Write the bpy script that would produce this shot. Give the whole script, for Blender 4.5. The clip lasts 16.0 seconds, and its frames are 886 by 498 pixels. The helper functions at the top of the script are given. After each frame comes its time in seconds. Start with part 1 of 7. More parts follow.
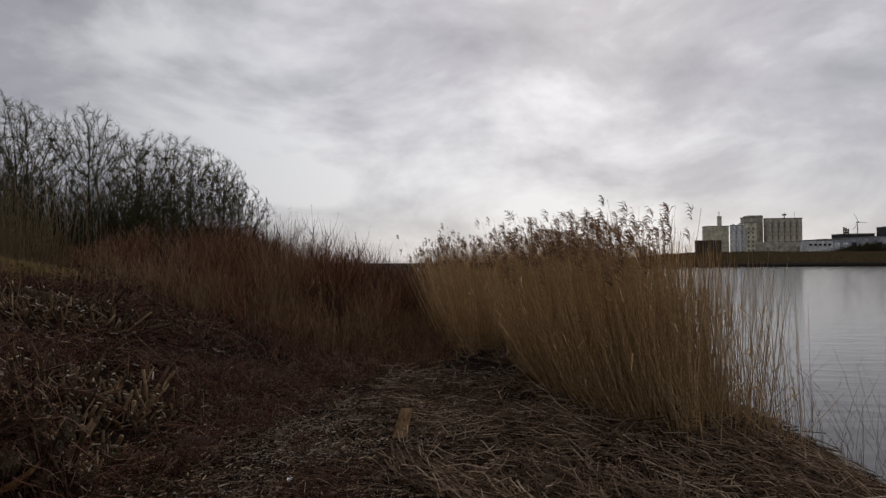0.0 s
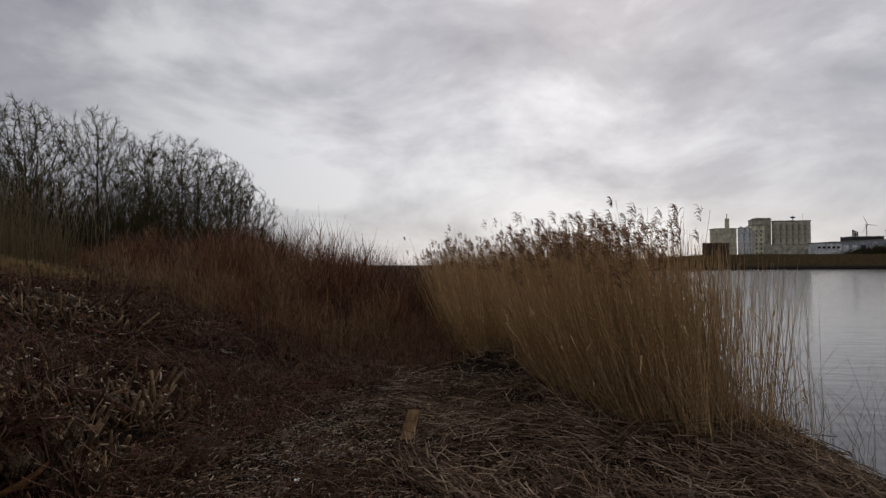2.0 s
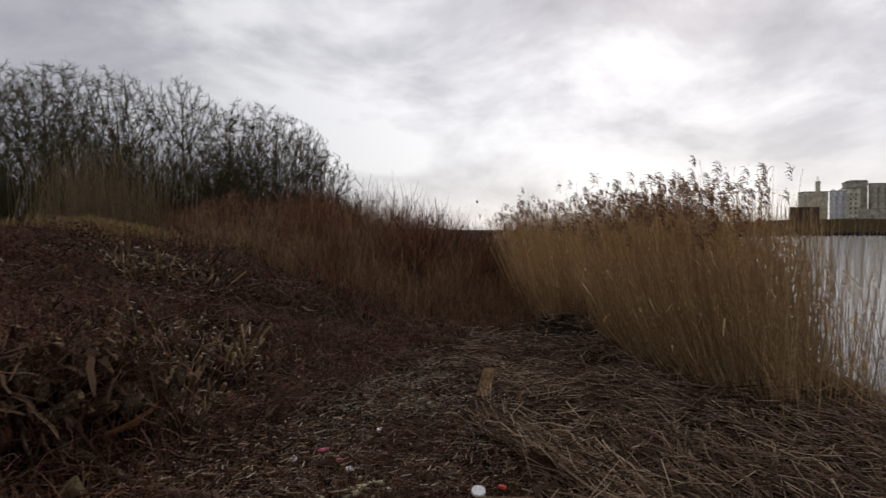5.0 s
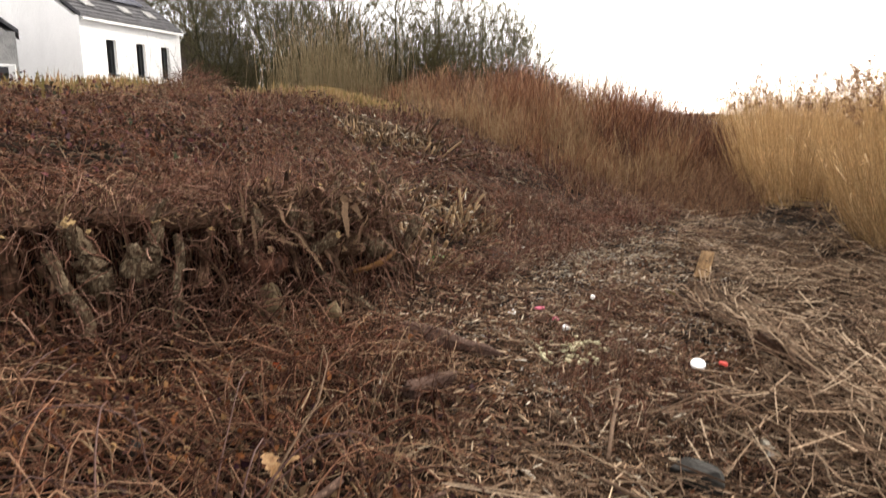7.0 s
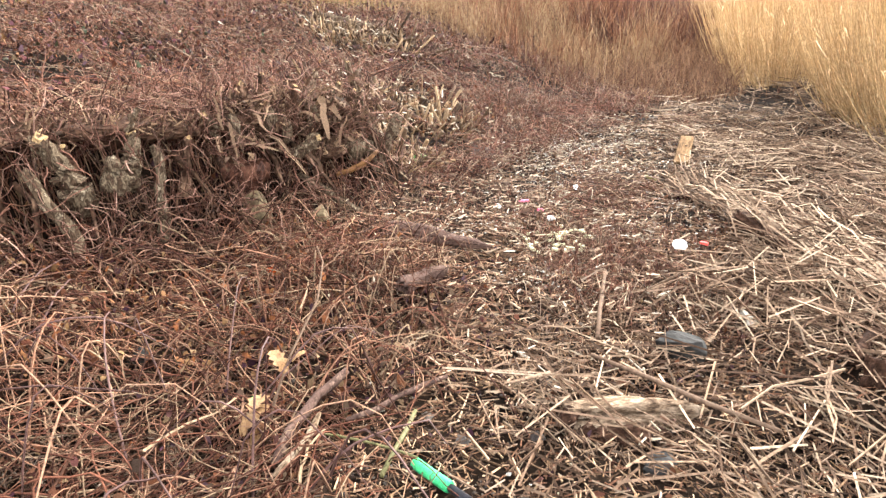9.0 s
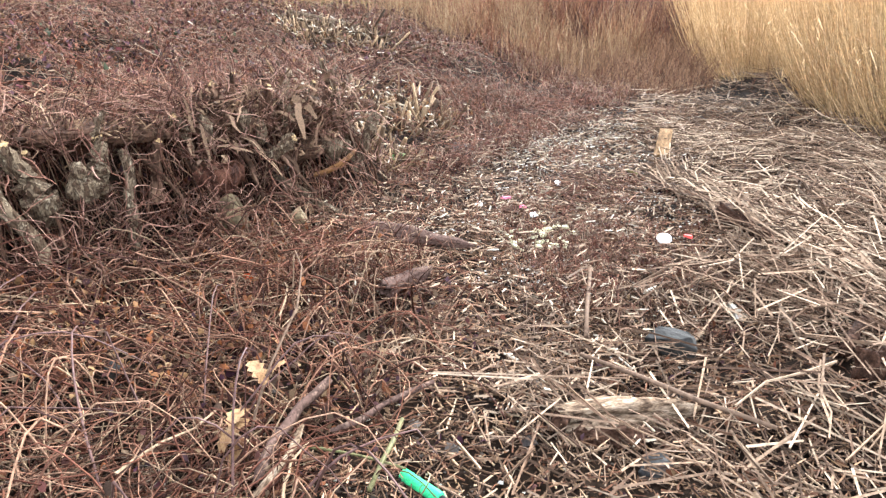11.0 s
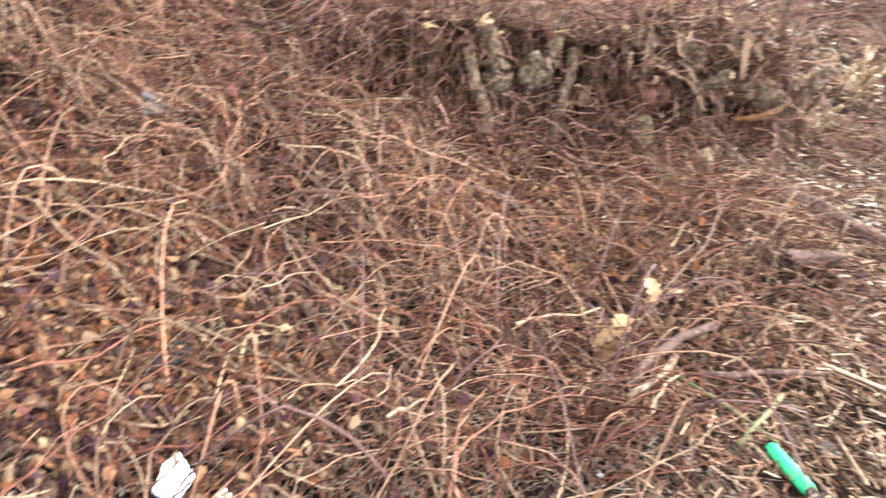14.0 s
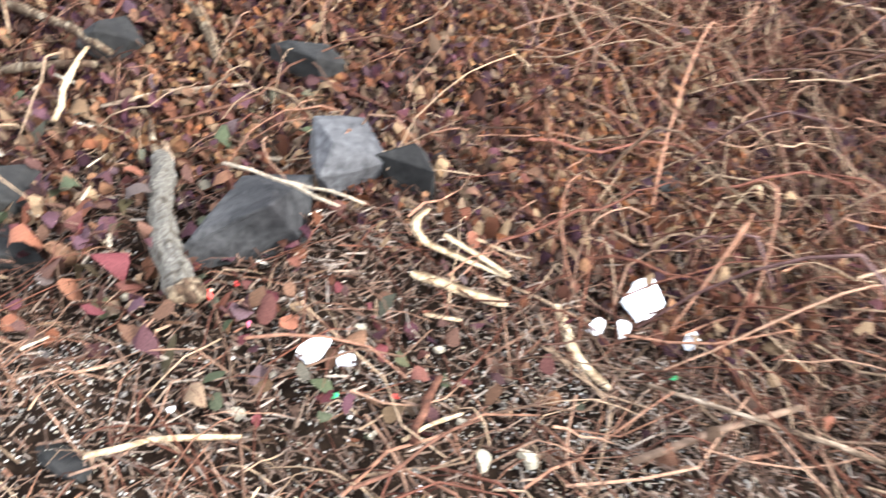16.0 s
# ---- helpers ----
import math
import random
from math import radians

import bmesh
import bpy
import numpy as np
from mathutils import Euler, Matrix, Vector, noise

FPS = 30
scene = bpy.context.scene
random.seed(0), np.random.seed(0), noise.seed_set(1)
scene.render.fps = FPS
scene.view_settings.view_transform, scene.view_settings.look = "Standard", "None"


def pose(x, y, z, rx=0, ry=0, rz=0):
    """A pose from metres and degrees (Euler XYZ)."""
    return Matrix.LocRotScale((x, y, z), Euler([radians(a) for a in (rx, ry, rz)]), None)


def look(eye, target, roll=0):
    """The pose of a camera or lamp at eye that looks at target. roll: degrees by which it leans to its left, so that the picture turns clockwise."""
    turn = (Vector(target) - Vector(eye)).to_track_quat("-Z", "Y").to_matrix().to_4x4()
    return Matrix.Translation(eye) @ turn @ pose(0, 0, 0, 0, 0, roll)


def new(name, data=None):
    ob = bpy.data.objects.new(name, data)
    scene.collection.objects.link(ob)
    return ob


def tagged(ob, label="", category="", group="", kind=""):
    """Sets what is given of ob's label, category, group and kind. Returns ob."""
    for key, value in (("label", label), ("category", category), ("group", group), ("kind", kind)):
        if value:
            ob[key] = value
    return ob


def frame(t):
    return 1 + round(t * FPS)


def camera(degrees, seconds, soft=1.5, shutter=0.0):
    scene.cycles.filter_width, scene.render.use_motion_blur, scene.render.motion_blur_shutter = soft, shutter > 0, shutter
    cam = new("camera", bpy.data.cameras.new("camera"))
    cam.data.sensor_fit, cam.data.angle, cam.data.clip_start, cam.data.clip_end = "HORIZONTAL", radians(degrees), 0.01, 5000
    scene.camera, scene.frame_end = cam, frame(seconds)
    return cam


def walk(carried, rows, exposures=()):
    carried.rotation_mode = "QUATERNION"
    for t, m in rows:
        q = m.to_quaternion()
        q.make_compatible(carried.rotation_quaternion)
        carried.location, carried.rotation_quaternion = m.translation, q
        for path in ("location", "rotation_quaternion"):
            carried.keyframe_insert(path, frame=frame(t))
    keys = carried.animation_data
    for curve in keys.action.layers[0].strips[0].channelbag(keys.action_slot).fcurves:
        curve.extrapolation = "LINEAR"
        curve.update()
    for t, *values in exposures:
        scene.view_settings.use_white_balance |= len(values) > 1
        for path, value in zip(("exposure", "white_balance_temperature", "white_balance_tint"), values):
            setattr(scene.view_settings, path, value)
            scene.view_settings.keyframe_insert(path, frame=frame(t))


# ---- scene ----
cam = camera(70.3, 16.0, soft=1.4, shutter=0.5)
PATH = [
    (0, (0.438, 0.785, 1.548), (0.27, 2.778, 1.592), -0.4),
    (0.5, (0.43, 0.795, 1.548), (0.268, 2.788, 1.592), -0.2),
    (1, (0.421, 0.808, 1.541), (0.253, 2.801, 1.585), -0.2),
    (1.5, (0.427, 0.796, 1.547), (0.243, 2.786, 1.617), -0.5),
    (2, (0.425, 0.798, 1.539), (0.237, 2.788, 1.59), -0.3),
    (2.5, (0.422, 0.793, 1.54), (0.223, 2.783, 1.574), -0.4),
    (3, (0.419, 0.792, 1.539), (0.196, 2.779, 1.534), -0.4),
    (3.2, (0.409, 0.8, 1.54), (0.172, 2.786, 1.548), -0.8),
    (5.3, (0.361, 0.726, 1.5), (-0.128, 2.664, 1.425), 0.3),
    (5.5, (0.337, 0.711, 1.501), (-0.219, 2.631, 1.416), 0.5),
    (6, (0.308, 0.697, 1.483), (-0.409, 2.557, 1.324), 0.2),
    (6.5, (0.26, 0.676, 1.453), (-0.584, 2.472, 1.199), 0.9),
    (7, (0.221, 0.639, 1.396), (-0.737, 2.339, 0.959), 1.2),
    (7.5, (0.227, 0.625, 1.374), (-0.727, 2.29, 0.811), 0.3),
    (8, (0.21, 0.63, 1.368), (-0.708, 2.265, 0.672), -0.7),
    (8.5, (0.205, 0.615, 1.369), (-0.66, 2.27, 0.654), -1.5),
    (9, (0.196, 0.596, 1.368), (-0.661, 2.248, 0.637), -1.5),
    (9.2, (0.186, 0.601, 1.368), (-0.652, 2.255, 0.619), -0.9),
    (11.3, (0.153, 0.659, 1.352), (-0.644, 2.336, 0.611), -2.4),
    (11.5, (0.152, 0.653, 1.355), (-0.648, 2.322, 0.6), -2.0),
    (12, (0.138, 0.63, 1.338), (-0.83, 2.174, 0.513), -1.0),
    (12.5, (0.099, 0.568, 1.341), (-1.019, 1.97, 0.456), 0.9),
    (13, (0.058, 0.495, 1.361), (-1.182, 1.793, 0.48), 1.9),
    (13.5, (0.017, 0.455, 1.362), (-1.336, 1.64, 0.488), 2.8),
    (14, (-0.04, 0.377, 1.322), (-1.503, 1.35, 0.368), 5.1),
    (14.5, (-0.07, 0.287, 1.29), (-1.647, 0.988, 0.279), 5.5),
    (15, (-0.088, 0.217, 1.223), (-1.695, 0.687, 0.129), 6.9),
    (15.5, (-0.126, 0.139, 1.1), (-1.726, 0.328, -0.085), 6.1),
    (16, (-0.171, 0.048, 0.986), (-1.735, -0.019, -0.257), 5.0),
]
EXPOSURES = [(0.0, 0.07, 6450, 12), (3.2, 0.07, 6450, 12), (5.3, 0.62, 6500, 12), (5.6, 0.92, 6550, 12), (6.0, 1.35, 6700, 12), (6.5, 1.85, 6950, 12), (7.0, 2.68, 7150, 11), (7.5, 3.36, 7150, 11), (8.0, 3.72, 6650, 10), (8.5, 4.04, 6500, 9), (9.2, 4.14, 6400, 8), (11.4, 4.08, 5750, 6), (12.0, 4.08, 6150, 8), (13.5, 4.36, 5900, 7), (14.5, 4.46, 6000, 8), (15.3, 4.31, 5950, 9), (16.0, 4.0, 5780, 8)]
walk(cam, [(t, look(eye, target, roll)) for t, eye, target, roll in PATH], EXPOSURES)

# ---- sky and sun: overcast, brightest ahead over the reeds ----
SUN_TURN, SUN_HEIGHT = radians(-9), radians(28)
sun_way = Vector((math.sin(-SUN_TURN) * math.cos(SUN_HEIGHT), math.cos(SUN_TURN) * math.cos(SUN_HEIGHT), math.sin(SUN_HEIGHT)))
world = bpy.data.worlds.new("overcast_sky")
scene.world = world
world.use_nodes = True
wt = world.node_tree
wt.nodes.clear()


def wn(kind, **given):
    n = wt.nodes.new(kind)
    for key, value in given.items():
        n.inputs[key.replace("_", " ")].default_value = value
    return n


w_out, w_bg = wn("ShaderNodeOutputWorld"), wn("ShaderNodeBackground", Strength=0.1)
w_sky = wt.nodes.new("ShaderNodeTexSky")
w_sky.sky_type, w_sky.sun_disc = "NISHITA", False
w_sky.sun_elevation, w_sky.sun_rotation = SUN_HEIGHT, -SUN_TURN
w_tc = wt.nodes.new("ShaderNodeTexCoord")
w_map = wn("ShaderNodeMapping")
w_map.inputs["Scale"].default_value = (1.0, 1.0, 2.0)
w_map.inputs["Location"].default_value = (0.35, 0.1, 0.2)
wt.links.new(w_tc.outputs["Generated"], w_map.inputs["Vector"])
w_big = wn("ShaderNodeTexNoise", Scale=3.3, Detail=12.0, Roughness=0.56, Distortion=0.3)
w_low = wn("ShaderNodeTexNoise", Scale=1.1, Detail=2.0, Roughness=0.5)
for n in (w_big, w_low):
    wt.links.new(w_map.outputs["Vector"], n.inputs["Vector"])
w_sum = wt.nodes.new("ShaderNodeMath")
w_sum.operation = "MULTIPLY_ADD"
w_sum.inputs[1].default_value = 0.5
wt.links.new(w_low.outputs["Fac"], w_sum.inputs[0])
wt.links.new(w_big.outputs["Fac"], w_sum.inputs[2])
w_ramp = wt.nodes.new("ShaderNodeValToRGB")
ramp = w_ramp.color_ramp
ramp.elements[0].position, ramp.elements[0].color = 0.57, (2.4, 2.38, 2.62, 1)
ramp.elements[1].position, ramp.elements[1].color = 0.93, (6.0, 6.0, 6.05, 1)
e = ramp.elements.new(0.75)
e.color = (3.7, 3.68, 3.88, 1)
wt.links.new(w_sum.outputs[0], w_ramp.inputs["Fac"])
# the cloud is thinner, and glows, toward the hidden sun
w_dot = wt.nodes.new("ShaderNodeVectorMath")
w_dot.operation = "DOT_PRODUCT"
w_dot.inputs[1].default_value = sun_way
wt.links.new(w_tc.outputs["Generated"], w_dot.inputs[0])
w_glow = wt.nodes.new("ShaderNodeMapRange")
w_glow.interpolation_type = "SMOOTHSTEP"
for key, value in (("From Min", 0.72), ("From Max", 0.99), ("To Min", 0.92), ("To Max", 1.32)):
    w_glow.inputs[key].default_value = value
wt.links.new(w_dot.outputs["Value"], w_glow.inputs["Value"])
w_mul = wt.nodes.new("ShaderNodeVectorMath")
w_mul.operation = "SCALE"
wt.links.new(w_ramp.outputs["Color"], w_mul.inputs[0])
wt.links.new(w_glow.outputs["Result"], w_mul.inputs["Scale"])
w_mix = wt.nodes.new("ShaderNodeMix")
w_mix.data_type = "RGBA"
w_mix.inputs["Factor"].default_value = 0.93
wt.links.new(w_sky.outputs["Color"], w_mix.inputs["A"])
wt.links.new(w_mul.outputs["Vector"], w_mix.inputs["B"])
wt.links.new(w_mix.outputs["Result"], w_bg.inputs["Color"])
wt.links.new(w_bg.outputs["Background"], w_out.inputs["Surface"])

sun = new("sun", bpy.data.lights.new("sun", "SUN"))
sun.data.energy, sun.data.angle, sun.data.color = 1.2, radians(11), (1.0, 0.95, 0.88)
sun.matrix_world = look(sun_way * 60, (0, 0, 0))


# ---- materials ----
def material(name, colors, scale=6.0, rough=0.8, bump=0.3, island=False, random_object=False, metal=0.0, fine=8.0, spec=0.1, stretch=(1, 1, 1), trans=0.0):
    """Colours laid by two sizes of noise, or by piece (island) or object, with fine grain in tint, gloss and relief."""
    m = bpy.data.materials.new(name)
    m.use_nodes = True
    nt = m.node_tree
    b = nt.nodes["Principled BSDF"]
    b.inputs["Metallic"].default_value = metal
    b.inputs["Specular IOR Level"].default_value = spec
    tc, mp = nt.nodes.new("ShaderNodeTexCoord"), nt.nodes.new("ShaderNodeMapping")
    mp.inputs["Scale"].default_value = stretch
    nt.links.new(tc.outputs["Object"], mp.inputs["Vector"])
    n1, n2 = nt.nodes.new("ShaderNodeTexNoise"), nt.nodes.new("ShaderNodeTexNoise")
    for n, s, d in ((n1, scale, 4.0), (n2, scale * fine, 3.0)):
        n.inputs["Scale"].default_value, n.inputs["Detail"].default_value = s, d
        nt.links.new(mp.outputs["Vector"], n.inputs["Vector"])
    cr = nt.nodes.new("ShaderNodeValToRGB")
    el = cr.color_ramp.elements
    lo, hi = (0.0, 1.0) if island or random_object else (0.32, 0.68)
    for i, c in enumerate(colors):
        at = lo + (hi - lo) * i / max(1, len(colors) - 1)
        one = el[i] if i < 2 else el.new(at)
        one.position, one.color = at, (*c, 1)
    if island:
        src = nt.nodes.new("ShaderNodeNewGeometry").outputs["Random Per Island"]
    elif random_object:
        src = nt.nodes.new("ShaderNodeObjectInfo").outputs["Random"]
    else:
        src = n1.outputs["Fac"]
    nt.links.new(src, cr.inputs["Fac"])
    vary = nt.nodes.new("ShaderNodeMapRange")
    for key, value in (("From Min", 0.3), ("From Max", 0.7), ("To Min", 0.6), ("To Max", 1.35)):
        vary.inputs[key].default_value = value
    nt.links.new(n2.outputs["Fac"], vary.inputs["Value"])
    sc = nt.nodes.new("ShaderNodeVectorMath")
    sc.operation = "SCALE"
    nt.links.new(cr.outputs["Color"], sc.inputs[0])
    nt.links.new(vary.outputs["Result"], sc.inputs["Scale"])
    nt.links.new(sc.outputs["Vector"], b.inputs["Base Color"])
    rr = nt.nodes.new("ShaderNodeMapRange")
    rr.inputs["To Min"].default_value, rr.inputs["To Max"].default_value = max(0.02, rough - 0.15), min(1.0, rough + 0.15)
    nt.links.new(n2.outputs["Fac"], rr.inputs["Value"])
    nt.links.new(rr.outputs["Result"], b.inputs["Roughness"])
    if bump:
        bp = nt.nodes.new("ShaderNodeBump")
        bp.inputs["Strength"].default_value, bp.inputs["Distance"].default_value = bump, 0.4 / (scale * fine)
        nt.links.new(n2.outputs["Fac"], bp.inputs["Height"])
        nt.links.new(bp.outputs["Normal"], b.inputs["Normal"])
    if trans:
        b.inputs["Subsurface Weight"].default_value = 0.0
        tl, mx = nt.nodes.new("ShaderNodeBsdfTranslucent"), nt.nodes.new("ShaderNodeMixShader")
        nt.links.new(sc.outputs["Vector"], tl.inputs["Color"])
        mx.inputs["Fac"].default_value = trans
        nt.links.new(b.outputs[0], mx.inputs[1])
        nt.links.new(tl.outputs[0], mx.inputs[2])
        nt.links.new(mx.outputs[0], nt.nodes["Material Output"].inputs["Surface"])
    return m


M = {}
# darker than damp earth: the shade between stems and litter is in its colour
M["shade_dark_soil"] = material("shade_dark_soil", [(0.00439, 0.00268, 0.00195), (0.00975, 0.0061, 0.00415), (0.0175, 0.0112, 0.00754)], 3.0, 0.95, 0.8, fine=14, spec=0.015)
M["reed"] = material("dry_reed", [(0.2563, 0.1665, 0.0855), (0.6506, 0.4602, 0.2376), (0.4338, 0.2938, 0.1473), (0.8281, 0.6267, 0.3612), (0.3549, 0.2301, 0.116), (0.5718, 0.377, 0.1853)], 4, 0.7, 0.0, island=True, trans=0.4, spec=0.15)
M["plume"] = material("reed_plume", [(0.0803, 0.0478, 0.0303), (0.1836, 0.1094, 0.0643), (0.3098, 0.189, 0.1102)], 9, 0.9, 0.0, island=True, trans=0.4, spec=0.1)
M["straw"] = material("straw", [(0.0154, 0.00942, 0.00665), (0.0924, 0.0558, 0.0349), (0.0231, 0.0141, 0.00998), (0.169, 0.112, 0.0748), (0.0193, 0.0118, 0.00832), (0.308, 0.223, 0.154), (0.0462, 0.0251, 0.0166), (0.208, 0.141, 0.094), (0.0231, 0.0141, 0.00998), (0.0693, 0.0408, 0.0274), (0.0169, 0.0102, 0.00748)], 7, 0.6, 0.1, island=True, spec=0.015)
M["chip"] = material("wood_chip", [(0.0245, 0.015, 0.0095), (0.0953, 0.0517, 0.03), (0.0409, 0.0245, 0.0163), (0.1901, 0.1157, 0.0654), (0.0409, 0.0245, 0.0163), (0.409, 0.2722, 0.1699), (0.0682, 0.0326, 0.0204), (0.1361, 0.0682, 0.0409), (0.0272, 0.0163, 0.0122)], 12, 0.85, 0.2, island=True, spec=0.015)
M["vine"] = material("vine_stem", [(0.0103, 0.0041, 0.0029), (0.1076, 0.0442, 0.0268), (0.0207, 0.0086, 0.0064), (0.2046, 0.1057, 0.0645), (0.031, 0.0135, 0.0102), (0.2492, 0.1729, 0.1074), (0.0138, 0.0065, 0.0046), (0.108, 0.0443, 0.0287), (0.0105, 0.0048, 0.0036), (0.2313, 0.1365, 0.0869), (0.026, 0.0113, 0.0092)], 9, 0.55, 0.15, island=True, spec=0.015)
M["whip"] = material("shrub_whip", [(0.0546, 0.0237, 0.0164), (0.146, 0.0683, 0.041), (0.273, 0.164, 0.091), (0.091, 0.041, 0.0273), (0.2, 0.114, 0.0637), (0.328, 0.218, 0.127)], 9, 0.7, 0.1, island=True, spec=0.1)
M["whip_red"] = material("red_brown_whip", [(0.0731, 0.0268, 0.0154), (0.1828, 0.0776, 0.0405), (0.1098, 0.0429, 0.0263), (0.2932, 0.1546, 0.0775), (0.146, 0.0603, 0.0335)], 9, 0.7, 0.1, island=True, spec=0.1)
M["whip_tan"] = material("tan_whip", [(0.1793, 0.1091, 0.0554), (0.3586, 0.2387, 0.1313), (0.1375, 0.0778, 0.0423), (0.2849, 0.176, 0.0907)], 9, 0.7, 0.1, island=True, spec=0.1)
M["whip_dark"] = material("dark_whip", [(0.0294, 0.0157, 0.0118), (0.0735, 0.0353, 0.0255), (0.049, 0.0206, 0.0176), (0.127, 0.0686, 0.0441)], 9, 0.75, 0.1, island=True, spec=0.1)
M["bank_vine"] = material("bank_bramble_stem", [(0.0118, 0.0048, 0.004), (0.1423, 0.0624, 0.0402), (0.0223, 0.0093, 0.0072), (0.2263, 0.1187, 0.0775), (0.0367, 0.0147, 0.0119), (0.2696, 0.1956, 0.1349), (0.0183, 0.0081, 0.0069), (0.1553, 0.0654, 0.044)], 9, 0.6, 0.1, island=True, spec=0.015)
M["shard"] = material("stump_splinter", [(0.0234, 0.0132, 0.0082), (0.0817, 0.0458, 0.027), (0.0408, 0.0224, 0.0135), (0.1753, 0.1119, 0.0678), (0.0584, 0.0285, 0.0163), (0.2917, 0.1933, 0.117), (0.0351, 0.0183, 0.0108)], 16, 0.85, 0.5, island=True, spec=0.1)
M["rust_bark"] = material("rotten_red_bark", [(0.0192, 0.0086, 0.0059), (0.054, 0.0221, 0.0126), (0.102, 0.048, 0.0294)], 26, 0.9, 0.8, stretch=(1, 1, 0.4), spec=0.1)
M["mat_straw"] = material("mat_straw", [(0.0221, 0.0134, 0.00873), (0.125, 0.0779, 0.0492), (0.0441, 0.026, 0.0175), (0.235, 0.159, 0.103), (0.0368, 0.0223, 0.0143), (0.397, 0.297, 0.202), (0.0882, 0.049, 0.0302), (0.279, 0.196, 0.13)], 7, 0.6, 0.1, island=True, spec=0.015)
M["debris"] = material("shore_debris", [(0.0369, 0.023, 0.0164), (0.082, 0.0525, 0.0369), (0.0492, 0.0303, 0.0213), (0.139, 0.0984, 0.0697), (0.0287, 0.018, 0.0131), (0.213, 0.172, 0.135), (0.0656, 0.0377, 0.0254), (0.0984, 0.0623, 0.0426)], 12, 0.85, 0.2, island=True, spec=0.015)
M["snarl"] = material("stump_growth", [(0.0445, 0.018, 0.0123), (0.1496, 0.0745, 0.0511), (0.0175, 0.0068, 0.005), (0.2473, 0.1472, 0.1082), (0.0777, 0.0334, 0.0234), (0.0089, 0.0038, 0.003)], 9, 0.6, 0.1, island=True, spec=0.015)
M["leaf"] = material("dead_leaf", [(0.0556, 0.0225, 0.0143), (0.1642, 0.0843, 0.0429), (0.0184, 0.008, 0.0096), (0.2152, 0.1413, 0.078), (0.0142, 0.0076, 0.0076), (0.1165, 0.0445, 0.0198), (0.0355, 0.0153, 0.0218), (0.0107, 0.0057, 0.0056), (0.1432, 0.0968, 0.0605), (0.0218, 0.0116, 0.0099), (0.0779, 0.0315, 0.0164), (0.0472, 0.0272, 0.0327), (0.0277, 0.0132, 0.0089)], 60, 0.7, 0.4, island=True, trans=0.2, spec=0.015)
M["rust_leaf"] = material("rust_leaf", [(0.055, 0.019, 0.0114), (0.15, 0.0578, 0.0209), (0.085, 0.0306, 0.0152), (0.17, 0.102, 0.0475), (0.11, 0.0476, 0.019)], 9, 0.7, 0.1, island=True, trans=0.2, spec=0.05)
M["bramble_leaf"] = material("bramble_leaf", [(0.0669, 0.017, 0.0168), (0.0551, 0.0296, 0.0348), (0.0369, 0.0425, 0.0225), (0.1194, 0.0473, 0.0272), (0.0345, 0.0159, 0.0175), (0.0955, 0.0512, 0.0288), (0.0236, 0.0119, 0.0116)], 40, 0.6, 0.2, island=True, spec=0.03)
M["moss_grass"] = material("bank_grass", [(0.128, 0.102, 0.0341), (0.2211, 0.1576, 0.0683), (0.3026, 0.1854, 0.1024), (0.0931, 0.0927, 0.0284)], 8, 0.7, 0.0, island=True, trans=0.3)
M["tall_grass"] = material("tall_grass", [(0.1717, 0.1344, 0.0732), (0.2577, 0.1927, 0.1099), (0.1289, 0.1088, 0.0549), (0.2147, 0.143, 0.0823)], 8, 0.7, 0.0, island=True, trans=0.3)
M["bark"] = material("tree_bark", [(0.0187, 0.0179, 0.0099), (0.0374, 0.0356, 0.0199), (0.0281, 0.0326, 0.0138)], 3, 0.9, 0.6)
M["twig"] = material("tree_twig", [(0.0536, 0.0456, 0.0264), (0.0939, 0.0797, 0.0423), (0.0733, 0.0736, 0.0338)], 6, 0.85, 0.0, island=True)
M["scrub"] = material("undergrowth_twig", [(0.0264, 0.0211, 0.0115), (0.0528, 0.0396, 0.0179), (0.0396, 0.044, 0.0141)], 6, 0.85, 0.0, island=True)
M["stump"] = material("stump_bark", [(0.0133, 0.0075, 0.005), (0.0667, 0.036, 0.0218), (0.0267, 0.014, 0.0089), (0.1667, 0.1, 0.0634)], 15, 0.9, 1.0, stretch=(1, 1, 0.3), fine=6, spec=0.05)
M["pale_lichen"] = material("pale_lichen_bark", [(0.03, 0.024, 0.018), (0.06, 0.052, 0.04), (0.09, 0.081, 0.066), (0.05, 0.042, 0.032), (0.11, 0.1, 0.084)], 45, 0.9, 1.0, fine=6, spec=0.04)
M["lichen"] = material("lichen_bark", [(0.019, 0.0114, 0.0079), (0.0634, 0.0402, 0.0245), (0.0296, 0.0186, 0.0118), (0.1162, 0.0867, 0.055), (0.037, 0.0227, 0.0138), (0.1795, 0.1445, 0.0983)], 34, 0.9, 1.0, stretch=(1, 1, 0.45), fine=4, spec=0.04)
M["cut"] = material("cut_wood", [(0.1, 0.062, 0.03), (0.34, 0.23, 0.11), (0.07, 0.044, 0.024)], 40, 0.75, 0.4)
M["split_wood"] = material("split_wood", [(0.0403, 0.0173, 0.0057), (0.1058, 0.051, 0.017), (0.0756, 0.0347, 0.0113)], 30, 0.75, 0.5, spec=0.1, stretch=(0.5, 1, 1.5))
M["cane"] = material("bramble_cane", [(0.0384, 0.0197, 0.0174), (0.0924, 0.0557, 0.0444), (0.0616, 0.0309, 0.0261), (0.0981, 0.0657, 0.0492)], 9, 0.5, 0.1, island=True, spec=0.1)
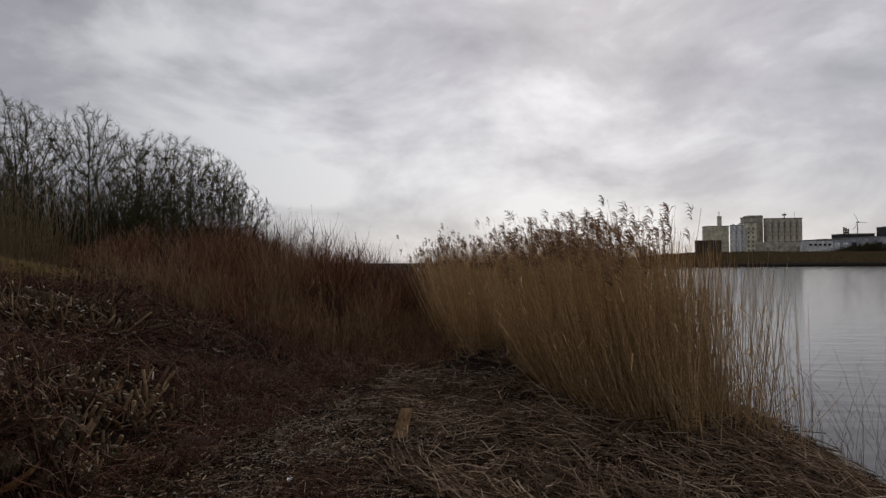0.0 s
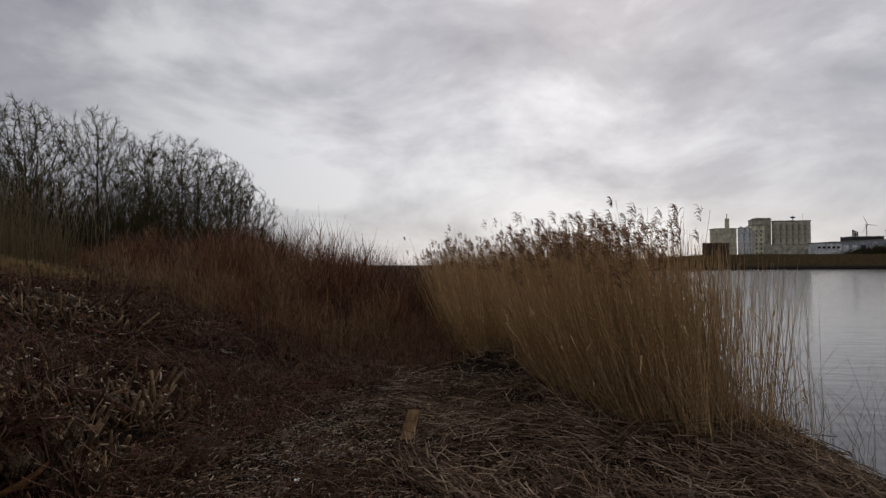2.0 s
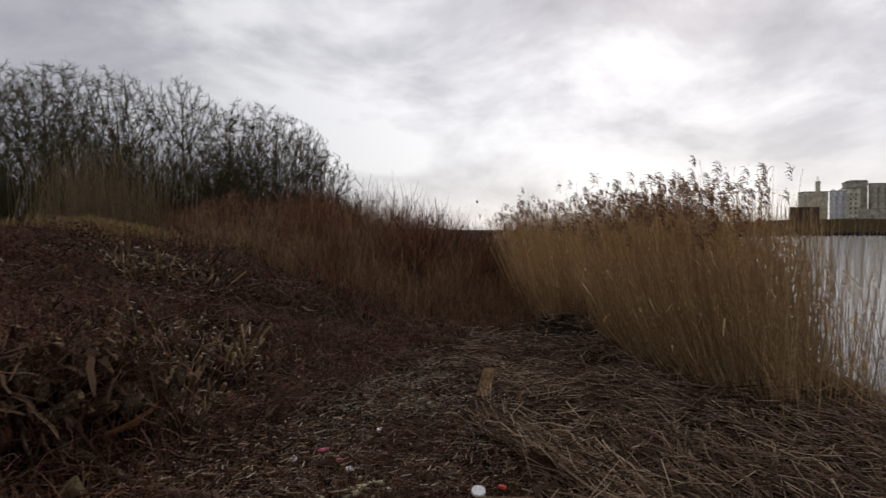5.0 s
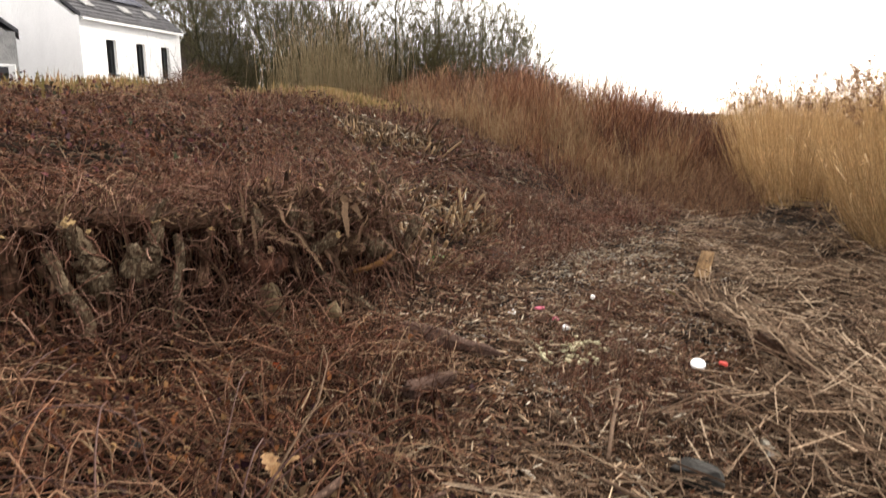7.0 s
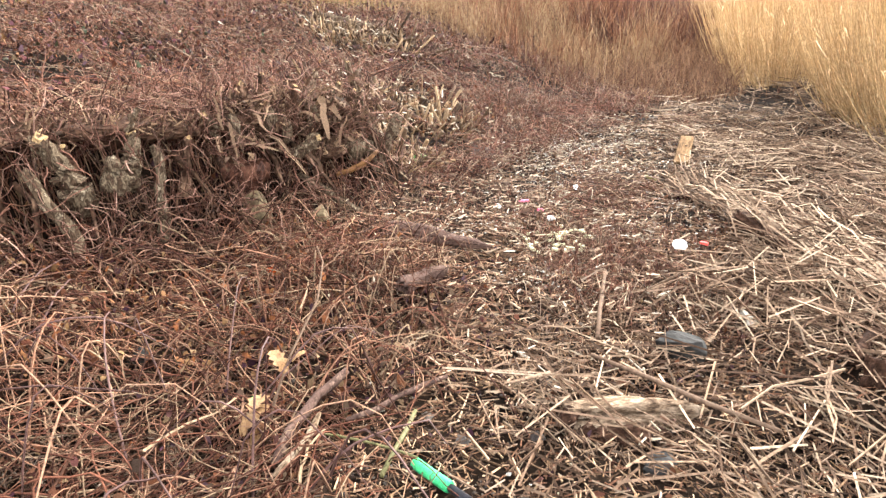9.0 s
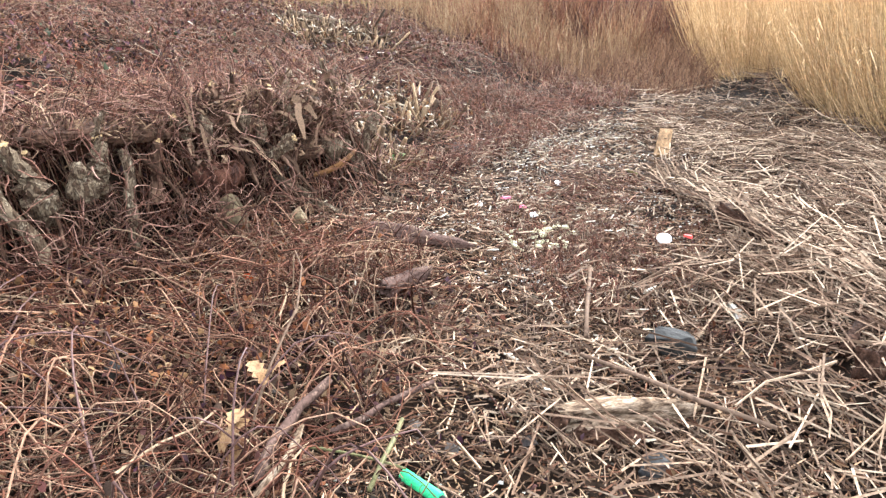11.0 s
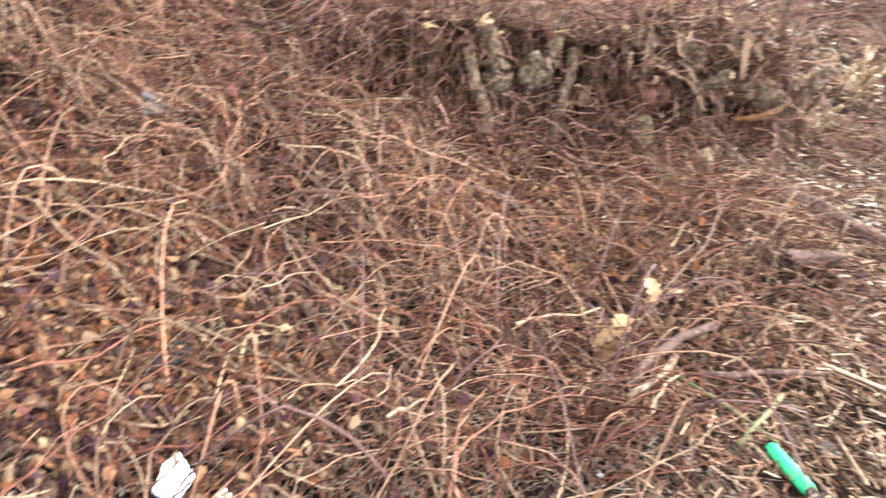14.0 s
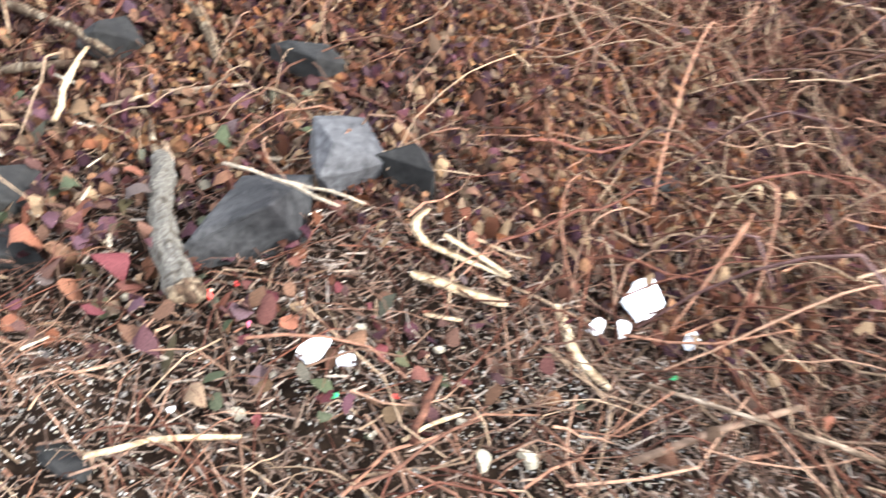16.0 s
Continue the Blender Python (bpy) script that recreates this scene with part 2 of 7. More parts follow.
M["green_twig"] = material("green_twig", [(0.0468, 0.0455, 0.017), (0.1014, 0.091, 0.0382), (0.0702, 0.0595, 0.0298)], 30, 0.6, 0.2, spec=0.1)
M["brown_branch"] = material("brown_branch", [(0.03, 0.018, 0.014), (0.085, 0.052, 0.04), (0.05, 0.03, 0.023), (0.12, 0.078, 0.058)], 30, 0.85, 0.6, spec=0.04, fine=4)
M["driftwood"] = material("driftwood", [(0.028, 0.0176, 0.012), (0.096, 0.064, 0.04), (0.16, 0.116, 0.0784), (0.232, 0.176, 0.124)], 34, 0.9, 1.0, spec=0.03, stretch=(0.55, 1.3, 1.3), fine=4)
M["board"] = material("old_board", [(0.0465, 0.027, 0.013), (0.1116, 0.0675, 0.0335), (0.1488, 0.0945, 0.0502)], 9, 0.95, 0.6, spec=0.01, stretch=(2, 0.2, 2))
M["pale_stone"] = material("pale_stone", [(0.12, 0.09, 0.05), (0.26, 0.23, 0.18), (0.4, 0.38, 0.34)], 16, 0.7, 0.3, spec=0.15)
M["far_grass"] = material("far_grass", [(0.1, 0.07, 0.035), (0.16, 0.115, 0.06), (0.13, 0.1, 0.05)], 0.4, 0.9, 0.0, island=True)
M["dark_wood"] = material("wet_dark_wood", [(0.0099, 0.00502, 0.00317), (0.029, 0.015, 0.0095), (0.0537, 0.0288, 0.0185)], 30, 0.9, 1.0, spec=0.03, fine=4)
M["stub"] = material("cut_stub", [(0.0201, 0.0115, 0.0062), (0.1137, 0.069, 0.0352), (0.0405, 0.0241, 0.0134), (0.2858, 0.1921, 0.1071), (0.02, 0.0111, 0.0066), (0.1705, 0.1074, 0.0575)], 12, 0.8, 0.2, island=True)
M["basalt"] = material("basalt", [(0.0075, 0.0067, 0.0058), (0.015, 0.014, 0.0122), (0.0285, 0.0261, 0.0223)], 3.5, 0.85, 0.7, spec=0.12, fine=14)
M["grey_stone"] = material("grey_stone", [(0.0365, 0.0343, 0.0332), (0.0531, 0.051, 0.0499), (0.0723, 0.0685, 0.0658)], 3.5, 0.85, 0.7, spec=0.08, fine=14)
M["slate"] = material("dark_slate", [(0.0129, 0.0118, 0.0114), (0.0239, 0.0228, 0.0216), (0.0398, 0.0374, 0.0349)], 3.5, 0.85, 0.7, spec=0.1, fine=14)
M["brown_stone"] = material("brown_stone", [(0.06, 0.042, 0.0216), (0.15, 0.112, 0.0624), (0.0975, 0.0728, 0.036)], 9, 0.75, 0.4, spec=0.15)
M["foam"] = material("polystyrene", [(0.72, 0.72, 0.71), (0.84, 0.84, 0.83)], 30, 0.8, 0.5)
M["white_plastic"] = material("white_plastic", [(0.7, 0.7, 0.68), (0.82, 0.82, 0.8)], 20, 0.4, 0.05)
M["shell"] = material("shell_bit", [(0.225, 0.2001, 0.1596), (0.3372, 0.3132, 0.2772), (0.135, 0.1177, 0.0924), (0.279, 0.2395, 0.168)], 30, 0.55, 0.1, island=True)
M["crumb"] = material("yellowed_crumb", [(0.2992, 0.266, 0.1386), (0.4896, 0.462, 0.3024), (0.204, 0.168, 0.0882)], 30, 0.8, 0.3)
M["pale_chip"] = material("pale_chip", [(0.1, 0.075, 0.05), (0.34, 0.28, 0.2), (0.2, 0.155, 0.105), (0.46, 0.41, 0.33)], 16, 0.8, 0.2, island=True, spec=0.03)
M["gravel"] = material("gravel", [(0.0127, 0.0106, 0.0098), (0.0447, 0.0373, 0.0328), (0.0892, 0.074, 0.0601), (0.0255, 0.016, 0.0109)], 20, 0.75, 0.3, island=True)
M["green_plastic"] = material("green_plastic", [(0.035, 0.3, 0.11), (0.05, 0.38, 0.145)], 30, 0.45, 0.1)
M["black_plastic"] = material("black_plastic", [(0.012, 0.012, 0.014), (0.03, 0.03, 0.034)], 16, 0.4, 0.1)
M["red_plastic"] = material("red_plastic", [(0.5, 0.05, 0.04), (0.62, 0.09, 0.07)], 25, 0.45, 0.05)
M["pink_plastic"] = material("pink_plastic", [(0.62, 0.12, 0.2), (0.72, 0.2, 0.28)], 25, 0.45, 0.05)
M["strap"] = material("dry_reed_leaf", [(0.128, 0.084, 0.044), (0.264, 0.192, 0.112), (0.336, 0.264, 0.168)], 30, 0.6, 0.5, stretch=(1, 1, 1), fine=4)
M["oak_leaf"] = material("oak_leaf", [(0.1688, 0.091, 0.039), (0.2565, 0.156, 0.078), (0.1215, 0.0585, 0.026)], 22, 0.6, 0.3, trans=0.2)
M["red_leaf"] = material("red_leaf", [(0.385, 0.042, 0.0105), (0.49, 0.112, 0.021)], 22, 0.55, 0.2, trans=0.2)
M["green_leaf"] = material("green_leaf", [(0.05, 0.16, 0.035), (0.1, 0.24, 0.06)], 22, 0.5, 0.2, trans=0.2)
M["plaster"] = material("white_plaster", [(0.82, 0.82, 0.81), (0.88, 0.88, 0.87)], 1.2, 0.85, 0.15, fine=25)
M["roof_tile"] = material("dark_roof_tile", [(0.045, 0.045, 0.05), (0.085, 0.085, 0.09)], 3, 0.6, 0.3, random_object=False)
M["solar"] = material("solar_panel", [(0.012, 0.014, 0.025), (0.022, 0.025, 0.04)], 3, 0.2, 0.0, spec=0.5)
M["window_dark"] = material("dark_window_frame", [(0.02, 0.022, 0.025), (0.035, 0.038, 0.042)], 8, 0.4, 0.05)
M["grey_wall"] = material("grey_cladding", [(0.2, 0.2, 0.2), (0.3, 0.3, 0.29)], 3, 0.8, 0.2)
M["brick_wall"] = material("dark_brick", [(0.06, 0.045, 0.04), (0.11, 0.08, 0.065)], 5, 0.85, 0.3)
M["concrete"] = material("silo_concrete", [(0.372, 0.338, 0.265), (0.515, 0.472, 0.384)], 0.12, 0.85, 0.0, fine=2.5)
M["cream"] = material("cream_concrete", [(0.546, 0.5, 0.368), (0.676, 0.625, 0.472)], 0.1, 0.85, 0.0, fine=2.5)
M["dark_concrete"] = material("stained_concrete", [(0.182, 0.175, 0.154), (0.308, 0.294, 0.252)], 0.1, 0.85, 0.0, fine=2.5)
M["pale_metal"] = material("pale_metal_tank", [(0.575, 0.575, 0.564), (0.759, 0.759, 0.747)], 0.15, 0.55, 0.0, fine=2.5)
M["shed"] = material("shed_cladding", [(0.256, 0.264, 0.288), (0.48, 0.496, 0.528)], 0.08, 0.7, 0.0, fine=2.5)
M["dark_metal"] = material("dark_steel", [(0.03, 0.03, 0.033), (0.07, 0.07, 0.075)], 0.3, 0.6, 0.1)

# window glass: dark reflecting pane
glass = bpy.data.materials.new("window_glass")
glass.use_nodes = True
gb = glass.node_tree.nodes["Principled BSDF"]
gb.inputs["Base Color"].default_value, gb.inputs["Roughness"].default_value = (0.012, 0.014, 0.016, 1), 0.05
M["glass"] = glass

# river: dark silty water with small wind ripples
water_mat = bpy.data.materials.new("river_water")
water_mat.use_nodes = True
nt = water_mat.node_tree
b = nt.nodes["Principled BSDF"]
b.inputs["Base Color"].default_value, b.inputs["Roughness"].default_value, b.inputs["IOR"].default_value = (0.045, 0.045, 0.045, 1), 0.12, 1.33
tc, mp = nt.nodes.new("ShaderNodeTexCoord"), nt.nodes.new("ShaderNodeMapping")
mp.inputs["Scale"].default_value = (0.6, 1.6, 1)
nt.links.new(tc.outputs["Object"], mp.inputs["Vector"])
n1 = nt.nodes.new("ShaderNodeTexNoise")
n1.inputs["Scale"].default_value, n1.inputs["Detail"].default_value = 1.6, 5.0
nt.links.new(mp.outputs["Vector"], n1.inputs["Vector"])
bp = nt.nodes.new("ShaderNodeBump")
bp.inputs["Strength"].default_value, bp.inputs["Distance"].default_value = 0.16, 0.1
nt.links.new(n1.outputs["Fac"], bp.inputs["Height"])
nt.links.new(bp.outputs["Normal"], b.inputs["Normal"])
M["water"] = water_mat

# ---- shape of the land ----
rng = np.random.default_rng(7)
LAT = np.random.default_rng(3).random((64, 64))


def vnoise(x, y):
    """Smooth lattice noise, 0 to 1."""
    xi, yi = np.floor(x).astype(int), np.floor(y).astype(int)
    u, v = x - xi, y - yi
    u, v = u * u * (3 - 2 * u), v * v * (3 - 2 * v)
    a, b2 = LAT[xi % 64, yi % 64], LAT[(xi + 1) % 64, yi % 64]
    c, d = LAT[xi % 64, (yi + 1) % 64], LAT[(xi + 1) % 64, (yi + 1) % 64]
    return (a * (1 - u) + b2 * u) * (1 - v) + (c * (1 - u) + d * u) * v


def toe(y):
    """x of the foot of the bank."""
    return np.interp(y, [-30, -3, 0, 2, 3.5, 6, 8, 10, 15, 27, 60, 110], [-1.0, -1.0, -1.0, -1.55, -1.9, -2.1, -1.9, -1.8, -2.7, -5, -9, -12])


def shore(y):
    """x of the water's edge."""
    return np.interp(y, [-30, 0, 6, 8, 14, 30, 110], [4.0, 3.8, 3.6, 3.5, 3.6, 4.0, 8.0])


def step(x, a, b2):
    t = np.clip((x - a) / (b2 - a), 0, 1)
    return t * t * (3 - 2 * t)


def land(x, y, rough=True):
    x, y = np.asarray(x, float), np.asarray(y, float)
    s = toe(y) - x
    z = np.interp(s, [-1, 0, 0.6, 1.5, 3.0, 5.0, 6.2, 9, 60], [0, 0.03, 0.14, 0.42, 0.85, 1.3, 1.46, 1.52, 1.75])
    # undercut edge where the stumps stand
    inward = (x + 2.75) * -0.965 + (y - 2.0) * 0.261
    z = z + 0.42 * step(inward, 0.06, 0.24) * (1 - 0.8 * step(inward, 0.5, 1.8)) * step(y, 1.5, 2.2) * (1 - step(y, 4.1, 5.0))
    hilly = step(s, 1.0, 2.2) * (1 - step(s, 9, 14))
    z = z + hilly * (0.16 * (vnoise(x * 0.9 + 4, y * 0.9) - 0.5) + 0.12 * (vnoise(x * 2.1, y * 2.1 + 7) - 0.5))
    w = x - shore(y)
    z = z - 0.28 * step(w, -1.1, 0.0) - 1.3 * step(w, 0.0, 5.0)
    bend = step(y, 105, 118)
    z = z * (1 - bend) - 1.5 * bend
    z = z + step(y, 188, 193) * 2.3 + step(y, 200, 215) * (0.3 + 2.7 * step(x, 30, 70))
    if rough:
        near = 1 - step(np.hypot(x, y), 30, 60)
        z = z + near * (0.09 * (vnoise(x * 1.3, y * 1.3) - 0.5) + 0.045 * (vnoise(x * 4.1 + 9, y * 4.1) - 0.5) + 0.02 * (vnoise(x * 13, y * 13 + 5) - 0.5))
    return z


# ---- mesh tools ----
def mesh_of(name, verts, quads=None, tris=None, mat=None, smooth=True):
    me = bpy.data.meshes.new(name)
    verts = np.asarray(verts, np.float32).reshape(-1, 3)
    loops, starts, n = [], [], 0
    for f, size in ((quads, 4), (tris, 3)):
        if f is not None and len(f):
            f = np.asarray(f, np.int32).reshape(-1, size)
            loops.append(f.ravel())
            starts.append(n + np.arange(len(f), dtype=np.int32) * size)
            n += f.size
    loops, starts = np.concatenate(loops), np.concatenate(starts)
    me.vertices.add(len(verts))
    me.vertices.foreach_set("co", verts.ravel())
    me.loops.add(len(loops))
    me.loops.foreach_set("vertex_index", loops)
    me.polygons.add(len(starts))
    me.polygons.foreach_set("loop_start", starts)
    me.polygons.foreach_set("use_smooth", np.full(len(starts), smooth))
    if mat:
        me.materials.append(M[mat])
    me.update(calc_edges=True)
    me.validate()
    return me


class Heap:
    """Gathers many small pieces into one mesh."""

    def __init__(self):
        self.v, self.q, self.t, self.n = [], [], [], 0

    def add(self, v, q=None, t=None):
        v = np.asarray(v, float).reshape(-1, 3)
        self.v.append(v)
        if q is not None:
            self.q.append(np.asarray(q).reshape(-1, 4) + self.n)
        if t is not None:
            self.t.append(np.asarray(t).reshape(-1, 3) + self.n)
        self.n += len(v)

    def tubes(self, P, R, sides=3, caps=False):
        """Bent rods: paths P (n, k, 3) with radii R (n, k)."""
        P, R = np.asarray(P, float), np.asarray(R, float)
        n, k, _ = P.shape
        T = np.gradient(P, axis=1)
        T /= np.linalg.norm(T, axis=2, keepdims=True) + 1e-9
        ref = np.where(np.abs(T[:, :1, 2:]) < 0.8, [[[0, 0, 1.0]]], [[[1.0, 0, 0]]])
        A = np.cross(T, np.broadcast_to(ref, T.shape))
        A /= np.linalg.norm(A, axis=2, keepdims=True) + 1e-9
        B = np.cross(T, A)
        a = np.arange(sides) * 2 * np.pi / sides
        V = P[:, :, None] + R[:, :, None, None] * (np.cos(a)[:, None] * A[:, :, None] + np.sin(a)[:, None] * B[:, :, None])
        i = np.arange(n)[:, None, None] * k * sides + np.arange(k - 1)[None, :, None] * sides
        j, j2 = np.arange(sides)[None, None], (np.arange(sides)[None, None] + 1) % sides
        Q = np.stack([i + j, i + j2, i + sides + j2, i + sides + j], -1)
        tr = None
        if caps:
            base = np.arange(n)[:, None] * k * sides
            fan = np.array([[0, m + 1, m] for m in range(1, sides - 1)]).ravel()
            fan2 = np.array([[0, m, m + 1] for m in range(1, sides - 1)]).ravel()
            tr = np.concatenate([base + fan, base + (k - 1) * sides + fan2])
        self.add(V, Q, tr)

    def blades(self, P, W, flat):
        """Ribbons along paths P (n, k, 3) with widths W (n, k), spread along the ways flat (n, 3)."""
        n, k, _ = P.shape
        side = W[:, :, None] * flat[:, None] / 2
        V = np.stack([P - side, P + side], 2)
        i = np.arange(n)[:, None] * k * 2 + np.arange(k - 1)[None] * 2
        self.add(V, np.stack([i, i + 1, i + 3, i + 2], -1))

    def mesh(self, name, mat, smooth=True):
        return mesh_of(name, np.concatenate(self.v), np.concatenate(self.q) if self.q else None, np.concatenate(self.t) if self.t else None, mat, smooth)


def thing(name, label, category, m=None, group="", kind=""):
    ob = tagged(new(name), label, category, group, kind)
    ob.empty_display_size = 0.1
    if m is not None:
        ob.matrix_world = m
    return ob


def add_part(name, me, parent, label=""):
    ob = new(name, me)
    ob.parent = parent
    if label:
        tagged(ob, label)
    return ob


def part(name, bm, mat, parent, label="", smooth=False):
    """Links a bmesh as one mesh object under a thing or a part."""
    me = bpy.data.meshes.new(name)
    for f in bm.faces:
        f.smooth = smooth
    bm.to_mesh(me)
    bm.free()
    me.materials.append(M[mat])
    return add_part(name, me, parent, label)


def stuff(name, me, label, category):
    return tagged(new(name, me), label, category, kind="stuff")


def box(bm, x0, y0, z0, x1, y1, z1, bevel=0.0):
    made = bmesh.ops.create_cube(bm, size=1.0)["verts"]
    for v in made:
        v.co = Vector(((x0 + x1) / 2 + v.co.x * (x1 - x0), (y0 + y1) / 2 + v.co.y * (y1 - y0), (z0 + z1) / 2 + v.co.z * (z1 - z0)))
    if bevel:
        edges = list({e for v in made for e in v.link_edges})
        bmesh.ops.bevel(bm, geom=edges, offset=bevel, segments=1, affect="EDGES")
    return bm


def cylinder(bm, x, y, z0, z1, r, r2=None, sides=20):
    made = bmesh.ops.create_cone(bm, cap_ends=True, segments=sides, radius1=r, radius2=r if r2 is None else r2, depth=z1 - z0)["verts"]
    bmesh.ops.translate(bm, verts=made, vec=(x, y, (z0 + z1) / 2))
    return bm


def scatter(n, x0, x1, y0, y1, keep):
    """n places in a rectangle, kept with the chance keep(x, y)."""
    xs, ys, have = [], [], 0
    for _ in range(200):
        x, y = rng.uniform(x0, x1, n * 2), rng.uniform(y0, y1, n * 2)
        ok = rng.random(n * 2) < keep(x, y)
        xs.append(x[ok]), ys.append(y[ok])
        have += ok.sum()
        if have >= n:
            break
    return np.concatenate(xs)[:n], np.concatenate(ys)[:n]


# ---- ground, one sheet out to the horizon ----
def graded(dense0, dense1, spacing, lo, hi, growth=1.16):
    mid = list(np.arange(dense0, dense1 + spacing / 2, spacing))
    up, down, d = [mid[-1]], [mid[0]], spacing
    while up[-1] < hi:
        d *= growth
        up.append(min(hi, up[-1] + d))
    d = spacing
    while down[-1] > lo:
        d *= growth
        down.append(max(lo, down[-1] - d))
    return np.array(down[:0:-1] + mid + up[1:])


gx, gy = graded(-7.0, 4.5, 0.055, -2500, 2500), np.unique(np.r_[graded(-3.0, 12.0, 0.055, -2500, 2500), np.arange(185, 220, 2.0), np.arange(100, 124, 3.0)])
GX, GY = np.meshgrid(gx, gy, indexing="ij")
GZ = land(GX, GY)
idx = np.arange(GX.size).reshape(GX.shape)
ground = tagged(new("ground", mesh_of("ground", np.stack([GX, GY, GZ], -1), np.stack([idx[:-1, :-1], idx[1:, :-1], idx[1:, 1:], idx[:-1, 1:]], -1), None, "shade_dark_soil")),
                "damp earth of a sloping river bank, coloured near black for shaded gaps", "ground", kind="structure")

wx, wy = np.array([-2500, 1.5, 60, 300, 2500]), np.array([-2500, 0, 60, 189.5, 260])
WX, WY = np.meshgrid(wx, wy, indexing="ij")
wi = np.arange(WX.size).reshape(WX.shape)
water = tagged(new("water", mesh_of("water", np.stack([WX, WY, 0 * WX - 0.25], -1), np.stack([wi[:-1, :-1], wi[1:, :-1], wi[1:, 1:], wi[:-1, 1:]], -1), None, "water")),
               "grey river water with small ripples", "water", kind="structure")


# ---- far side of the river ----
def far_block(name, label, category, boxes, mat, cylinders=()):
    """A far building: its blocks are the wall, each with a slightly proud roof slab."""
    x0, y0 = boxes[0][0], boxes[0][1]
    ob = thing(name, label, category, pose(x0, y0, 3.6))
    for bx0, by0, bx1, by1, z1 in boxes:
        part("wall", box(bmesh.new(), bx0 - x0, by0 - y0, 0, bx1 - x0, by1 - y0, z1 - 3.6), mat, ob)
        part("roof", box(bmesh.new(), bx0 - x0 - 0.4, by0 - y0 - 0.4, z1 - 3.6, bx1 - x0 + 0.4, by1 - y0 + 0.4, z1 - 2.7), "dark_concrete", ob)
    return ob


left_mill = far_block("mill_building", "cream concrete mill block beside a tall lift tower", "mill", [(228, 700, 250, 718, 38.5)], "cream")
part("lift_tower", box(bmesh.new(), 10.5, -2, 0, 14.0, 2, 46), "cream", left_mill)
part("mast", cylinder(bmesh.new(), 12.0, 0, 46, 51, 0.35, sides=8), "dark_metal", left_mill)
part("annex", box(bmesh.new(), -14, -6, 0, 12, -1, 20), "brick_wall", left_mill)
for i in range(3):
    tank = thing("storage_tank", "pale metal storage tank with a shallow conical top", "tank", pose(253.5 + i * 6.0, 698, 3.6), "pale tanks")
    part("shell", cylinder(bmesh.new(), 0, 0, 0, 36.0, 2.95, sides=24), "pale_metal", tank, smooth=False)
    part("cone_top", cylinder(bmesh.new(), 0, 0, 36.0, 37.6, 3.1, 0.5, sides=24), "pale_metal", tank)
    part("rim", cylinder(bmesh.new(), 0, 0, 35.6, 36.0, 3.15, sides=24), "dark_metal", tank)
cream = far_block("cream_tower", "cream concrete tower with rows of small windows", "tower", [(264.5, 694, 276.5, 708, 41.5)], "cream")
for i in range(2):
    for j in range(6):
        part("window", box(bmesh.new(), 3.0 + i * 4.5, -0.15, 8 + j * 4.6, 4.2 + i * 4.5, 0.0, 10.2 + j * 4.6), "window_dark", cream)
tower = far_block("elevator_tower", "tall grey concrete elevator tower with balconies", "tower", [(272, 709, 289, 726, 48.5)], "concrete")
part("head_house", box(bmesh.new(), 2, 2, 44.9, 17.5, 15, 47.2), "concrete", tower)
for j in range(7):
    part("balcony", box(bmesh.new(), 4.5, -1.3, 10 + j * 4.7, 8.5, 0.0, 11.1 + j * 4.7), "dark_metal", tower)
for i in range(6):
    silo = thing("grain_silo", "tall ribbed concrete grain silo in a row", "silo", pose(292.2 + i * 6.2, 702, 3.6), "row of silos")
    part("shell", cylinder(bmesh.new(), 0, 0, 0, 39.8, 3.02, sides=20), "concrete", silo, smooth=False)
    part("base_ring", cylinder(bmesh.new(), 0, 0, 17.0, 18.2, 3.2, sides=20), "dark_concrete", silo)
gallery = far_block("silo_gallery", "flat-roofed gallery house over the silo row", "gallery", [(289.2, 702, 326.5, 708, 46.2)], "concrete")
part("vent", cylinder(bmesh.new(), 20.5, 3, 43, 48.5, 0.5, sides=8), "dark_metal", gallery)
part("vent_head", cylinder(bmesh.new(), 20.5, 3, 46.3, 47.6, 2.2, sides=10), "dark_metal", gallery)
part("mast", cylinder(bmesh.new(), 31, 3, 42, 51, 0.14, sides=6), "dark_metal", gallery)
part("plinth", box(bmesh.new(), -14, -9, 0, 37, -5.4, 17.5), "concrete", gallery)
shed = far_block("white_shed", "low white riverside shed with a dark flat roof", "shed", [(302, 640, 326, 655, 20.5)], "pale_metal")
for i in range(5):
    part("window", box(bmesh.new(), 2 + i * 4.4, -0.2, 12.0, 4.6 + i * 4.4, 0.0, 14.0), "window_dark", shed)
ware = far_block("warehouse", "long low grey warehouse with a stepped roof", "warehouse", [(327, 660, 352, 690, 22.0), (352, 660, 376, 690, 23.2), (376, 660, 402, 690, 24.2)], "shed")
for i in range(9):
    part("door", box(bmesh.new(), 3 + i * 8.0, -0.25, 9.5, 7.5 + i * 8.0, 0.0, 15.5), "pale_metal" if i % 3 else "dark_metal", ware)
hall = far_block("works_hall", "dark steel works hall with roof vents", "hall", [(378, 720, 410, 745, 29.5)], "dark_metal")
for i in range(3):
    part("vent", cylinder(bmesh.new(), 3 + i * 2.2, 5, 25.5, 34 - i, 0.9, sides=8), "dark_metal", hall)
far_block("works_tower", "dark works tower at the river bend", "tower", [(412, 705, 428, 720, 36.0)], "dark_metal")
turbine = thing("wind_turbine", "distant white three-bladed wind turbine at rest", "turbine", pose(1090, 2000, 3.8))
part("tower", cylinder(bmesh.new(), 0, 0, 0, 112, 2.4, 1.3, sides=12), "pale_metal", turbine)
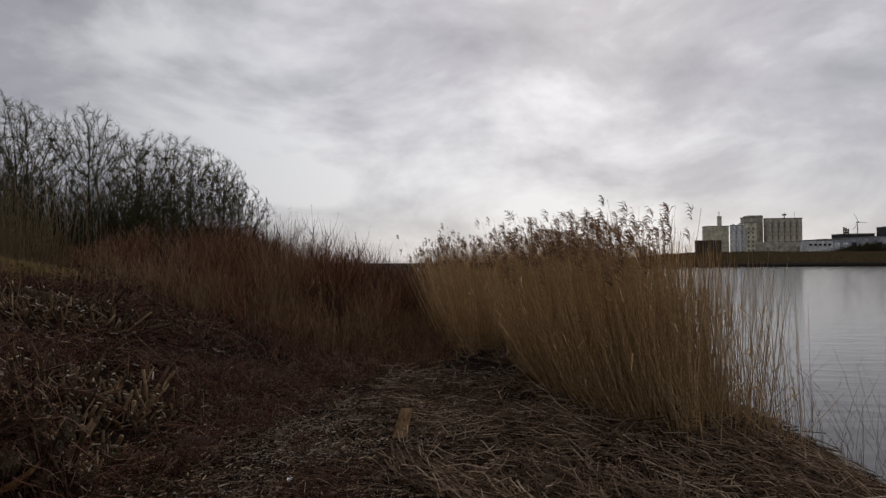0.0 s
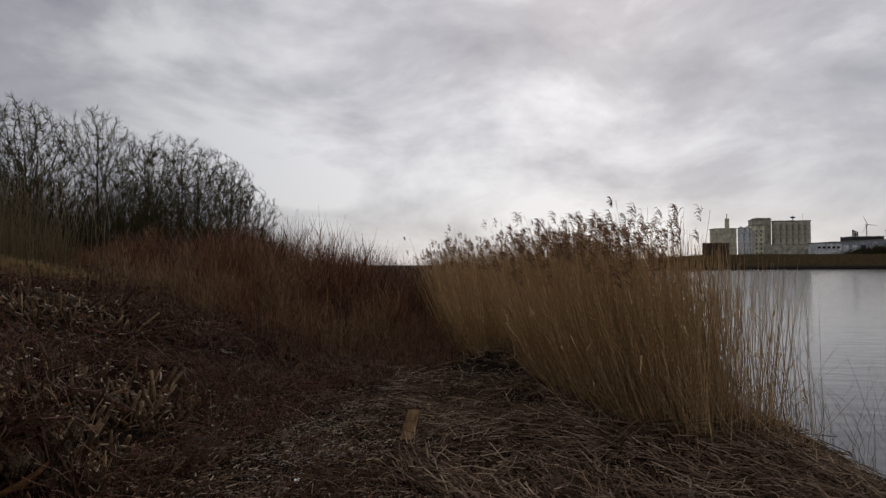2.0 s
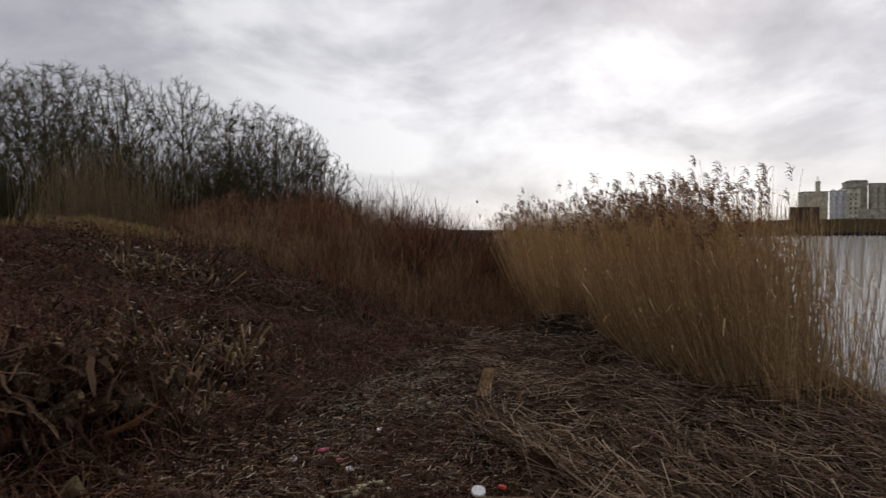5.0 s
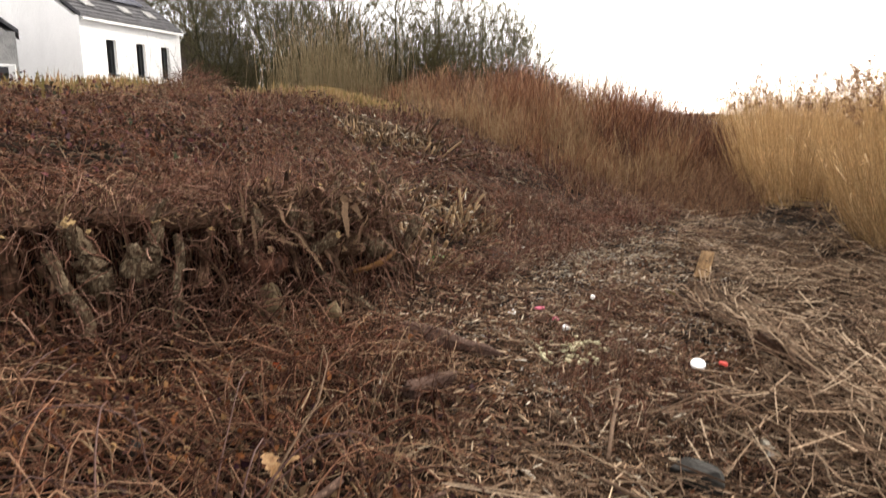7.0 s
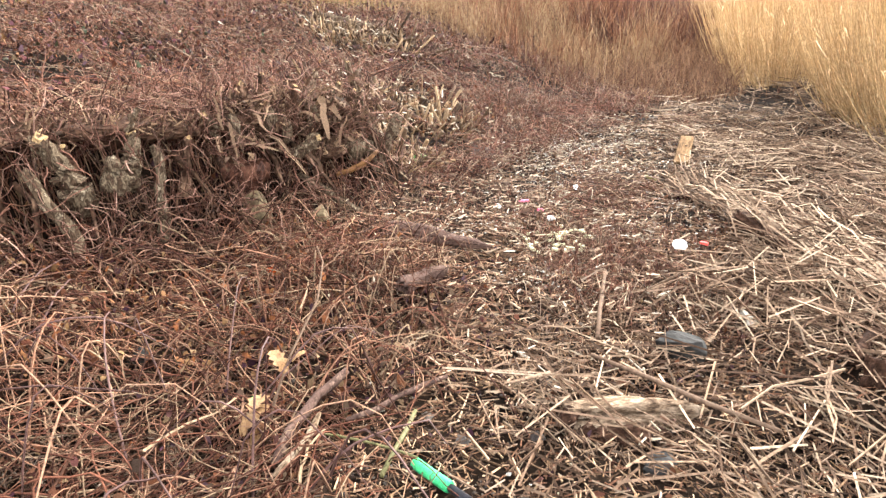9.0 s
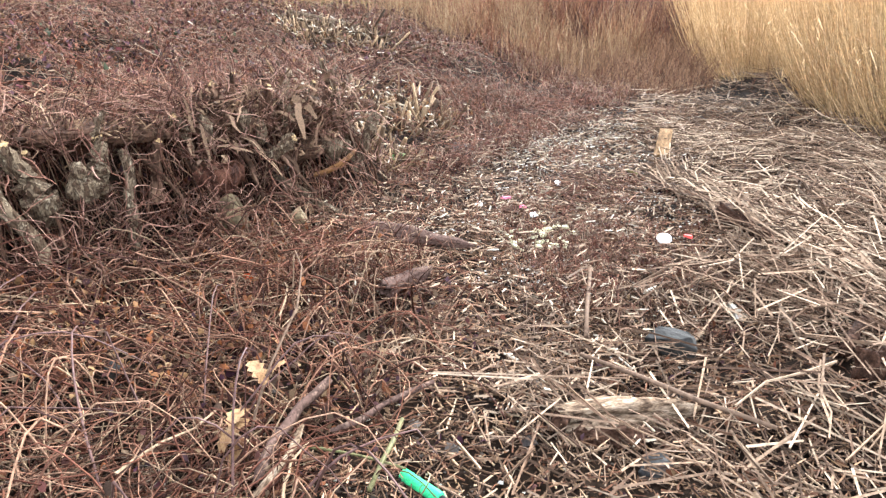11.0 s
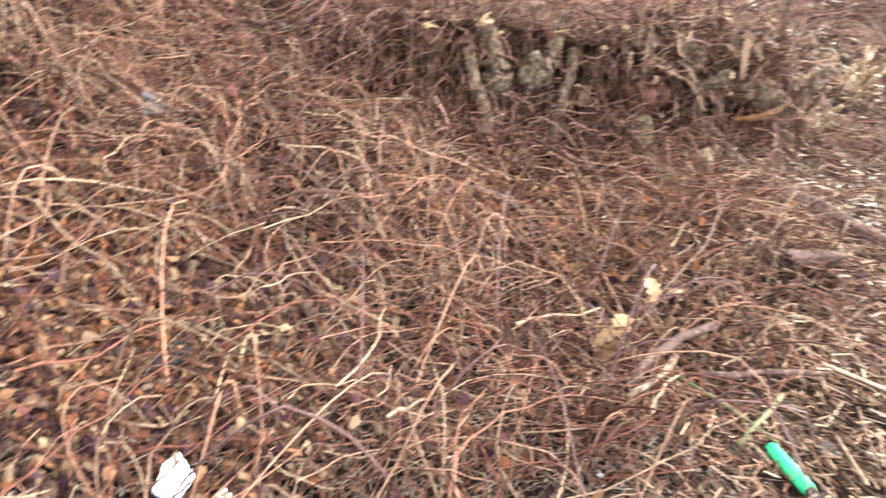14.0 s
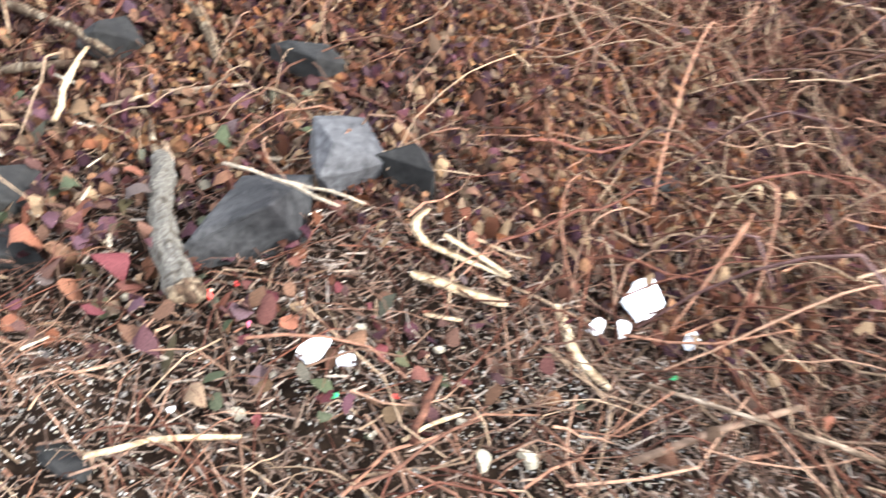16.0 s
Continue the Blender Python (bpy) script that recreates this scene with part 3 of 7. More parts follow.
part("nacelle", box(bmesh.new(), -2, -5, 110, 2, 4, 114, 0.8), "pale_metal", turbine)
for a in (-25, 95, 215):
    bm = bmesh.new()
    made = bmesh.ops.create_cone(bm, cap_ends=True, segments=6, radius1=1.3, radius2=0.3, depth=28)["verts"]
    bmesh.ops.scale(bm, vec=(1, 0.3, 1), verts=made)
    bmesh.ops.translate(bm, vec=(0, 0, 15), verts=made)
    bmesh.ops.rotate(bm, cent=(0, 0, 0), matrix=Matrix.Rotation(radians(a), 3, "Y"), verts=made)
    bmesh.ops.translate(bm, vec=(0, -5.6, 112), verts=made)
    part("blade", bm, "pale_metal", turbine)

# dead grass and low scrub along the far embankment
hp = Heap()
n = 26000
x = rng.uniform(30, 260, n)
y = rng.uniform(201, 218, n)
z = land(x, y, False)
hgt = rng.uniform(0.25, 0.7, n)
hp.blades(np.stack([np.stack([x, y, z - 0.1], -1), np.stack([x + rng.normal(0, 0.3, n), y, z + hgt], -1)], 1), np.stack([rng.uniform(0.5, 1.2, n), rng.uniform(0.05, 0.3, n)], 1), np.tile([1.0, 0, 0], (n, 1)))
stuff("far_grass", hp.mesh("far_grass", "far_grass"), "dead ochre grass along the far embankment", "grass")
hp = Heap()
n = 7000
x = np.where(rng.random(n) < 0.6, rng.uniform(116, 190, n), rng.uniform(40, 190, n))
y = rng.uniform(214, 226, n)
hgt = (1.0 + 3.4 * step(x, 108, 126)) * (0.5 + 0.7 * vnoise(x * 0.23, y * 0.2)) * rng.uniform(0.3, 1.0, n)
z = land(x, y, False)
P = np.stack([np.stack([x, y, z + hgt * 0.25], -1), np.stack([x + rng.normal(0, 0.5, n), y + rng.normal(0, 0.4, n), z + hgt * 0.65], -1), np.stack([x + rng.normal(0, 0.9, n), y, z + hgt], -1)], 1)
hp.tubes(P, np.tile([0.09, 0.06, 0.02], (n, 1)), 3)
stuff("far_scrub", hp.mesh("far_scrub", "scrub"), "dark leafless scrub on the far embankment", "scrub")


# ---- bare trees behind the bank ----
def bare_tree(seed, width, low, stems=1):
    """A leafless tree ten metres high that grows into a rounded crown: nodes, their parents and radii."""
    r = np.random.default_rng(seed)
    n = 1100
    d = r.normal(0, 1, (n, 3))
    d /= np.linalg.norm(d, axis=1, keepdims=True)
    d *= r.random((n, 1)) ** 0.42
    mid = (10 + low) / 2
    goal = np.stack([d[:, 0] * width, d[:, 1] * width, mid + d[:, 2] * (10 - low) / 2], -1)
    goal[:, :2] *= np.interp(goal[:, 2], [low, mid, 10], [0.65, 1.05, 1.0])[:, None]
    node, parent = [], []
    for s in range(stems):
        a = s * 2.4 + r.random()
        foot = np.array([math.cos(a), math.sin(a), 0]) * 0.6 * (stems > 1)
        for i in range(int((low + 0.6) / 0.35) + 1):
            if s and i == 0:
                continue
            node.append(foot * i * 0.35 + [r.normal(0, 0.03), r.normal(0, 0.03), -0.3 + 0.35 * i])
            parent.append(-1 if s == 0 and i == 0 else 0 if i == 1 else len(node) - 2)
    node = np.array(node)
    near, dist = np.zeros(n, int), np.full(n, 1e9)
    fresh = 0
    for _ in range(90):
        D = np.linalg.norm(goal[:, None] - node[None, fresh:], axis=2)
        k = D.argmin(1)
        m = D[np.arange(len(goal)), k]
        closer = m < dist
        near[closer], dist[closer] = k[closer] + fresh, m[closer]
        keep = dist > 0.42
        goal, near, dist = goal[keep], near[keep], dist[keep]
        pull = dist < 3.4
        if not pull.any():
            break
        way = (goal[pull] - node[near[pull]]) / dist[pull][:, None]
        total = np.zeros_like(node)
        np.add.at(total, near[pull], way)
        who = np.unique(near[pull])
        w = total[who] / (np.linalg.norm(total[who], axis=1, keepdims=True) + 1e-9) + r.normal(0, 0.1, (len(who), 3)) + [0, 0, 0.12]
        w /= np.linalg.norm(w, axis=1, keepdims=True)
        fresh = len(node)
        node = np.concatenate([node, node[who] + w * 0.3])
        parent += list(who)
    radius = np.zeros(len(node))
    for i in range(len(node) - 1, -1, -1):
        if radius[i] == 0:
            radius[i] = 0.0085 ** 2.3
        if parent[i] >= 0:
            radius[parent[i]] += radius[i]
    return node, np.array(parent), radius ** (1 / 2.3), r


def tree_meshes(seed, width, low, stems):
    node, parent, radius, r = bare_tree(seed, width, low, stems)
    has = parent >= 0
    A, B, ra, rb = node[parent[has]], node[has], radius[parent[has]], radius[has]
    ra = np.minimum(ra, rb * 1.25)
    thick = rb > 0.03
    out = []
    for name, some, sides, mat in (("trunk", thick, 6, "bark"), ("crown", ~thick, 3, "twig")):
        hp = Heap()
        hp.tubes(np.stack([A[some], B[some] + (B[some] - A[some]) * 0.06], 1), np.stack([ra[some], rb[some]], 1), sides)
        if name == "crown":
            for _ in range(7):
                P0 = B[some] + (A[some] - B[some]) * r.random((some.sum(), 1))
                w = (B[some] - A[some]) / 0.3 + r.normal(0, 0.45, P0.shape) + [0, 0, 0.25]
                w *= r.uniform(0.22, 0.5, (len(w), 1)) / np.linalg.norm(w, axis=1, keepdims=True)
                hp.tubes(np.stack([P0, P0 + w * 0.5 + r.normal(0, 0.02, P0.shape), P0 + w + [0, 0, 0.03]], 1), np.tile([0.006, 0.0048, 0.003], (len(P0), 1)), 3)
        out.append((name, hp.mesh(name, mat)))
    return out


TREE_KINDS = [tree_meshes(11, 3.4, 3.4, 1), tree_meshes(12, 4.2, 3.0, 2), tree_meshes(13, 2.8, 4.6, 1), tree_meshes(17, 4.2, 1.4, 3)]
TREES = [(61, 13.2, 56, 0), (58, 13.6, 52, 1), (55, 12.6, 49, 0), (52.6, 13.4, 47, 1), (50.2, 13.4, 45, 0), (47.0, 12.5, 48, 1), (43.9, 12.6, 50, 0), (41.2, 13.0, 45, 1), (38.6, 12.4, 47, 0),
         (34.0, 12.7, 44, 2), (31.2, 10.6, 46, 3), (28.6, 11.1, 42, 1), (26.2, 10.2, 44, 3), (23.8, 9.2, 43, 2), (22.4, 7.0, 45, 3),
         (40.6, 9.4, 58, 3), (36.8, 8.0, 52, 3), (51.3, 10.5, 52, 3), (24.8, 8.0, 41, 3), (32.6, 8.0, 56, 3), (46.0, 8.6, 57, 3), (49.2, 9.0, 41, 3), (43.2, 8.8, 43, 3)]
# lower trees filling in below the crowns
TREES += [(23.5 + 3.6 * i, 6.6 + i * 7 % 3 * 0.6, 40 + i * 5 % 9, 3) for i in range(8)]
for i, (az, elev, d, kind) in enumerate(TREES):
    a = radians(az)
    x, y = 0.3 - d * math.sin(a), 0.7 + d * math.cos(a)
    z = float(land(x, y))
    h = 1.5 + d * math.tan(radians(elev)) - z
    t = thing("bare_tree", "slender leafless tree with a narrow crown" if kind == 2 else "leafless winter tree with a wide twiggy crown", "tree", group="trees behind the bank")
    for name, me in TREE_KINDS[kind]:
        add_part(name, me, t)
    t.matrix_world = Matrix.LocRotScale((x, y, z), Euler((0, 0, i * 2.399)), (h / 10 * (0.8 if kind == 2 else 1.0),) * 2 + (h / 10,))


def whips(hp, x, y, height, lean, radius, twigs=2, k=4, bend=0.25, out=None):
    """Upright thin stems with a few side shoots."""
    n = len(x)
    z = land(x, y)
    t = np.linspace(0, 1, k)
    a = rng.uniform(0, 2 * np.pi, n)
    dx, dy = lean * np.cos(a) * rng.random(n), lean * np.sin(a) * rng.random(n)
    if out is not None:
        dx, dy = out
    P = np.stack([x[:, None] + (dx * height)[:, None] * t ** (1 + bend * 3) + rng.normal(0, 0.015, (n, k)) * height[:, None],
                  y[:, None] + (dy * height)[:, None] * t ** (1 + bend * 3) + rng.normal(0, 0.015, (n, k)) * height[:, None],
                  z[:, None] - 0.05 + height[:, None] * t], -1)
    hp.tubes(P, radius[:, None] * np.linspace(1, 0.35, k), 3)
    for _ in range(twigs):
        f = rng.uniform(0.3, 0.9, n)
        j = np.minimum((f * (k - 1)).astype(int), k - 2)
        w = f * (k - 1) - j
        at = P[np.arange(n), j] * (1 - w)[:, None] + P[np.arange(n), j + 1] * w[:, None]
        a = rng.uniform(0, 2 * np.pi, n)
        L = height * rng.uniform(0.15, 0.4, n)
        end = at + np.stack([np.cos(a) * L * 0.5, np.sin(a) * L * 0.5, L * 0.85], -1)
        mid = (at + end) / 2 + np.stack([np.cos(a) * L * 0.07, np.sin(a) * L * 0.07, -L * 0.05], -1)
        hp.tubes(np.stack([at, mid, end], 1), (radius * 0.55)[:, None] * np.array([1, 0.8, 0.4]), 3)


# undergrowth below the trees
hp = Heap()
n = 2600
az, d = np.radians(rng.uniform(18, 62, n)), rng.uniform(31, 50, n)
x, y = 0.3 - d * np.sin(az), 0.7 + d * np.cos(az)
ok = ~((x < -26) & (x > -39) & (y > 14) & (y < 27))
x, y = x[ok], y[ok]
whips(hp, x, y, rng.uniform(0.6, 2.8, len(x)) * (0.3 + vnoise(x * 0.35, y * 0.35)), 0.6, rng.uniform(0.006, 0.014, len(x)), 3)
n = 4600
az, d = np.radians(rng.uniform(19, 45, n)), rng.uniform(30, 46, n)
x, y = 0.3 - d * np.sin(az), 0.7 + d * np.cos(az)
whips(hp, x, y, rng.uniform(1.0, 4.6, n) * np.interp(np.degrees(az), [19, 23, 30], [0.5, 0.65, 1.0]) * (0.3 + 0.9 * vnoise(x * 0.3 + 4, y * 0.3)), 0.8, rng.uniform(0.009, 0.02, n), 4)
n = 420
az, d = np.radians(rng.uniform(41, 49.5, n)), rng.uniform(36, 50, n)
x, y = 0.3 - d * np.sin(az), 0.7 + d * np.cos(az)
whips(hp, x, y, rng.uniform(1.5, 5.0, n) * (0.4 + 0.8 * vnoise(x * 0.3 + 4, y * 0.3)), 0.6, rng.uniform(0.008, 0.018, n), 4)
stuff("undergrowth", hp.mesh("undergrowth", "scrub"), "dark leafless undergrowth below the trees", "undergrowth")


# ---- houses on the top of the bank ----
def gable_house(name, label, m, L, W, eave, rise, wall_mat, roof_mat, windows, sill, head, win_w):
    """A gabled house: front wall along local x with windows cut through it, ridge along x."""
    ob = thing(name, label, "house", m)
    T = 0.3
    bm = bmesh.new()
    cuts = sorted(windows)
    xs = [0.0] + [c + s * win_w / 2 for c in cuts for s in (-1, 1)] + [L]
    zs = [-0.5, sill, head, eave]
    skin = [[[bm.verts.new((px, py, pz)) for pz in zs] for px in xs] for py in (0.0, T)]
    hole = lambda i, j: not (0 <= i < len(xs) - 1 and 0 <= j < 3) or (i % 2 == 1 and j == 1)
    for i in range(len(xs) - 1):
        for j in range(3):
            if hole(i, j):
                continue
            f, g = ([k[i][j], k[i + 1][j], k[i + 1][j + 1], k[i][j + 1]] for k in skin)
            bm.faces.new(f), bm.faces.new(g[::-1])
            for a, c, (di, dj) in ((0, 1, (0, -1)), (1, 2, (1, 0)), (2, 3, (0, 1)), (3, 0, (-1, 0))):
                if hole(i + di, j + dj):
                    bm.faces.new((f[c], f[a], g[a], g[c]))
    bmesh.ops.recalc_face_normals(bm, faces=bm.faces)
    part("front_wall", bm, wall_mat, ob)
    part("back_wall", box(bmesh.new(), 0, W - T, -0.5, L, W, eave), wall_mat, ob)
    for x0 in (0.0, L - T):
        bm = bmesh.new()
        prof = [(T, -0.5), (W - T, -0.5), (W - T, eave), (W / 2, eave + rise - T), (T, eave)]
        a = [bm.verts.new((x0, p, q)) for p, q in prof]
        c = [bm.verts.new((x0 + T, p, q)) for p, q in prof]
        bm.faces.new(a[::-1]), bm.faces.new(c)
        for i in range(5):
            bm.faces.new((a[i], a[(i + 1) % 5], c[(i + 1) % 5], c[i]))
        part("gable_wall", bm, wall_mat, ob)
    slope = math.hypot(W / 2, rise)
    for s in (0, 1):
        bm = bmesh.new()
        o = 0.0
        y0, y1 = (-0.12, W / 2) if s == 0 else (W + 0.12, W / 2)
        za, zb = eave - 0.12 * rise / (W / 2) + 0.02, eave + rise + 0.02
        lo = [bm.verts.new(p) for p in ((-o, y0, za), (L + o, y0, za), (L + o, y1, zb), (-o, y1, zb))]
        hi = [bm.verts.new(v.co + Vector((0, 0, 0.16))) for v in lo]
        bm.faces.new(lo[::-1]), bm.faces.new(hi)
        for i in range(4):
            bm.faces.new((lo[i], lo[(i + 1) % 4], hi[(i + 1) % 4], hi[i]))
        bmesh.ops.recalc_face_normals(bm, faces=bm.faces)
        roof = part("roof", bm, roof_mat, ob)
        if s == 0:
            front_roof = roof
    for c in cuts:
        fr = bmesh.new()
        f = 0.06
        box(fr, c - win_w / 2, 0.16, sill, c - win_w / 2 + f, 0.24, head)
        box(fr, c + win_w / 2 - f, 0.16, sill, c + win_w / 2, 0.24, head)
        box(fr, c - win_w / 2 + f, 0.16, sill, c + win_w / 2 - f, 0.24, sill + f)
        box(fr, c - win_w / 2 + f, 0.16, head - f, c + win_w / 2 - f, 0.24, head)
        win = part("window", fr, "window_dark", ob, "tall dark-framed window")
        part("pane", box(bmesh.new(), c - win_w / 2 + f, 0.19, sill + f, c + win_w / 2 - f, 0.205, head - f), "glass", win)
        part("sill", box(bmesh.new(), c - win_w / 2 - 0.05, -0.07, sill - 0.06, c + win_w / 2 + 0.05, 0.155, sill - 0.003), "window_dark", win)
    return ob, front_roof


HOUSE_Z = 1.62
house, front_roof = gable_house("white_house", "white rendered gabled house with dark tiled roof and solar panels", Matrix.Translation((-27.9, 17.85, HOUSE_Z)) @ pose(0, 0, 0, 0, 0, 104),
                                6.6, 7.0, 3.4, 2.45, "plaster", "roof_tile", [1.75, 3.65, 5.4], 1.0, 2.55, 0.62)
part("plinth", box(bmesh.new(), 0.4, -0.03, -0.5, 6.5, 0.0, 0.12), "grey_wall", house)
tilt = math.atan2(2.45, 3.5)


def on_roof(u, v, up):
    return (u, v * math.cos(tilt) - up * math.sin(tilt), 3.4 + 0.18 + v * math.sin(tilt) + up * math.cos(tilt))


def roof_slab(bm, u0, v0, u1, v1, up0, up1):
    c = [bm.verts.new(on_roof(u, v, w)) for w in (up0, up1) for u, v in ((u0, v0), (u1, v0), (u1, v1), (u0, v1))]
    bm.faces.new(c[3::-1]), bm.faces.new(c[4:])
    for i in range(4):
        bm.faces.new((c[i], c[(i + 1) % 4], c[4 + (i + 1) % 4], c[4 + i]))
    return bm


for i in range(5):
    for j in range(2):
        part("solar_panel", roof_slab(bmesh.new(), 0.25 + i * 1.06, 1.55 + j * 1.3, 1.28 + i * 1.06, 2.82 + j * 1.3, 0.06, 0.11), "solar", house, "dark solar panel")
for u in (0.9, 3.2, 4.9):
    part("skylight", roof_slab(bmesh.new(), u, 0.55, u + 0.55, 1.1, 0.02, 0.08), "grey_wall", house, "pale skylight")
for j in range(12):
    part("tile_course", roof_slab(bmesh.new(), 0.01, 0.02 + j * 0.35, 6.59, 0.06 + j * 0.35, 0.0, 0.035), "roof_tile", front_roof)
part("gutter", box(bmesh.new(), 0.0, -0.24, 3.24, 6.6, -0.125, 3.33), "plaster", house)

gable_house("grey_house", "grey clad gabled outbuilding with a dark roof", Matrix.Translation((-26.4, 14.4, 1.6)) @ pose(0, 0, 0, 0, 0, 152.7), 3.2, 4.5, 2.3, 1.7, "grey_wall", "roof_tile", [1.6], 0.9, 1.9, 0.9)
gable_house("brick_house", "dark brick house half hidden by bare trees", Matrix.Translation((-38.0, 33.5, 1.6)) @ pose(0, 0, 0, 0, 0, 75), 3.8, 7.0, 2.6, 2.4, "brick_wall", "roof_tile", [1.9], 0.9, 2.2, 1.0)
ac = thing("outdoor_unit", "pale boxy outdoor air unit beside the grey outbuilding", "air unit", Matrix.Translation((-26.25, 13.2, float(land(-26.25, 13.2)))) @ pose(0, 0, 0, 0, 0, 62.7))
part("casing", box(bmesh.new(), 0, 0, 0.3, 0.9, 0.35, 1.1, 0.03), "pale_metal", ac)
part("fan_grille", box(bmesh.new(), 0.15, -0.02, 0.4, 0.65, 0.0, 1.0), "dark_metal", ac)
part("stand", box(bmesh.new(), 0.05, 0.05, -0.1, 0.85, 0.3, 0.3), "dark_metal", ac)


# ---- thicket and tall grass on the bank ----
RY = [6.2, 6.7, 7.6, 8.5, 9.9, 10.5, 11.0, 14.5, 26]
RL = [2.2, 1.78, 1.42, 1.12, 0.88, 0.72, -0.05, -0.8, -2.7]
RR = [2.95, 3.15, 3.2, 3.15, 3.1, 3.1, 3.1, 3.5, 5.6]


def reed_left(y):
    return np.interp(y, RY, RL)


def front_of_thicket(x):
    return np.interp(x, [-14, -8, -6.5, -4.5, -3, -2, -1.4, -0.6], [16, 13.2, 11.8, 10.7, 10.0, 10.6, 11.6, 13.5])


def bush_height(x, y):
    side = np.interp(toe(y) - x, [-1.5, -0.5, 0.3, 1.5, 3.5, 6, 9], [1.55, 1.85, 2.15, 2.15, 1.95, 1.5, 1.1])
    return side * np.interp(y - front_of_thicket(x), [-0.8, 1.2, 4.0], [0.2, 0.5, 1.0])


def in_thicket(x, y):
    return (y > front_of_thicket(x) - 0.2 + 1.2 * (vnoise(x * 1.5, y * 1.5) - 0.5)) * (x < np.maximum(toe(y) + 0.5, np.interp(y, [12, 14.5, 27], [-1.6, -0.9, -2.4])))


# bushes that fan up from their roots, in three kinds of growth
bush_x, bush_y = scatter(170, -12, 0.0, 10, 25, lambda x, y: in_thicket(x, y) * np.where(y < front_of_thicket(x) + 4, 1, 0.45))
more_x, more_y = scatter(45, -4.5, -0.8, 12.5, 18, lambda x, y: (toe(y) - x < 1.2) * (x < np.interp(y, [12, 14.5, 18], [-1.7, -1.2, -1.8])))
bush_x, bush_y = np.append(bush_x, more_x), np.append(bush_y, more_y)
shade = vnoise(bush_x * 0.7 + 2, bush_y * 0.7) + rng.normal(0, 0.12, len(bush_x))
kind = np.where(shade > 0.7, 1, np.where(shade > 0.25, 0, 2))
for k, (name, mat, label) in enumerate((("red_shrubs", "whip_red", "leafless red-brown shrubs crowding the bank"), ("tan_shrubs", "whip_tan", "tan dead shrubs with straight stems on the bank"), ("dark_shrubs", "whip_dark", "dark leafless shrubs at the back of the bank"))):
    hp = Heap()
    for cx, cy in zip(bush_x[kind == k], bush_y[kind == k]):
        n = int(rng.integers(18, 30))
        a, d = rng.uniform(0, 2 * np.pi, n), rng.random(n)
        H = float(bush_height(cx, cy)) * rng.uniform(0.65, 1.05) * (1 - 0.35 * d**2) * rng.uniform(0.55, 1.1, n)
        lean = (0.05 + (0.35 if k == 1 else 0.6) * d) * rng.uniform(0.5, 1.2, n)
        whips(hp, cx + np.cos(a) * d * 0.35, cy + np.sin(a) * d * 0.35, H, 0.0, rng.uniform(0.005, 0.01, n), 3 if k == 1 else 6, 5, 0.1, (np.cos(a) * lean, np.sin(a) * lean))
    stuff(name, hp.mesh(name, mat), label, "shrubs")
# thin stems between the bushes and down to the path
hp = Heap()
x, y = scatter(1500, -12, 0.0, 10, 24, lambda x, y: in_thicket(x, y) * (0.25 + 0.75 * vnoise(x * 0.9, y * 0.9)))
whips(hp, x, y, bush_height(x, y) * rng.uniform(0.3, 0.95, len(x)) * (0.55 + 0.6 * vnoise(x * 0.8 + 5, y * 0.8)), 0.45, rng.uniform(0.004, 0.008, len(x)), 4)
x, y = scatter(1700, -5, 0.6, 9.5, 24, lambda x, y: (x > toe(y) - 0.6) * (x < reed_left(y) + 0.15) * step(y, 10, 13))
whips(hp, x, y, rng.uniform(0.25, 0.95, len(x)) * np.interp(y, [10, 13, 15, 18], [0.4, 0.85, 1.4, 1.6]), 0.6, rng.uniform(0.003, 0.006, len(x)), 4)
x, y = scatter(2400, -3.0, 0.6, 8.6, 14, lambda x, y: (x > toe(y) - 0.9) * (x < np.interp(y, [8.6, 9.5, 10.6, 11.2, 14], [-1.5, -0.6, -0.1, -0.3, -0.9])) * step(y + 0.8 * vnoise(x * 2, y * 2), 9.0, 10.2))
whips(hp, x, y, rng.uniform(0.12, 0.6, len(x)) * np.interp(y, [9, 11, 13], [0.5, 0.9, 1.3]), 0.9, rng.uniform(0.003, 0.006, len(x)), 4)
stuff("shrub_thicket", hp.mesh("shrub_thicket", "whip"), "thin leafless stems filling the thicket on the bank", "thicket")

hp = Heap()
x, y = scatter(900, -6.5, -1.6, 10, 15, lambda x, y: (y > front_of_thicket(x) - 0.8) * (y < front_of_thicket(x) + 2.4) * step(vnoise(x * 1.1 + 2, y * 1.1), 0.35, 0.65))
whips(hp, x, y, rng.uniform(0.4, 1.1, len(x)) * np.interp(y - front_of_thicket(x), [-0.8, 1.5], [0.5, 1.25]), 0.3, rng.uniform(0.004, 0.0075, len(x)), 2)
stuff("dry_stalks", hp.mesh("dry_stalks", "whip_tan"), "tan dead stalks standing before the thicket", "dead stalks")

hp = Heap()
n = 900
az, d = np.radians(rng.normal(39.6, 2.4, n)), rng.uniform(13.6, 20, n)
x, y = 0.3 - d * np.sin(az), 0.7 + d * np.cos(az)
whips(hp, x, y, rng.uniform(0.6, 1.9, n) * (0.45 + 1.0 * vnoise(x * 0.9, y * 0.9)), 0.22, rng.uniform(0.005, 0.009, n), 1)
stuff("tall_grass", hp.mesh("tall_grass", "tall_grass"), "tall pale green-brown dead grass on the bank top", "grass")

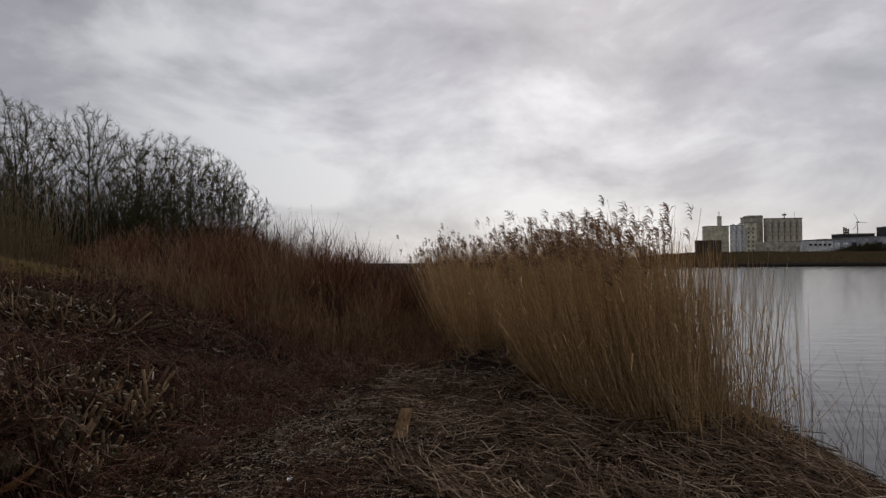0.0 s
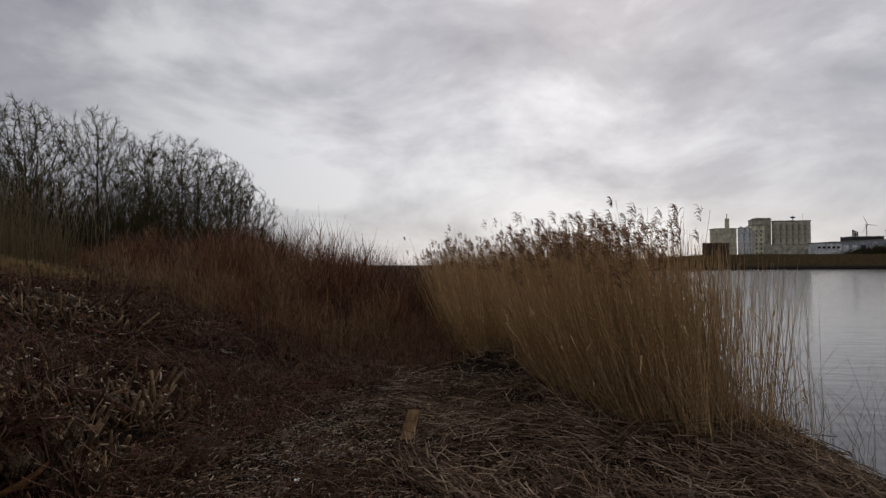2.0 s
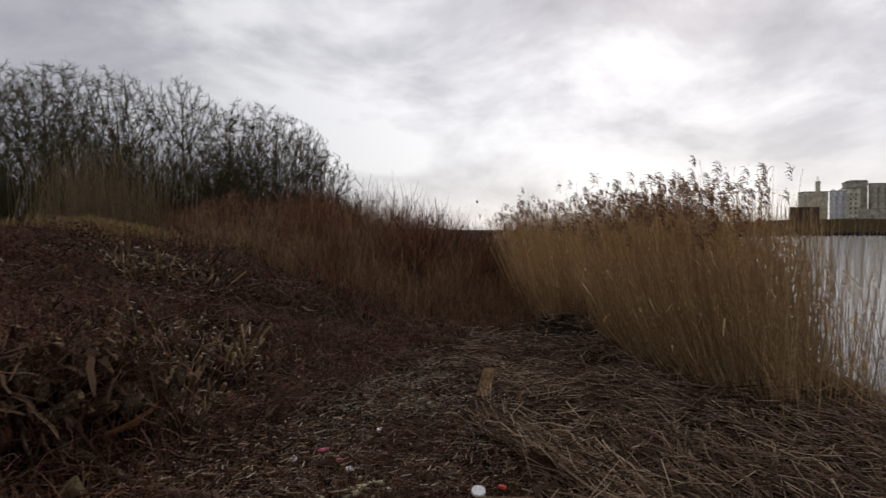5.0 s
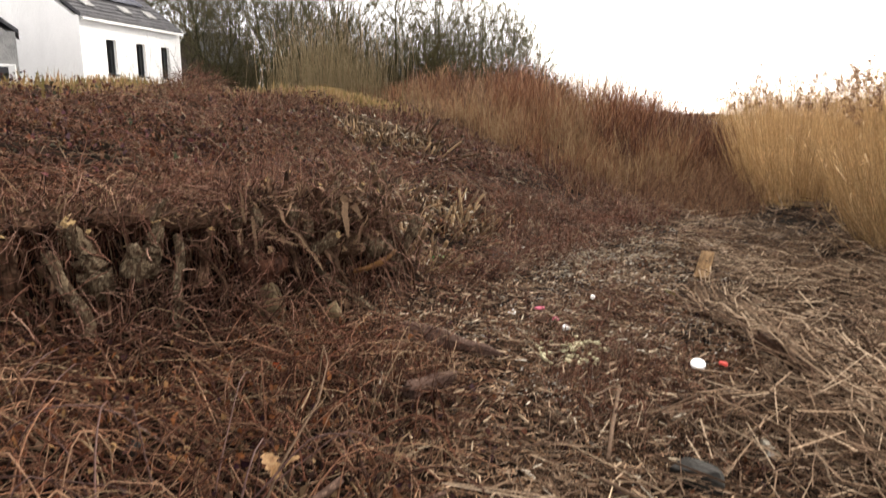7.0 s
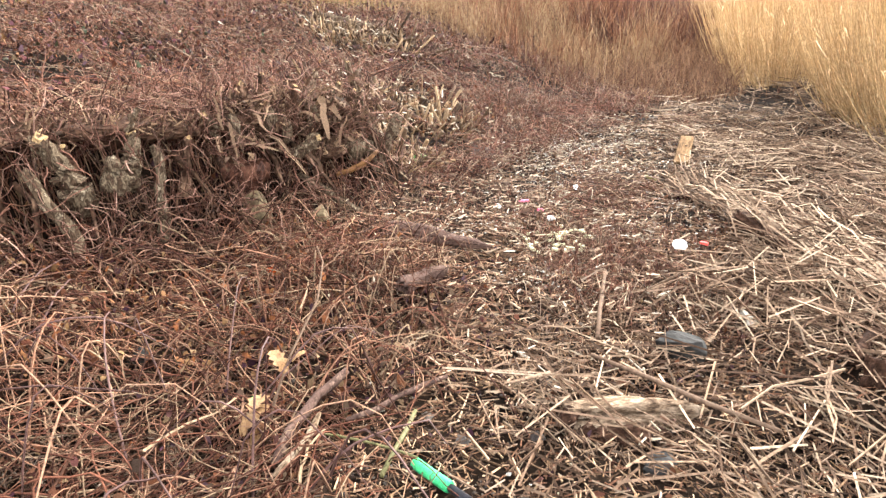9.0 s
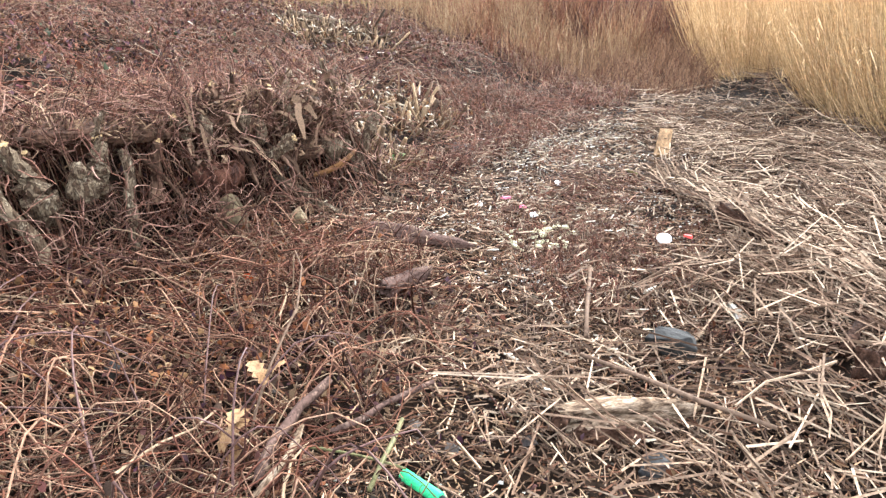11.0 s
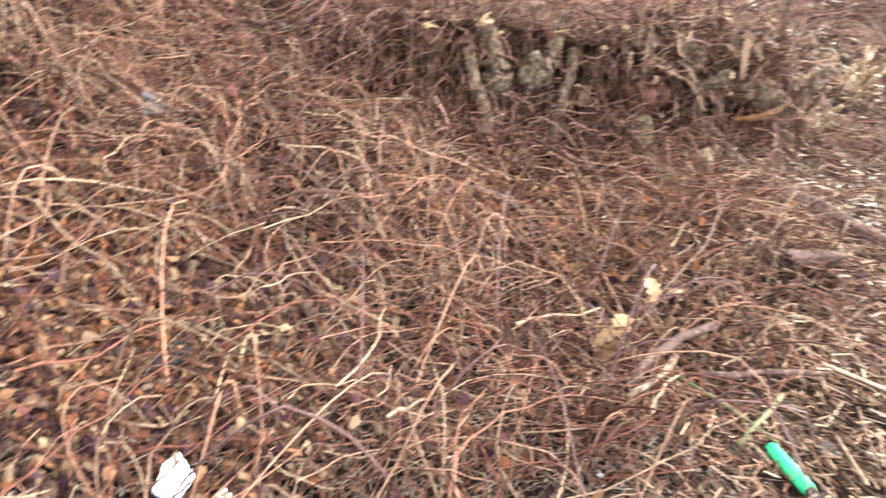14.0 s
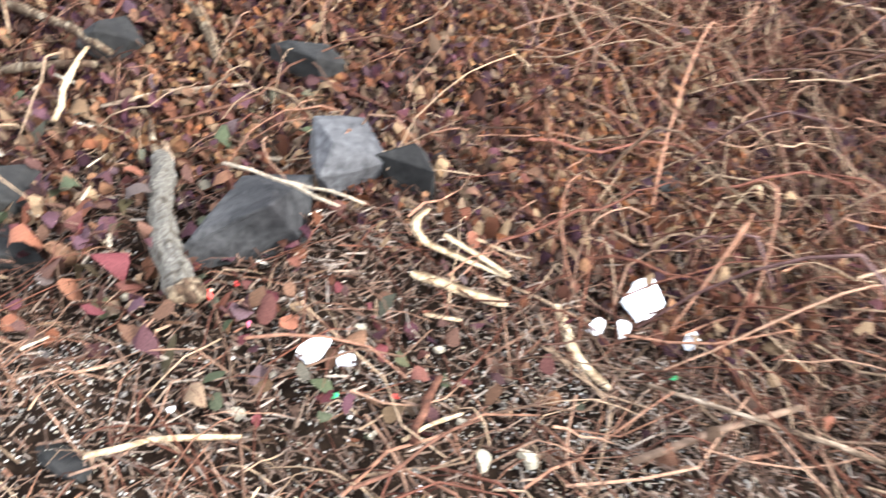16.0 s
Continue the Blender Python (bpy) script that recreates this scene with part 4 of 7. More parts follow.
# short grass on the crest
hp = Heap()
x, y = scatter(14000, -30, -5.0, 1, 20, lambda x, y: step(toe(y) - x, 4.9, 5.6) * (0.3 + np.exp(-((x + 7.9) ** 2 / 2.2 + (y - 10.2) ** 2 / 3.0)) + 0.8 * step(-x, 9.5, 11) * step(-y, -9, -7)) * (0.3 + 0.7 * vnoise(x * 0.9, y * 0.9)))
gx, gy = rng.normal(-7.7, 0.7, 2600), rng.normal(10.4, 0.32, 2600)
hx, hy = rng.normal(-9.9, 0.4, 900), rng.normal(7.4, 0.5, 900)
x, y = np.concatenate([x, gx, hx]), np.concatenate([y, gy, hy])
n = len(x)
z, hgt, a = land(x, y), rng.uniform(0.08, 0.26, n), rng.uniform(0, np.pi, n)
hgt[-3500:] += 0.06
tip = np.stack([x + rng.normal(0, 0.05, n), y + rng.normal(0, 0.05, n), z + hgt], -1)
base = np.stack([x, y, z - 0.02], -1)
hp.blades(np.stack([base, (base + tip) / 2 + [0, 0, 0.01], tip], 1), np.stack([rng.uniform(0.015, 0.05, n), rng.uniform(0.012, 0.04, n), np.full(n, 0.003)], 1), np.stack([np.cos(a), np.sin(a), 0 * a], -1))
stuff("crest_grass", hp.mesh("crest_grass", "moss_grass"), "short yellow-green grass along the crest of the bank", "grass")


# ---- reed bed ----
reeds = tagged(new("reed_bed"), "dense stand of dry ochre reeds with feathery plumes", "reeds", kind="stuff")
def reed_ground(x, y):
    """Where reeds root: a broad stand with a bay in its front and a thin far side at the water."""
    bay = 1 - 0.99 * np.exp(-(((x - 0.62) / 0.6) ** 2 + ((y - 10.9) / 0.75) ** 2) ** 2)
    right = np.interp(y, RY, RR) - x
    return (x > reed_left(y) + 0.12) * (right > 0) * np.where(y < 12.0, 1.0, 0.3) * bay * np.interp(right, [0, 0.7], [0.2, 1.0])


# stems stand in clumps that fan out from their roots
tuft_x, tuft_y = scatter(520, -2.8, 9, 6.2, 26, reed_ground)
m = rng.integers(16, 40, len(tuft_x))
own = np.repeat(np.arange(len(tuft_x)), m)
n = len(own)
off = rng.normal(0, 1, (n, 2)) * rng.uniform(0.07, 0.2, len(tuft_x))[own][:, None]
x, y = tuft_x[own] + off[:, 0], tuft_y[own] + off[:, 1]
aside = np.degrees(np.arctan2(x - 0.44, y - 0.785))
z = np.maximum(land(x, y), -0.6)
tall = (rng.random(n) < np.interp(aside, [0, 8, 15], [0.035, 0.08, 0.15])) & (np.interp(y, RY, RR) - x > 0.9) & (aside < 16.2 + rng.normal(0, 0.6, n))
hgt = np.where(tall, rng.uniform(1.8, 2.22, n), rng.uniform(1.3, 1.86, n)) * rng.uniform(0.92, 1.05, len(tuft_x))[own] * np.interp(aside, [14, 18, 21, 24], [1.0, 1.0, 0.95, 0.8]) * np.interp(x - reed_left(y), [0, 0.5, 1.0], [0.85, 0.95, 1.0]) * np.interp(y, [10, 13, 20], [1.0, 1.06, 1.15]) - z * 0.8
edge = np.exp(-np.maximum(0, x - reed_left(y)) / 0.8) * np.interp(aside, [9, 17], [1.0, 0.05]) * np.interp(y, [6.2, 7, 9, 14], [0.8, 1.0, 1.0, 0.6])
lx = -0.02 - 0.34 * edge + rng.normal(0, 0.1, len(tuft_x))[own] + 0.5 * off[:, 0] + rng.normal(0, 0.06, n)
ly = -0.04 - 0.1 * edge + rng.normal(0, 0.07, len(tuft_x))[own] + 0.5 * off[:, 1] + rng.normal(0, 0.05, n)
lx = np.where(np.interp(y, RY, RR) - x < 0.9, np.minimum(lx, 0.03), lx)
t = np.linspace(0, 1, 5)
bow = (0.95 - 0.35 * edge)[:, None]
P = np.stack([x[:, None] + (lx * hgt)[:, None] * t**bow, y[:, None] + (ly * hgt)[:, None] * t**bow, z[:, None] - 0.03 + hgt[:, None] * t * (1 - 0.06 * (lx**2 + ly**2)[:, None] * t)], -1)
P[:, 1:, :2] += rng.normal(0, 0.012, (n, 4, 2))
hp = Heap()
hp.tubes(P, np.where(rng.random(n) < 0.15, rng.uniform(0.0045, 0.006, n), rng.uniform(0.0026, 0.0044, n))[:, None] * np.linspace(1, 0.4, 5), 3)
# outer stems that bow out over the path
m = 700
fy = rng.uniform(6.25, 13, m)
fx = reed_left(fy) + rng.uniform(-0.12, 0.3, m)
fx, fy = fx[(fy < 9.8) | (fy > 11.2)], fy[(fy < 9.8) | (fy > 11.2)]
m = len(fx)
fh, fl = rng.uniform(0.5, 1.6, m), rng.uniform(0.1, 0.55, m)
t7 = np.linspace(0, 1, 7)
fz = land(fx, fy)
hp.tubes(np.stack([fx[:, None] - (fl * fh)[:, None] * t7**0.7 + rng.normal(0, 0.012, (m, 7)), fy[:, None] - (0.35 * fl * fh)[:, None] * t7**0.7 + rng.normal(0, 0.1, m)[:, None] * t7, fz[:, None] - 0.02 + fh[:, None] * t7 * (1 - 0.25 * fl[:, None] * t7)], -1),
         rng.uniform(0.0028, 0.005, m)[:, None] * np.linspace(1, 0.4, 7), 3)
# broken and fallen stems packed round the roots
m = 4200
pick = rng.choice(np.where(x - reed_left(y) > 0.7)[0], m)
fh, a = rng.uniform(0.15, 0.7, m), rng.uniform(0, 2 * np.pi, m)
lean = rng.uniform(0.1, 1.1, m)
base = np.stack([x[pick] + rng.normal(0, 0.05, m), y[pick] + rng.normal(0, 0.05, m), z[pick] - 0.02], -1)
tip = base + np.stack([np.cos(a) * lean * fh, np.sin(a) * lean * fh, fh * 0.8], -1)
hp.tubes(np.stack([base, (base + tip) / 2 + rng.normal(0, 0.012, (m, 3)), tip], 1), rng.uniform(0.0025, 0.0045, m)[:, None] * np.array([1, 0.9, 0.7]), 3)
add_part("stems", hp.mesh("stems", "reed"), reeds)
# leaf blades still on the stems
hp = Heap()
pick = rng.integers(0, n, 7000)
f = rng.uniform(0.3, 0.85, 7000)
j = (f * 4).astype(int)
at = P[pick, j]
a = rng.normal(2.6, 1.1, 7000)
L = rng.uniform(0.12, 0.35, 7000)
way = np.stack([np.cos(a), np.sin(a), 0 * a], -1)
hp.blades(np.stack([at, at + way * (L * 0.5)[:, None] + np.stack([0 * L, 0 * L, L * 0.45], -1), at + way * L[:, None] + np.stack([0 * L, 0 * L, L * 0.3], -1)], 1),
          np.stack([np.full(7000, 0.006), rng.uniform(0.008, 0.014, 7000), np.full(7000, 0.001)], 1), np.stack([-np.sin(a), np.cos(a), 0.3 + 0 * a], -1))
add_part("leaf_blades", hp.mesh("leaf_blades", "reed"), reeds)
# plumes: compact tufts that hang over to one side in the wind
hp = Heap()
who = np.where(tall)[0]
low = rng.choice(np.where(~tall & (hgt > 1.55) & (aside < 15.5))[0], 800, replace=False)
who = np.append(who, low)
swing = rng.normal(np.pi, 0.35, len(who))
P[who, -1, 0] -= rng.uniform(0.02, 0.12, len(who))
size = rng.uniform(0.6, 1.15, len(who)) * np.append(np.ones(tall.sum()), np.full(len(low), 0.8))
for _ in range(20):
    m = len(who)
    down = rng.random(m) ** 1.3 * 0.15 * size
    start = P[who, -1] - np.stack([0 * down, 0 * down, down], -1)
    L = rng.uniform(0.04, 0.11, m) * size
    a = swing + rng.normal(0, 0.75, m)
    way = np.stack([np.cos(a), np.sin(a), rng.uniform(0.1, 1.1, m)], -1)
    end = start + way * L[:, None]
    mid = (start + end) / 2 + np.stack([0 * L, 0 * L, L * 0.25], -1)
    end[:, 2] -= 0.15 * L
    hp.blades(np.stack([start, mid, end], 1), np.stack([np.full(m, 0.004), rng.uniform(0.004, 0.0085, m), np.full(m, 0.002)], 1), np.stack([rng.normal(0, 0.6, m), rng.normal(0, 0.6, m), np.ones(m)], -1))
add_part("plumes", hp.mesh("plumes", "plume"), reeds)

# sparse bent stems at the water's edge
hp = Heap()
x, y = scatter(150, 2.7, 4.4, 4.6, 9.0, lambda x, y: (x > 3.0 + 0.25 * vnoise(x * 4, y * 4)) * np.where(x < 3.9, 1, 0.4))
n = len(x)
whips(hp, x, y, rng.uniform(0.2, 0.85, n) * np.interp(y, [4.6, 6.5, 9], [0.7, 1.0, 1.6]), 1.0, rng.uniform(0.0018, 0.003, n), 1, 5)
stuff("edge_reeds", hp.mesh("edge_reeds", "straw"), "sparse bent reed stems at the water's edge", "reeds")


# ---- litter, vines and leaves on the ground ----
def sticks(hp, x, y, L, a, radius, lift, wild=0.06, k=2, sides=3):
    n = len(x)
    t = np.linspace(-0.5, 0.5, k)
    px = x[:, None] + np.cos(a)[:, None] * L[:, None] * t
    py = y[:, None] + np.sin(a)[:, None] * L[:, None] * t
    if k > 2:
        px, py = px + rng.normal(0, 0.02, (n, k)) * L[:, None], py + rng.normal(0, 0.02, (n, k)) * L[:, None]
    pz = land(px, py) + lift[:, None] + np.abs(rng.normal(0, wild, (n, k))) * np.minimum(L, 0.4)[:, None]
    hp.tubes(np.stack([px, py, pz], -1), radius[:, None] * np.linspace(1, 0.8, k), sides, caps=True)


def straw_zone(x, y):
    """How much of the ground is washed-up reed litter."""
    left = np.interp(y, [-1, 1, 2, 3, 3.5, 4, 5, 6, 8, 11], [-0.2, -0.45, -0.6, -0.5, -0.25, 0.1, -0.1, -0.45, -0.9, -1.6])
    thin = np.where(y < 3.3, 0.25 + 0.75 * step(vnoise(x * 1.7 + 2, y * 1.7), 0.35, 0.7), 0.5 + 0.5 * vnoise(x * 1.7, y * 1.7))
    thin = thin * (1 - 0.93 * np.exp(-(((x - 0.02) / 0.45) ** 2 + ((y - 2.12) / 0.3) ** 2)))
    return thin * step(x + 0.35 * (vnoise(x * 2, y * 2) - 0.5), left - 0.15, left + 0.35) * (1 - step(x, shore(y) - 0.5, shore(y) + 0.1)) * (1 - 0.75 * step(y, 8.8, 10.0) * (1 - step(x, 0.2, 0.8)))


def lay(hp, count, y0, y1, l0, l1, r0, r1):
    """A layer of broken stems, thrown about with a drift in places."""
    x, y = scatter(count, -1.9, 3.7, y0, y1, straw_zone)
    n = len(x)
    a = np.where(rng.random(n) < 0.6, rng.uniform(0, np.pi, n), rng.normal(np.where(y > 4, -1.25, -1.0) + 1.6 * (vnoise(x * 1.2, y * 1.2) - 0.5), 0.5, n))
    sticks(hp, x, y, rng.uniform(l0, l1, n), a, rng.uniform(r0, r1, n), rng.uniform(0.0, 0.075, n) * (0.3 + vnoise(x * 4, y * 4)), 0.18)


MAT = ((6500, 3.4, 7.5, 0.05, 0.32, 0.003, 0.0062), (4500, 6.5, 12, 0.08, 0.4, 0.003, 0.006), (1300, 1.3, 4.6, 0.1, 0.45, 0.0024, 0.0052), (2800, 1.9, 4.4, 0.02, 0.2, 0.0016, 0.0052))
hp = Heap()
lay(hp, 17000, 1.0, 4.4, 0.015, 0.11, 0.0013, 0.0042)
lay(hp, 3000, 4.0, 8.0, 0.04, 0.2, 0.002, 0.004)
# short broken bits over the open strip
x, y = scatter(8000, -2.3, 0.6, 1.6, 8.0, lambda x, y: step(x, toe(y) - 0.3, toe(y) + 0.3) * (0.25 + 0.75 * vnoise(x * 2.3, y * 2.3 + 8)))
n = len(x)
sticks(hp, x, y, rng.uniform(0.015, 0.1, n), rng.uniform(0, np.pi, n), rng.uniform(0.001, 0.003, n), rng.uniform(0.0, 0.03, n), 0.15)
stuff("reed_litter", hp.mesh("reed_litter", "straw", False), "broken brown reed bits strewn over the shore", "reed litter")
hp = Heap()
for count, y0, y1, l0, l1, r0, r1 in MAT:
    lay(hp, count, y0, y1, l0, l1, r0, r1)
# pale splinters over the open strip
x, y = scatter(3600, -2.6, 0.0, 2.4, 7.5, lambda x, y: step(x, toe(y) - 0.5, toe(y)) * (0.2 + 0.8 * vnoise(x * 2.6, y * 2.6)))
n = len(x)
sticks(hp, x, y, rng.uniform(0.02, 0.09, n), rng.uniform(0, np.pi, n), rng.uniform(0.002, 0.006, n), rng.uniform(0.01, 0.05, n), 0.2)
pale = Heap()
x, y = scatter(1300, -3.0, 0.3, 2.3, 8.5, lambda x, y: step(x, toe(y) - 0.7, toe(y) + 0.1) * (1 - step(x, -0.3, 0.3)) * (0.1 + 0.9 * step(vnoise(x * 2.1 + 6, y * 2.1), 0.35, 0.75)))
n = len(x)
sticks(pale, x, y, rng.uniform(0.015, 0.085, n), rng.uniform(0, np.pi, n), rng.uniform(0.002, 0.0058, n), rng.uniform(0.02, 0.055, n), 0.25)
x, y = scatter(520, -6.2, -2.0, 4.2, 9.2, lambda x, y: 0.06 + np.exp(-((x + 3.2) ** 2 + (y - 6.1) ** 2) / 0.8) + np.exp(-((x + 2.8) ** 2 + (y - 4.85) ** 2) / 0.5) + np.exp(-((x + 5.0) ** 2 + (y - 8.3) ** 2) / 0.9))
n = len(x)
sticks(pale, x, y, rng.uniform(0.02, 0.09, n), rng.uniform(0, np.pi, n), rng.uniform(0.004, 0.011, n), rng.uniform(0.03, 0.2, n), 0.3)
x, y = rng.uniform(-1.85, -0.8, 28), rng.uniform(-1.2, -0.3, 28)
sticks(pale, x, y, rng.uniform(0.015, 0.07, 28), rng.uniform(0, np.pi, 28), rng.uniform(0.002, 0.006, 28), rng.uniform(0.02, 0.05, 28), 0.3)
stuff("pale_chips", pale.mesh("pale_chips", "pale_chip", False), "bleached splinters and chips strewn over the strip", "wood chips")
# long matted stems bent over at the foot of the reeds
x, y = scatter(3000, -0.4, 3.4, 2.6, 9.5, lambda x, y: straw_zone(x, y) * step(x, 0.2, 1.2) * step(vnoise(x * 1.6, y * 1.6), 0.25, 0.6))
n = len(x)
sticks(hp, x, y, rng.uniform(0.25, 0.7, n), rng.normal(-1.25, 0.5, n), rng.uniform(0.0028, 0.0056, n), rng.uniform(0.01, 0.1, n), 0.1, 4)
# a drift line of long stems along the edge of the mat
n = 620
f, off = rng.random(n), rng.normal(0.1, 0.13, n)
x, y = np.interp(f, [0, 0.5, 1], [-0.35, 0.3, 0.85]) + off * 0.8, np.interp(f, [0, 0.5, 1], [5.6, 4.6, 3.7]) + off * 0.55
sticks(hp, x, y, rng.uniform(0.2, 0.75, n), rng.normal(-1.0, 0.25, n), rng.uniform(0.003, 0.0065, n), rng.uniform(0.02, 0.09, n), 0.1, 4)
# stems that lie over the stones by the driftwood
x, y = np.append(rng.normal(0.02, 0.1, 26), rng.normal(0.05, 0.07, 12)), np.append(rng.normal(3.0, 0.08, 26), rng.normal(2.27, 0.05, 12))
sticks(hp, x, y, rng.uniform(0.06, 0.25, 38), rng.uniform(0, np.pi, 38), rng.uniform(0.002, 0.0045, 38), rng.uniform(0.03, 0.09, 38), 0.1)
# broken stubble that still stands
x, y = scatter(2600, -0.8, 3.3, 2.4, 9.5, straw_zone)
n = len(x)
whips(hp, x, y, rng.uniform(0.05, 0.2, n), 1.3, rng.uniform(0.0022, 0.0045, n), 0, 3)
stuff("straw_mat", hp.mesh("straw_mat", "mat_straw", False), "washed-up mat of pale reed stems", "reed litter")

hp = Heap()
x, y = scatter(18000, -3.2, 3.0, -2.2, 8, lambda x, y: np.where(y < 1.4, 0.35, 0.7) * (0.3 + 0.7 * step(x, -2.2, -0.8)) * (0.3 + 0.7 * vnoise(x * 3, y * 3)))
n = len(x)
sticks(hp, x, y, rng.uniform(0.006, 0.06, n), rng.uniform(0, np.pi, n), rng.uniform(0.001, 0.0042, n), rng.uniform(0.0, 0.02, n), 0.15, 2, 3)
stuff("wood_chips", hp.mesh("wood_chips", "chip", False), "brown wood chips and bits of bark strewn on the shore", "wood chips")
hp = Heap()
x, y = scatter(26000, -1.8, 0.2, -1.2, 1.7, lambda x, y: 0.3 + 0.7 * vnoise(x * 3, y * 3))
n = len(x)
sticks(hp, x, y, rng.uniform(0.002, 0.016, n), rng.uniform(0, np.pi, n), rng.uniform(0.0007, 0.0024, n), rng.uniform(0.0, 0.02, n), 0.2, 2, 3)
x, y = scatter(15000, -1.8, 0.2, -1.2, 1.7, lambda x, y: (0.25 + 0.75 * vnoise(x * 4, y * 4)) * (1 - 0.65 * step(-y, 0.3, 0.6)))
n = len(x)
sticks(hp, x, y, rng.uniform(0.01, 0.055, n), rng.uniform(0, np.pi, n), rng.uniform(0.0009, 0.0028, n), rng.uniform(0.004, 0.03, n), 0.2, 2, 3)
stuff("shore_debris", hp.mesh("shore_debris", "debris", False), "fine brown and white crumbs of washed-up debris", "debris")
hp = Heap()
x, y = scatter(15000, -1.4, 1.6, 1.5, 4.6, lambda x, y: step(x, toe(y) + 0.3, toe(y) + 0.8) * (0.4 + 0.6 * vnoise(x * 3 + 5, y * 3)))
n = len(x)
sticks(hp, x, y, rng.uniform(0.008, 0.07, n), rng.uniform(0, np.pi, n), rng.uniform(0.0012, 0.004, n), rng.uniform(0.0, 0.025, n), 0.2, 2, 3)
x, y = scatter(9000, -2.6, 0.6, 2.6, 9.0, lambda x, y: step(x, toe(y) - 0.4, toe(y) + 0.2) * (0.4 + 0.6 * vnoise(x * 3, y * 3)))
n = len(x)
sticks(hp, x, y, rng.uniform(0.008, 0.06, n), rng.uniform(0, np.pi, n), rng.uniform(0.0015, 0.005, n), rng.uniform(0.0, 0.025, n), 0.2, 2, 3)
stuff("bark_bits", hp.mesh("bark_bits", "chip", False), "dark bits of bark below the reed litter", "bark bits")


def vine_zone(x, y):
    right = np.interp(y, [-2, 0.0, 0.5, 1.2, 2, 3, 3.6, 5, 6, 8, 11], [-1.5, -1.2, -0.9, -0.65, -0.75, -1.0, -1.7, -1.9, -1.5, -1.3, -1.5])
    gap = 1 - 0.85 * step(-y, -0.55, -0.1) * step(x, -2.6, -1.9)
    inward = (x + 2.75) * -0.965 + (y - 2.0) * 0.261
    under = 1 - 0.85 * step(inward, -0.3, -0.2) * (1 - step(inward, 0.05, 0.15)) * step(y, 1.9, 2.2) * (1 - step(y, 4.3, 4.6))
    return step(-x + 0.4 * (vnoise(x * 1.7, y * 1.7) - 0.5), -right - 0.1, -right + 0.3) * gap * under


def thin_near(x, y):
    return 1 - 0.6 * np.exp(-(((x + 1.45) / 0.7) ** 2 + ((y - 1.3) / 0.55) ** 2))


def arcs(hp, x, y, L, rise, radius, k=6, curl=0.8, lift=0.01):
    """Thin stems that spring from the ground, arch over and wander."""
    n = len(x)
    t = np.linspace(0, 1, k)
    a = rng.uniform(0, 2 * np.pi, n)
    turn = rng.normal(0, curl, n)
    ang = a[:, None] + turn[:, None] * t
    px = x[:, None] + np.cumsum(np.cos(ang), 1) * (L / k)[:, None]
    py = y[:, None] + np.cumsum(np.sin(ang), 1) * (L / k)[:, None]
    peak = rng.uniform(0.35, 0.8, n)[:, None]
    shape = np.where(t < peak, t / peak, 1 - 0.75 * (t - peak) / (1 - peak))
    pz = land(px, py) + lift + rise[:, None] * np.sin(shape * np.pi / 2) + rng.normal(0, 0.006, (n, k))
    hp.tubes(np.stack([px, py, pz], -1), radius[:, None] * np.linspace(1, 0.5, k), 3)


def tangle(hp, x, y, L, top, radius, k=6, kink=0.02):
    """Stems that lie across one another at all heights up to top."""
    n = len(x)
    t = np.linspace(-0.5, 0.5, k)
    a = rng.uniform(0, np.pi, n)
    wob = rng.normal(0, kink, (n, k)) * L[:, None]
    wob += (rng.normal(0, 0.5, n) * L)[:, None] * (0.25 - t**2) + (rng.normal(0, 0.05, n) * L)[:, None] * np.sin(2 * np.pi * t + rng.uniform(0, 6, n)[:, None])
    px = x[:, None] + np.cos(a)[:, None] * L[:, None] * t - np.sin(a)[:, None] * wob
    py = y[:, None] + np.sin(a)[:, None] * L[:, None] * t + np.cos(a)[:, None] * wob
    z0, z1 = top * rng.random(n) ** 1.3, top * rng.random(n) ** 1.3
    sag = rng.normal(0.1, 0.12, n) * L
    pz = land(px, py) + 0.006 + z0[:, None] * (0.5 - t) + z1[:, None] * (0.5 + t) + sag[:, None] * (0.25 - t**2) + rng.normal(0, 0.004, (n, k))
    hp.tubes(np.stack([px, py, pz], -1), radius[:, None] * np.linspace(1, 0.55, k), 3)


hp = Heap()
x, y = scatter(6000, -4.2, -0.5, -1.8, 4.2, lambda x, y: thin_near(x, y) * vine_zone(x, y) * (0.06 + 0.94 * step(vnoise(x * 2.5 + 7, y * 2.5), 0.2, 0.75)) * np.interp(y - x, [1.0, 3.2], [0.55, 1.0]))
n = len(x)
tangle(hp, x, y, rng.uniform(0.14, 0.7, n), rng.uniform(0.04, 0.3, n) * (0.35 + 0.9 * vnoise(x * 1.5, y * 1.5)), np.where(rng.random(n) < 0.22, rng.uniform(0.0032, 0.006, n), rng.uniform(0.0014, 0.0034, n)), 9, 0.009)
x, y = scatter(4900, -4.2, -0.5, -1.8, 4.2, lambda x, y: thin_near(x, y) * vine_zone(x, y) * (0.25 + 0.75 * vnoise(x * 2.5 + 3, y * 2.5)))
n = len(x)
arcs(hp, x, y, rng.uniform(0.12, 0.5, n), rng.uniform(0.02, 0.22, n) * (0.4 + vnoise(x * 1.5, y * 1.5)), rng.uniform(0.0017, 0.0042, n), 9, 1.3)
x, y = scatter(260, -3.2, -0.7, -1.5, 3.6, vine_zone)
n = len(x)
arcs(hp, x, y, rng.uniform(0.4, 0.9, n), rng.uniform(0.05, 0.32, n), rng.uniform(0.003, 0.0055, n), 8, 0.5)
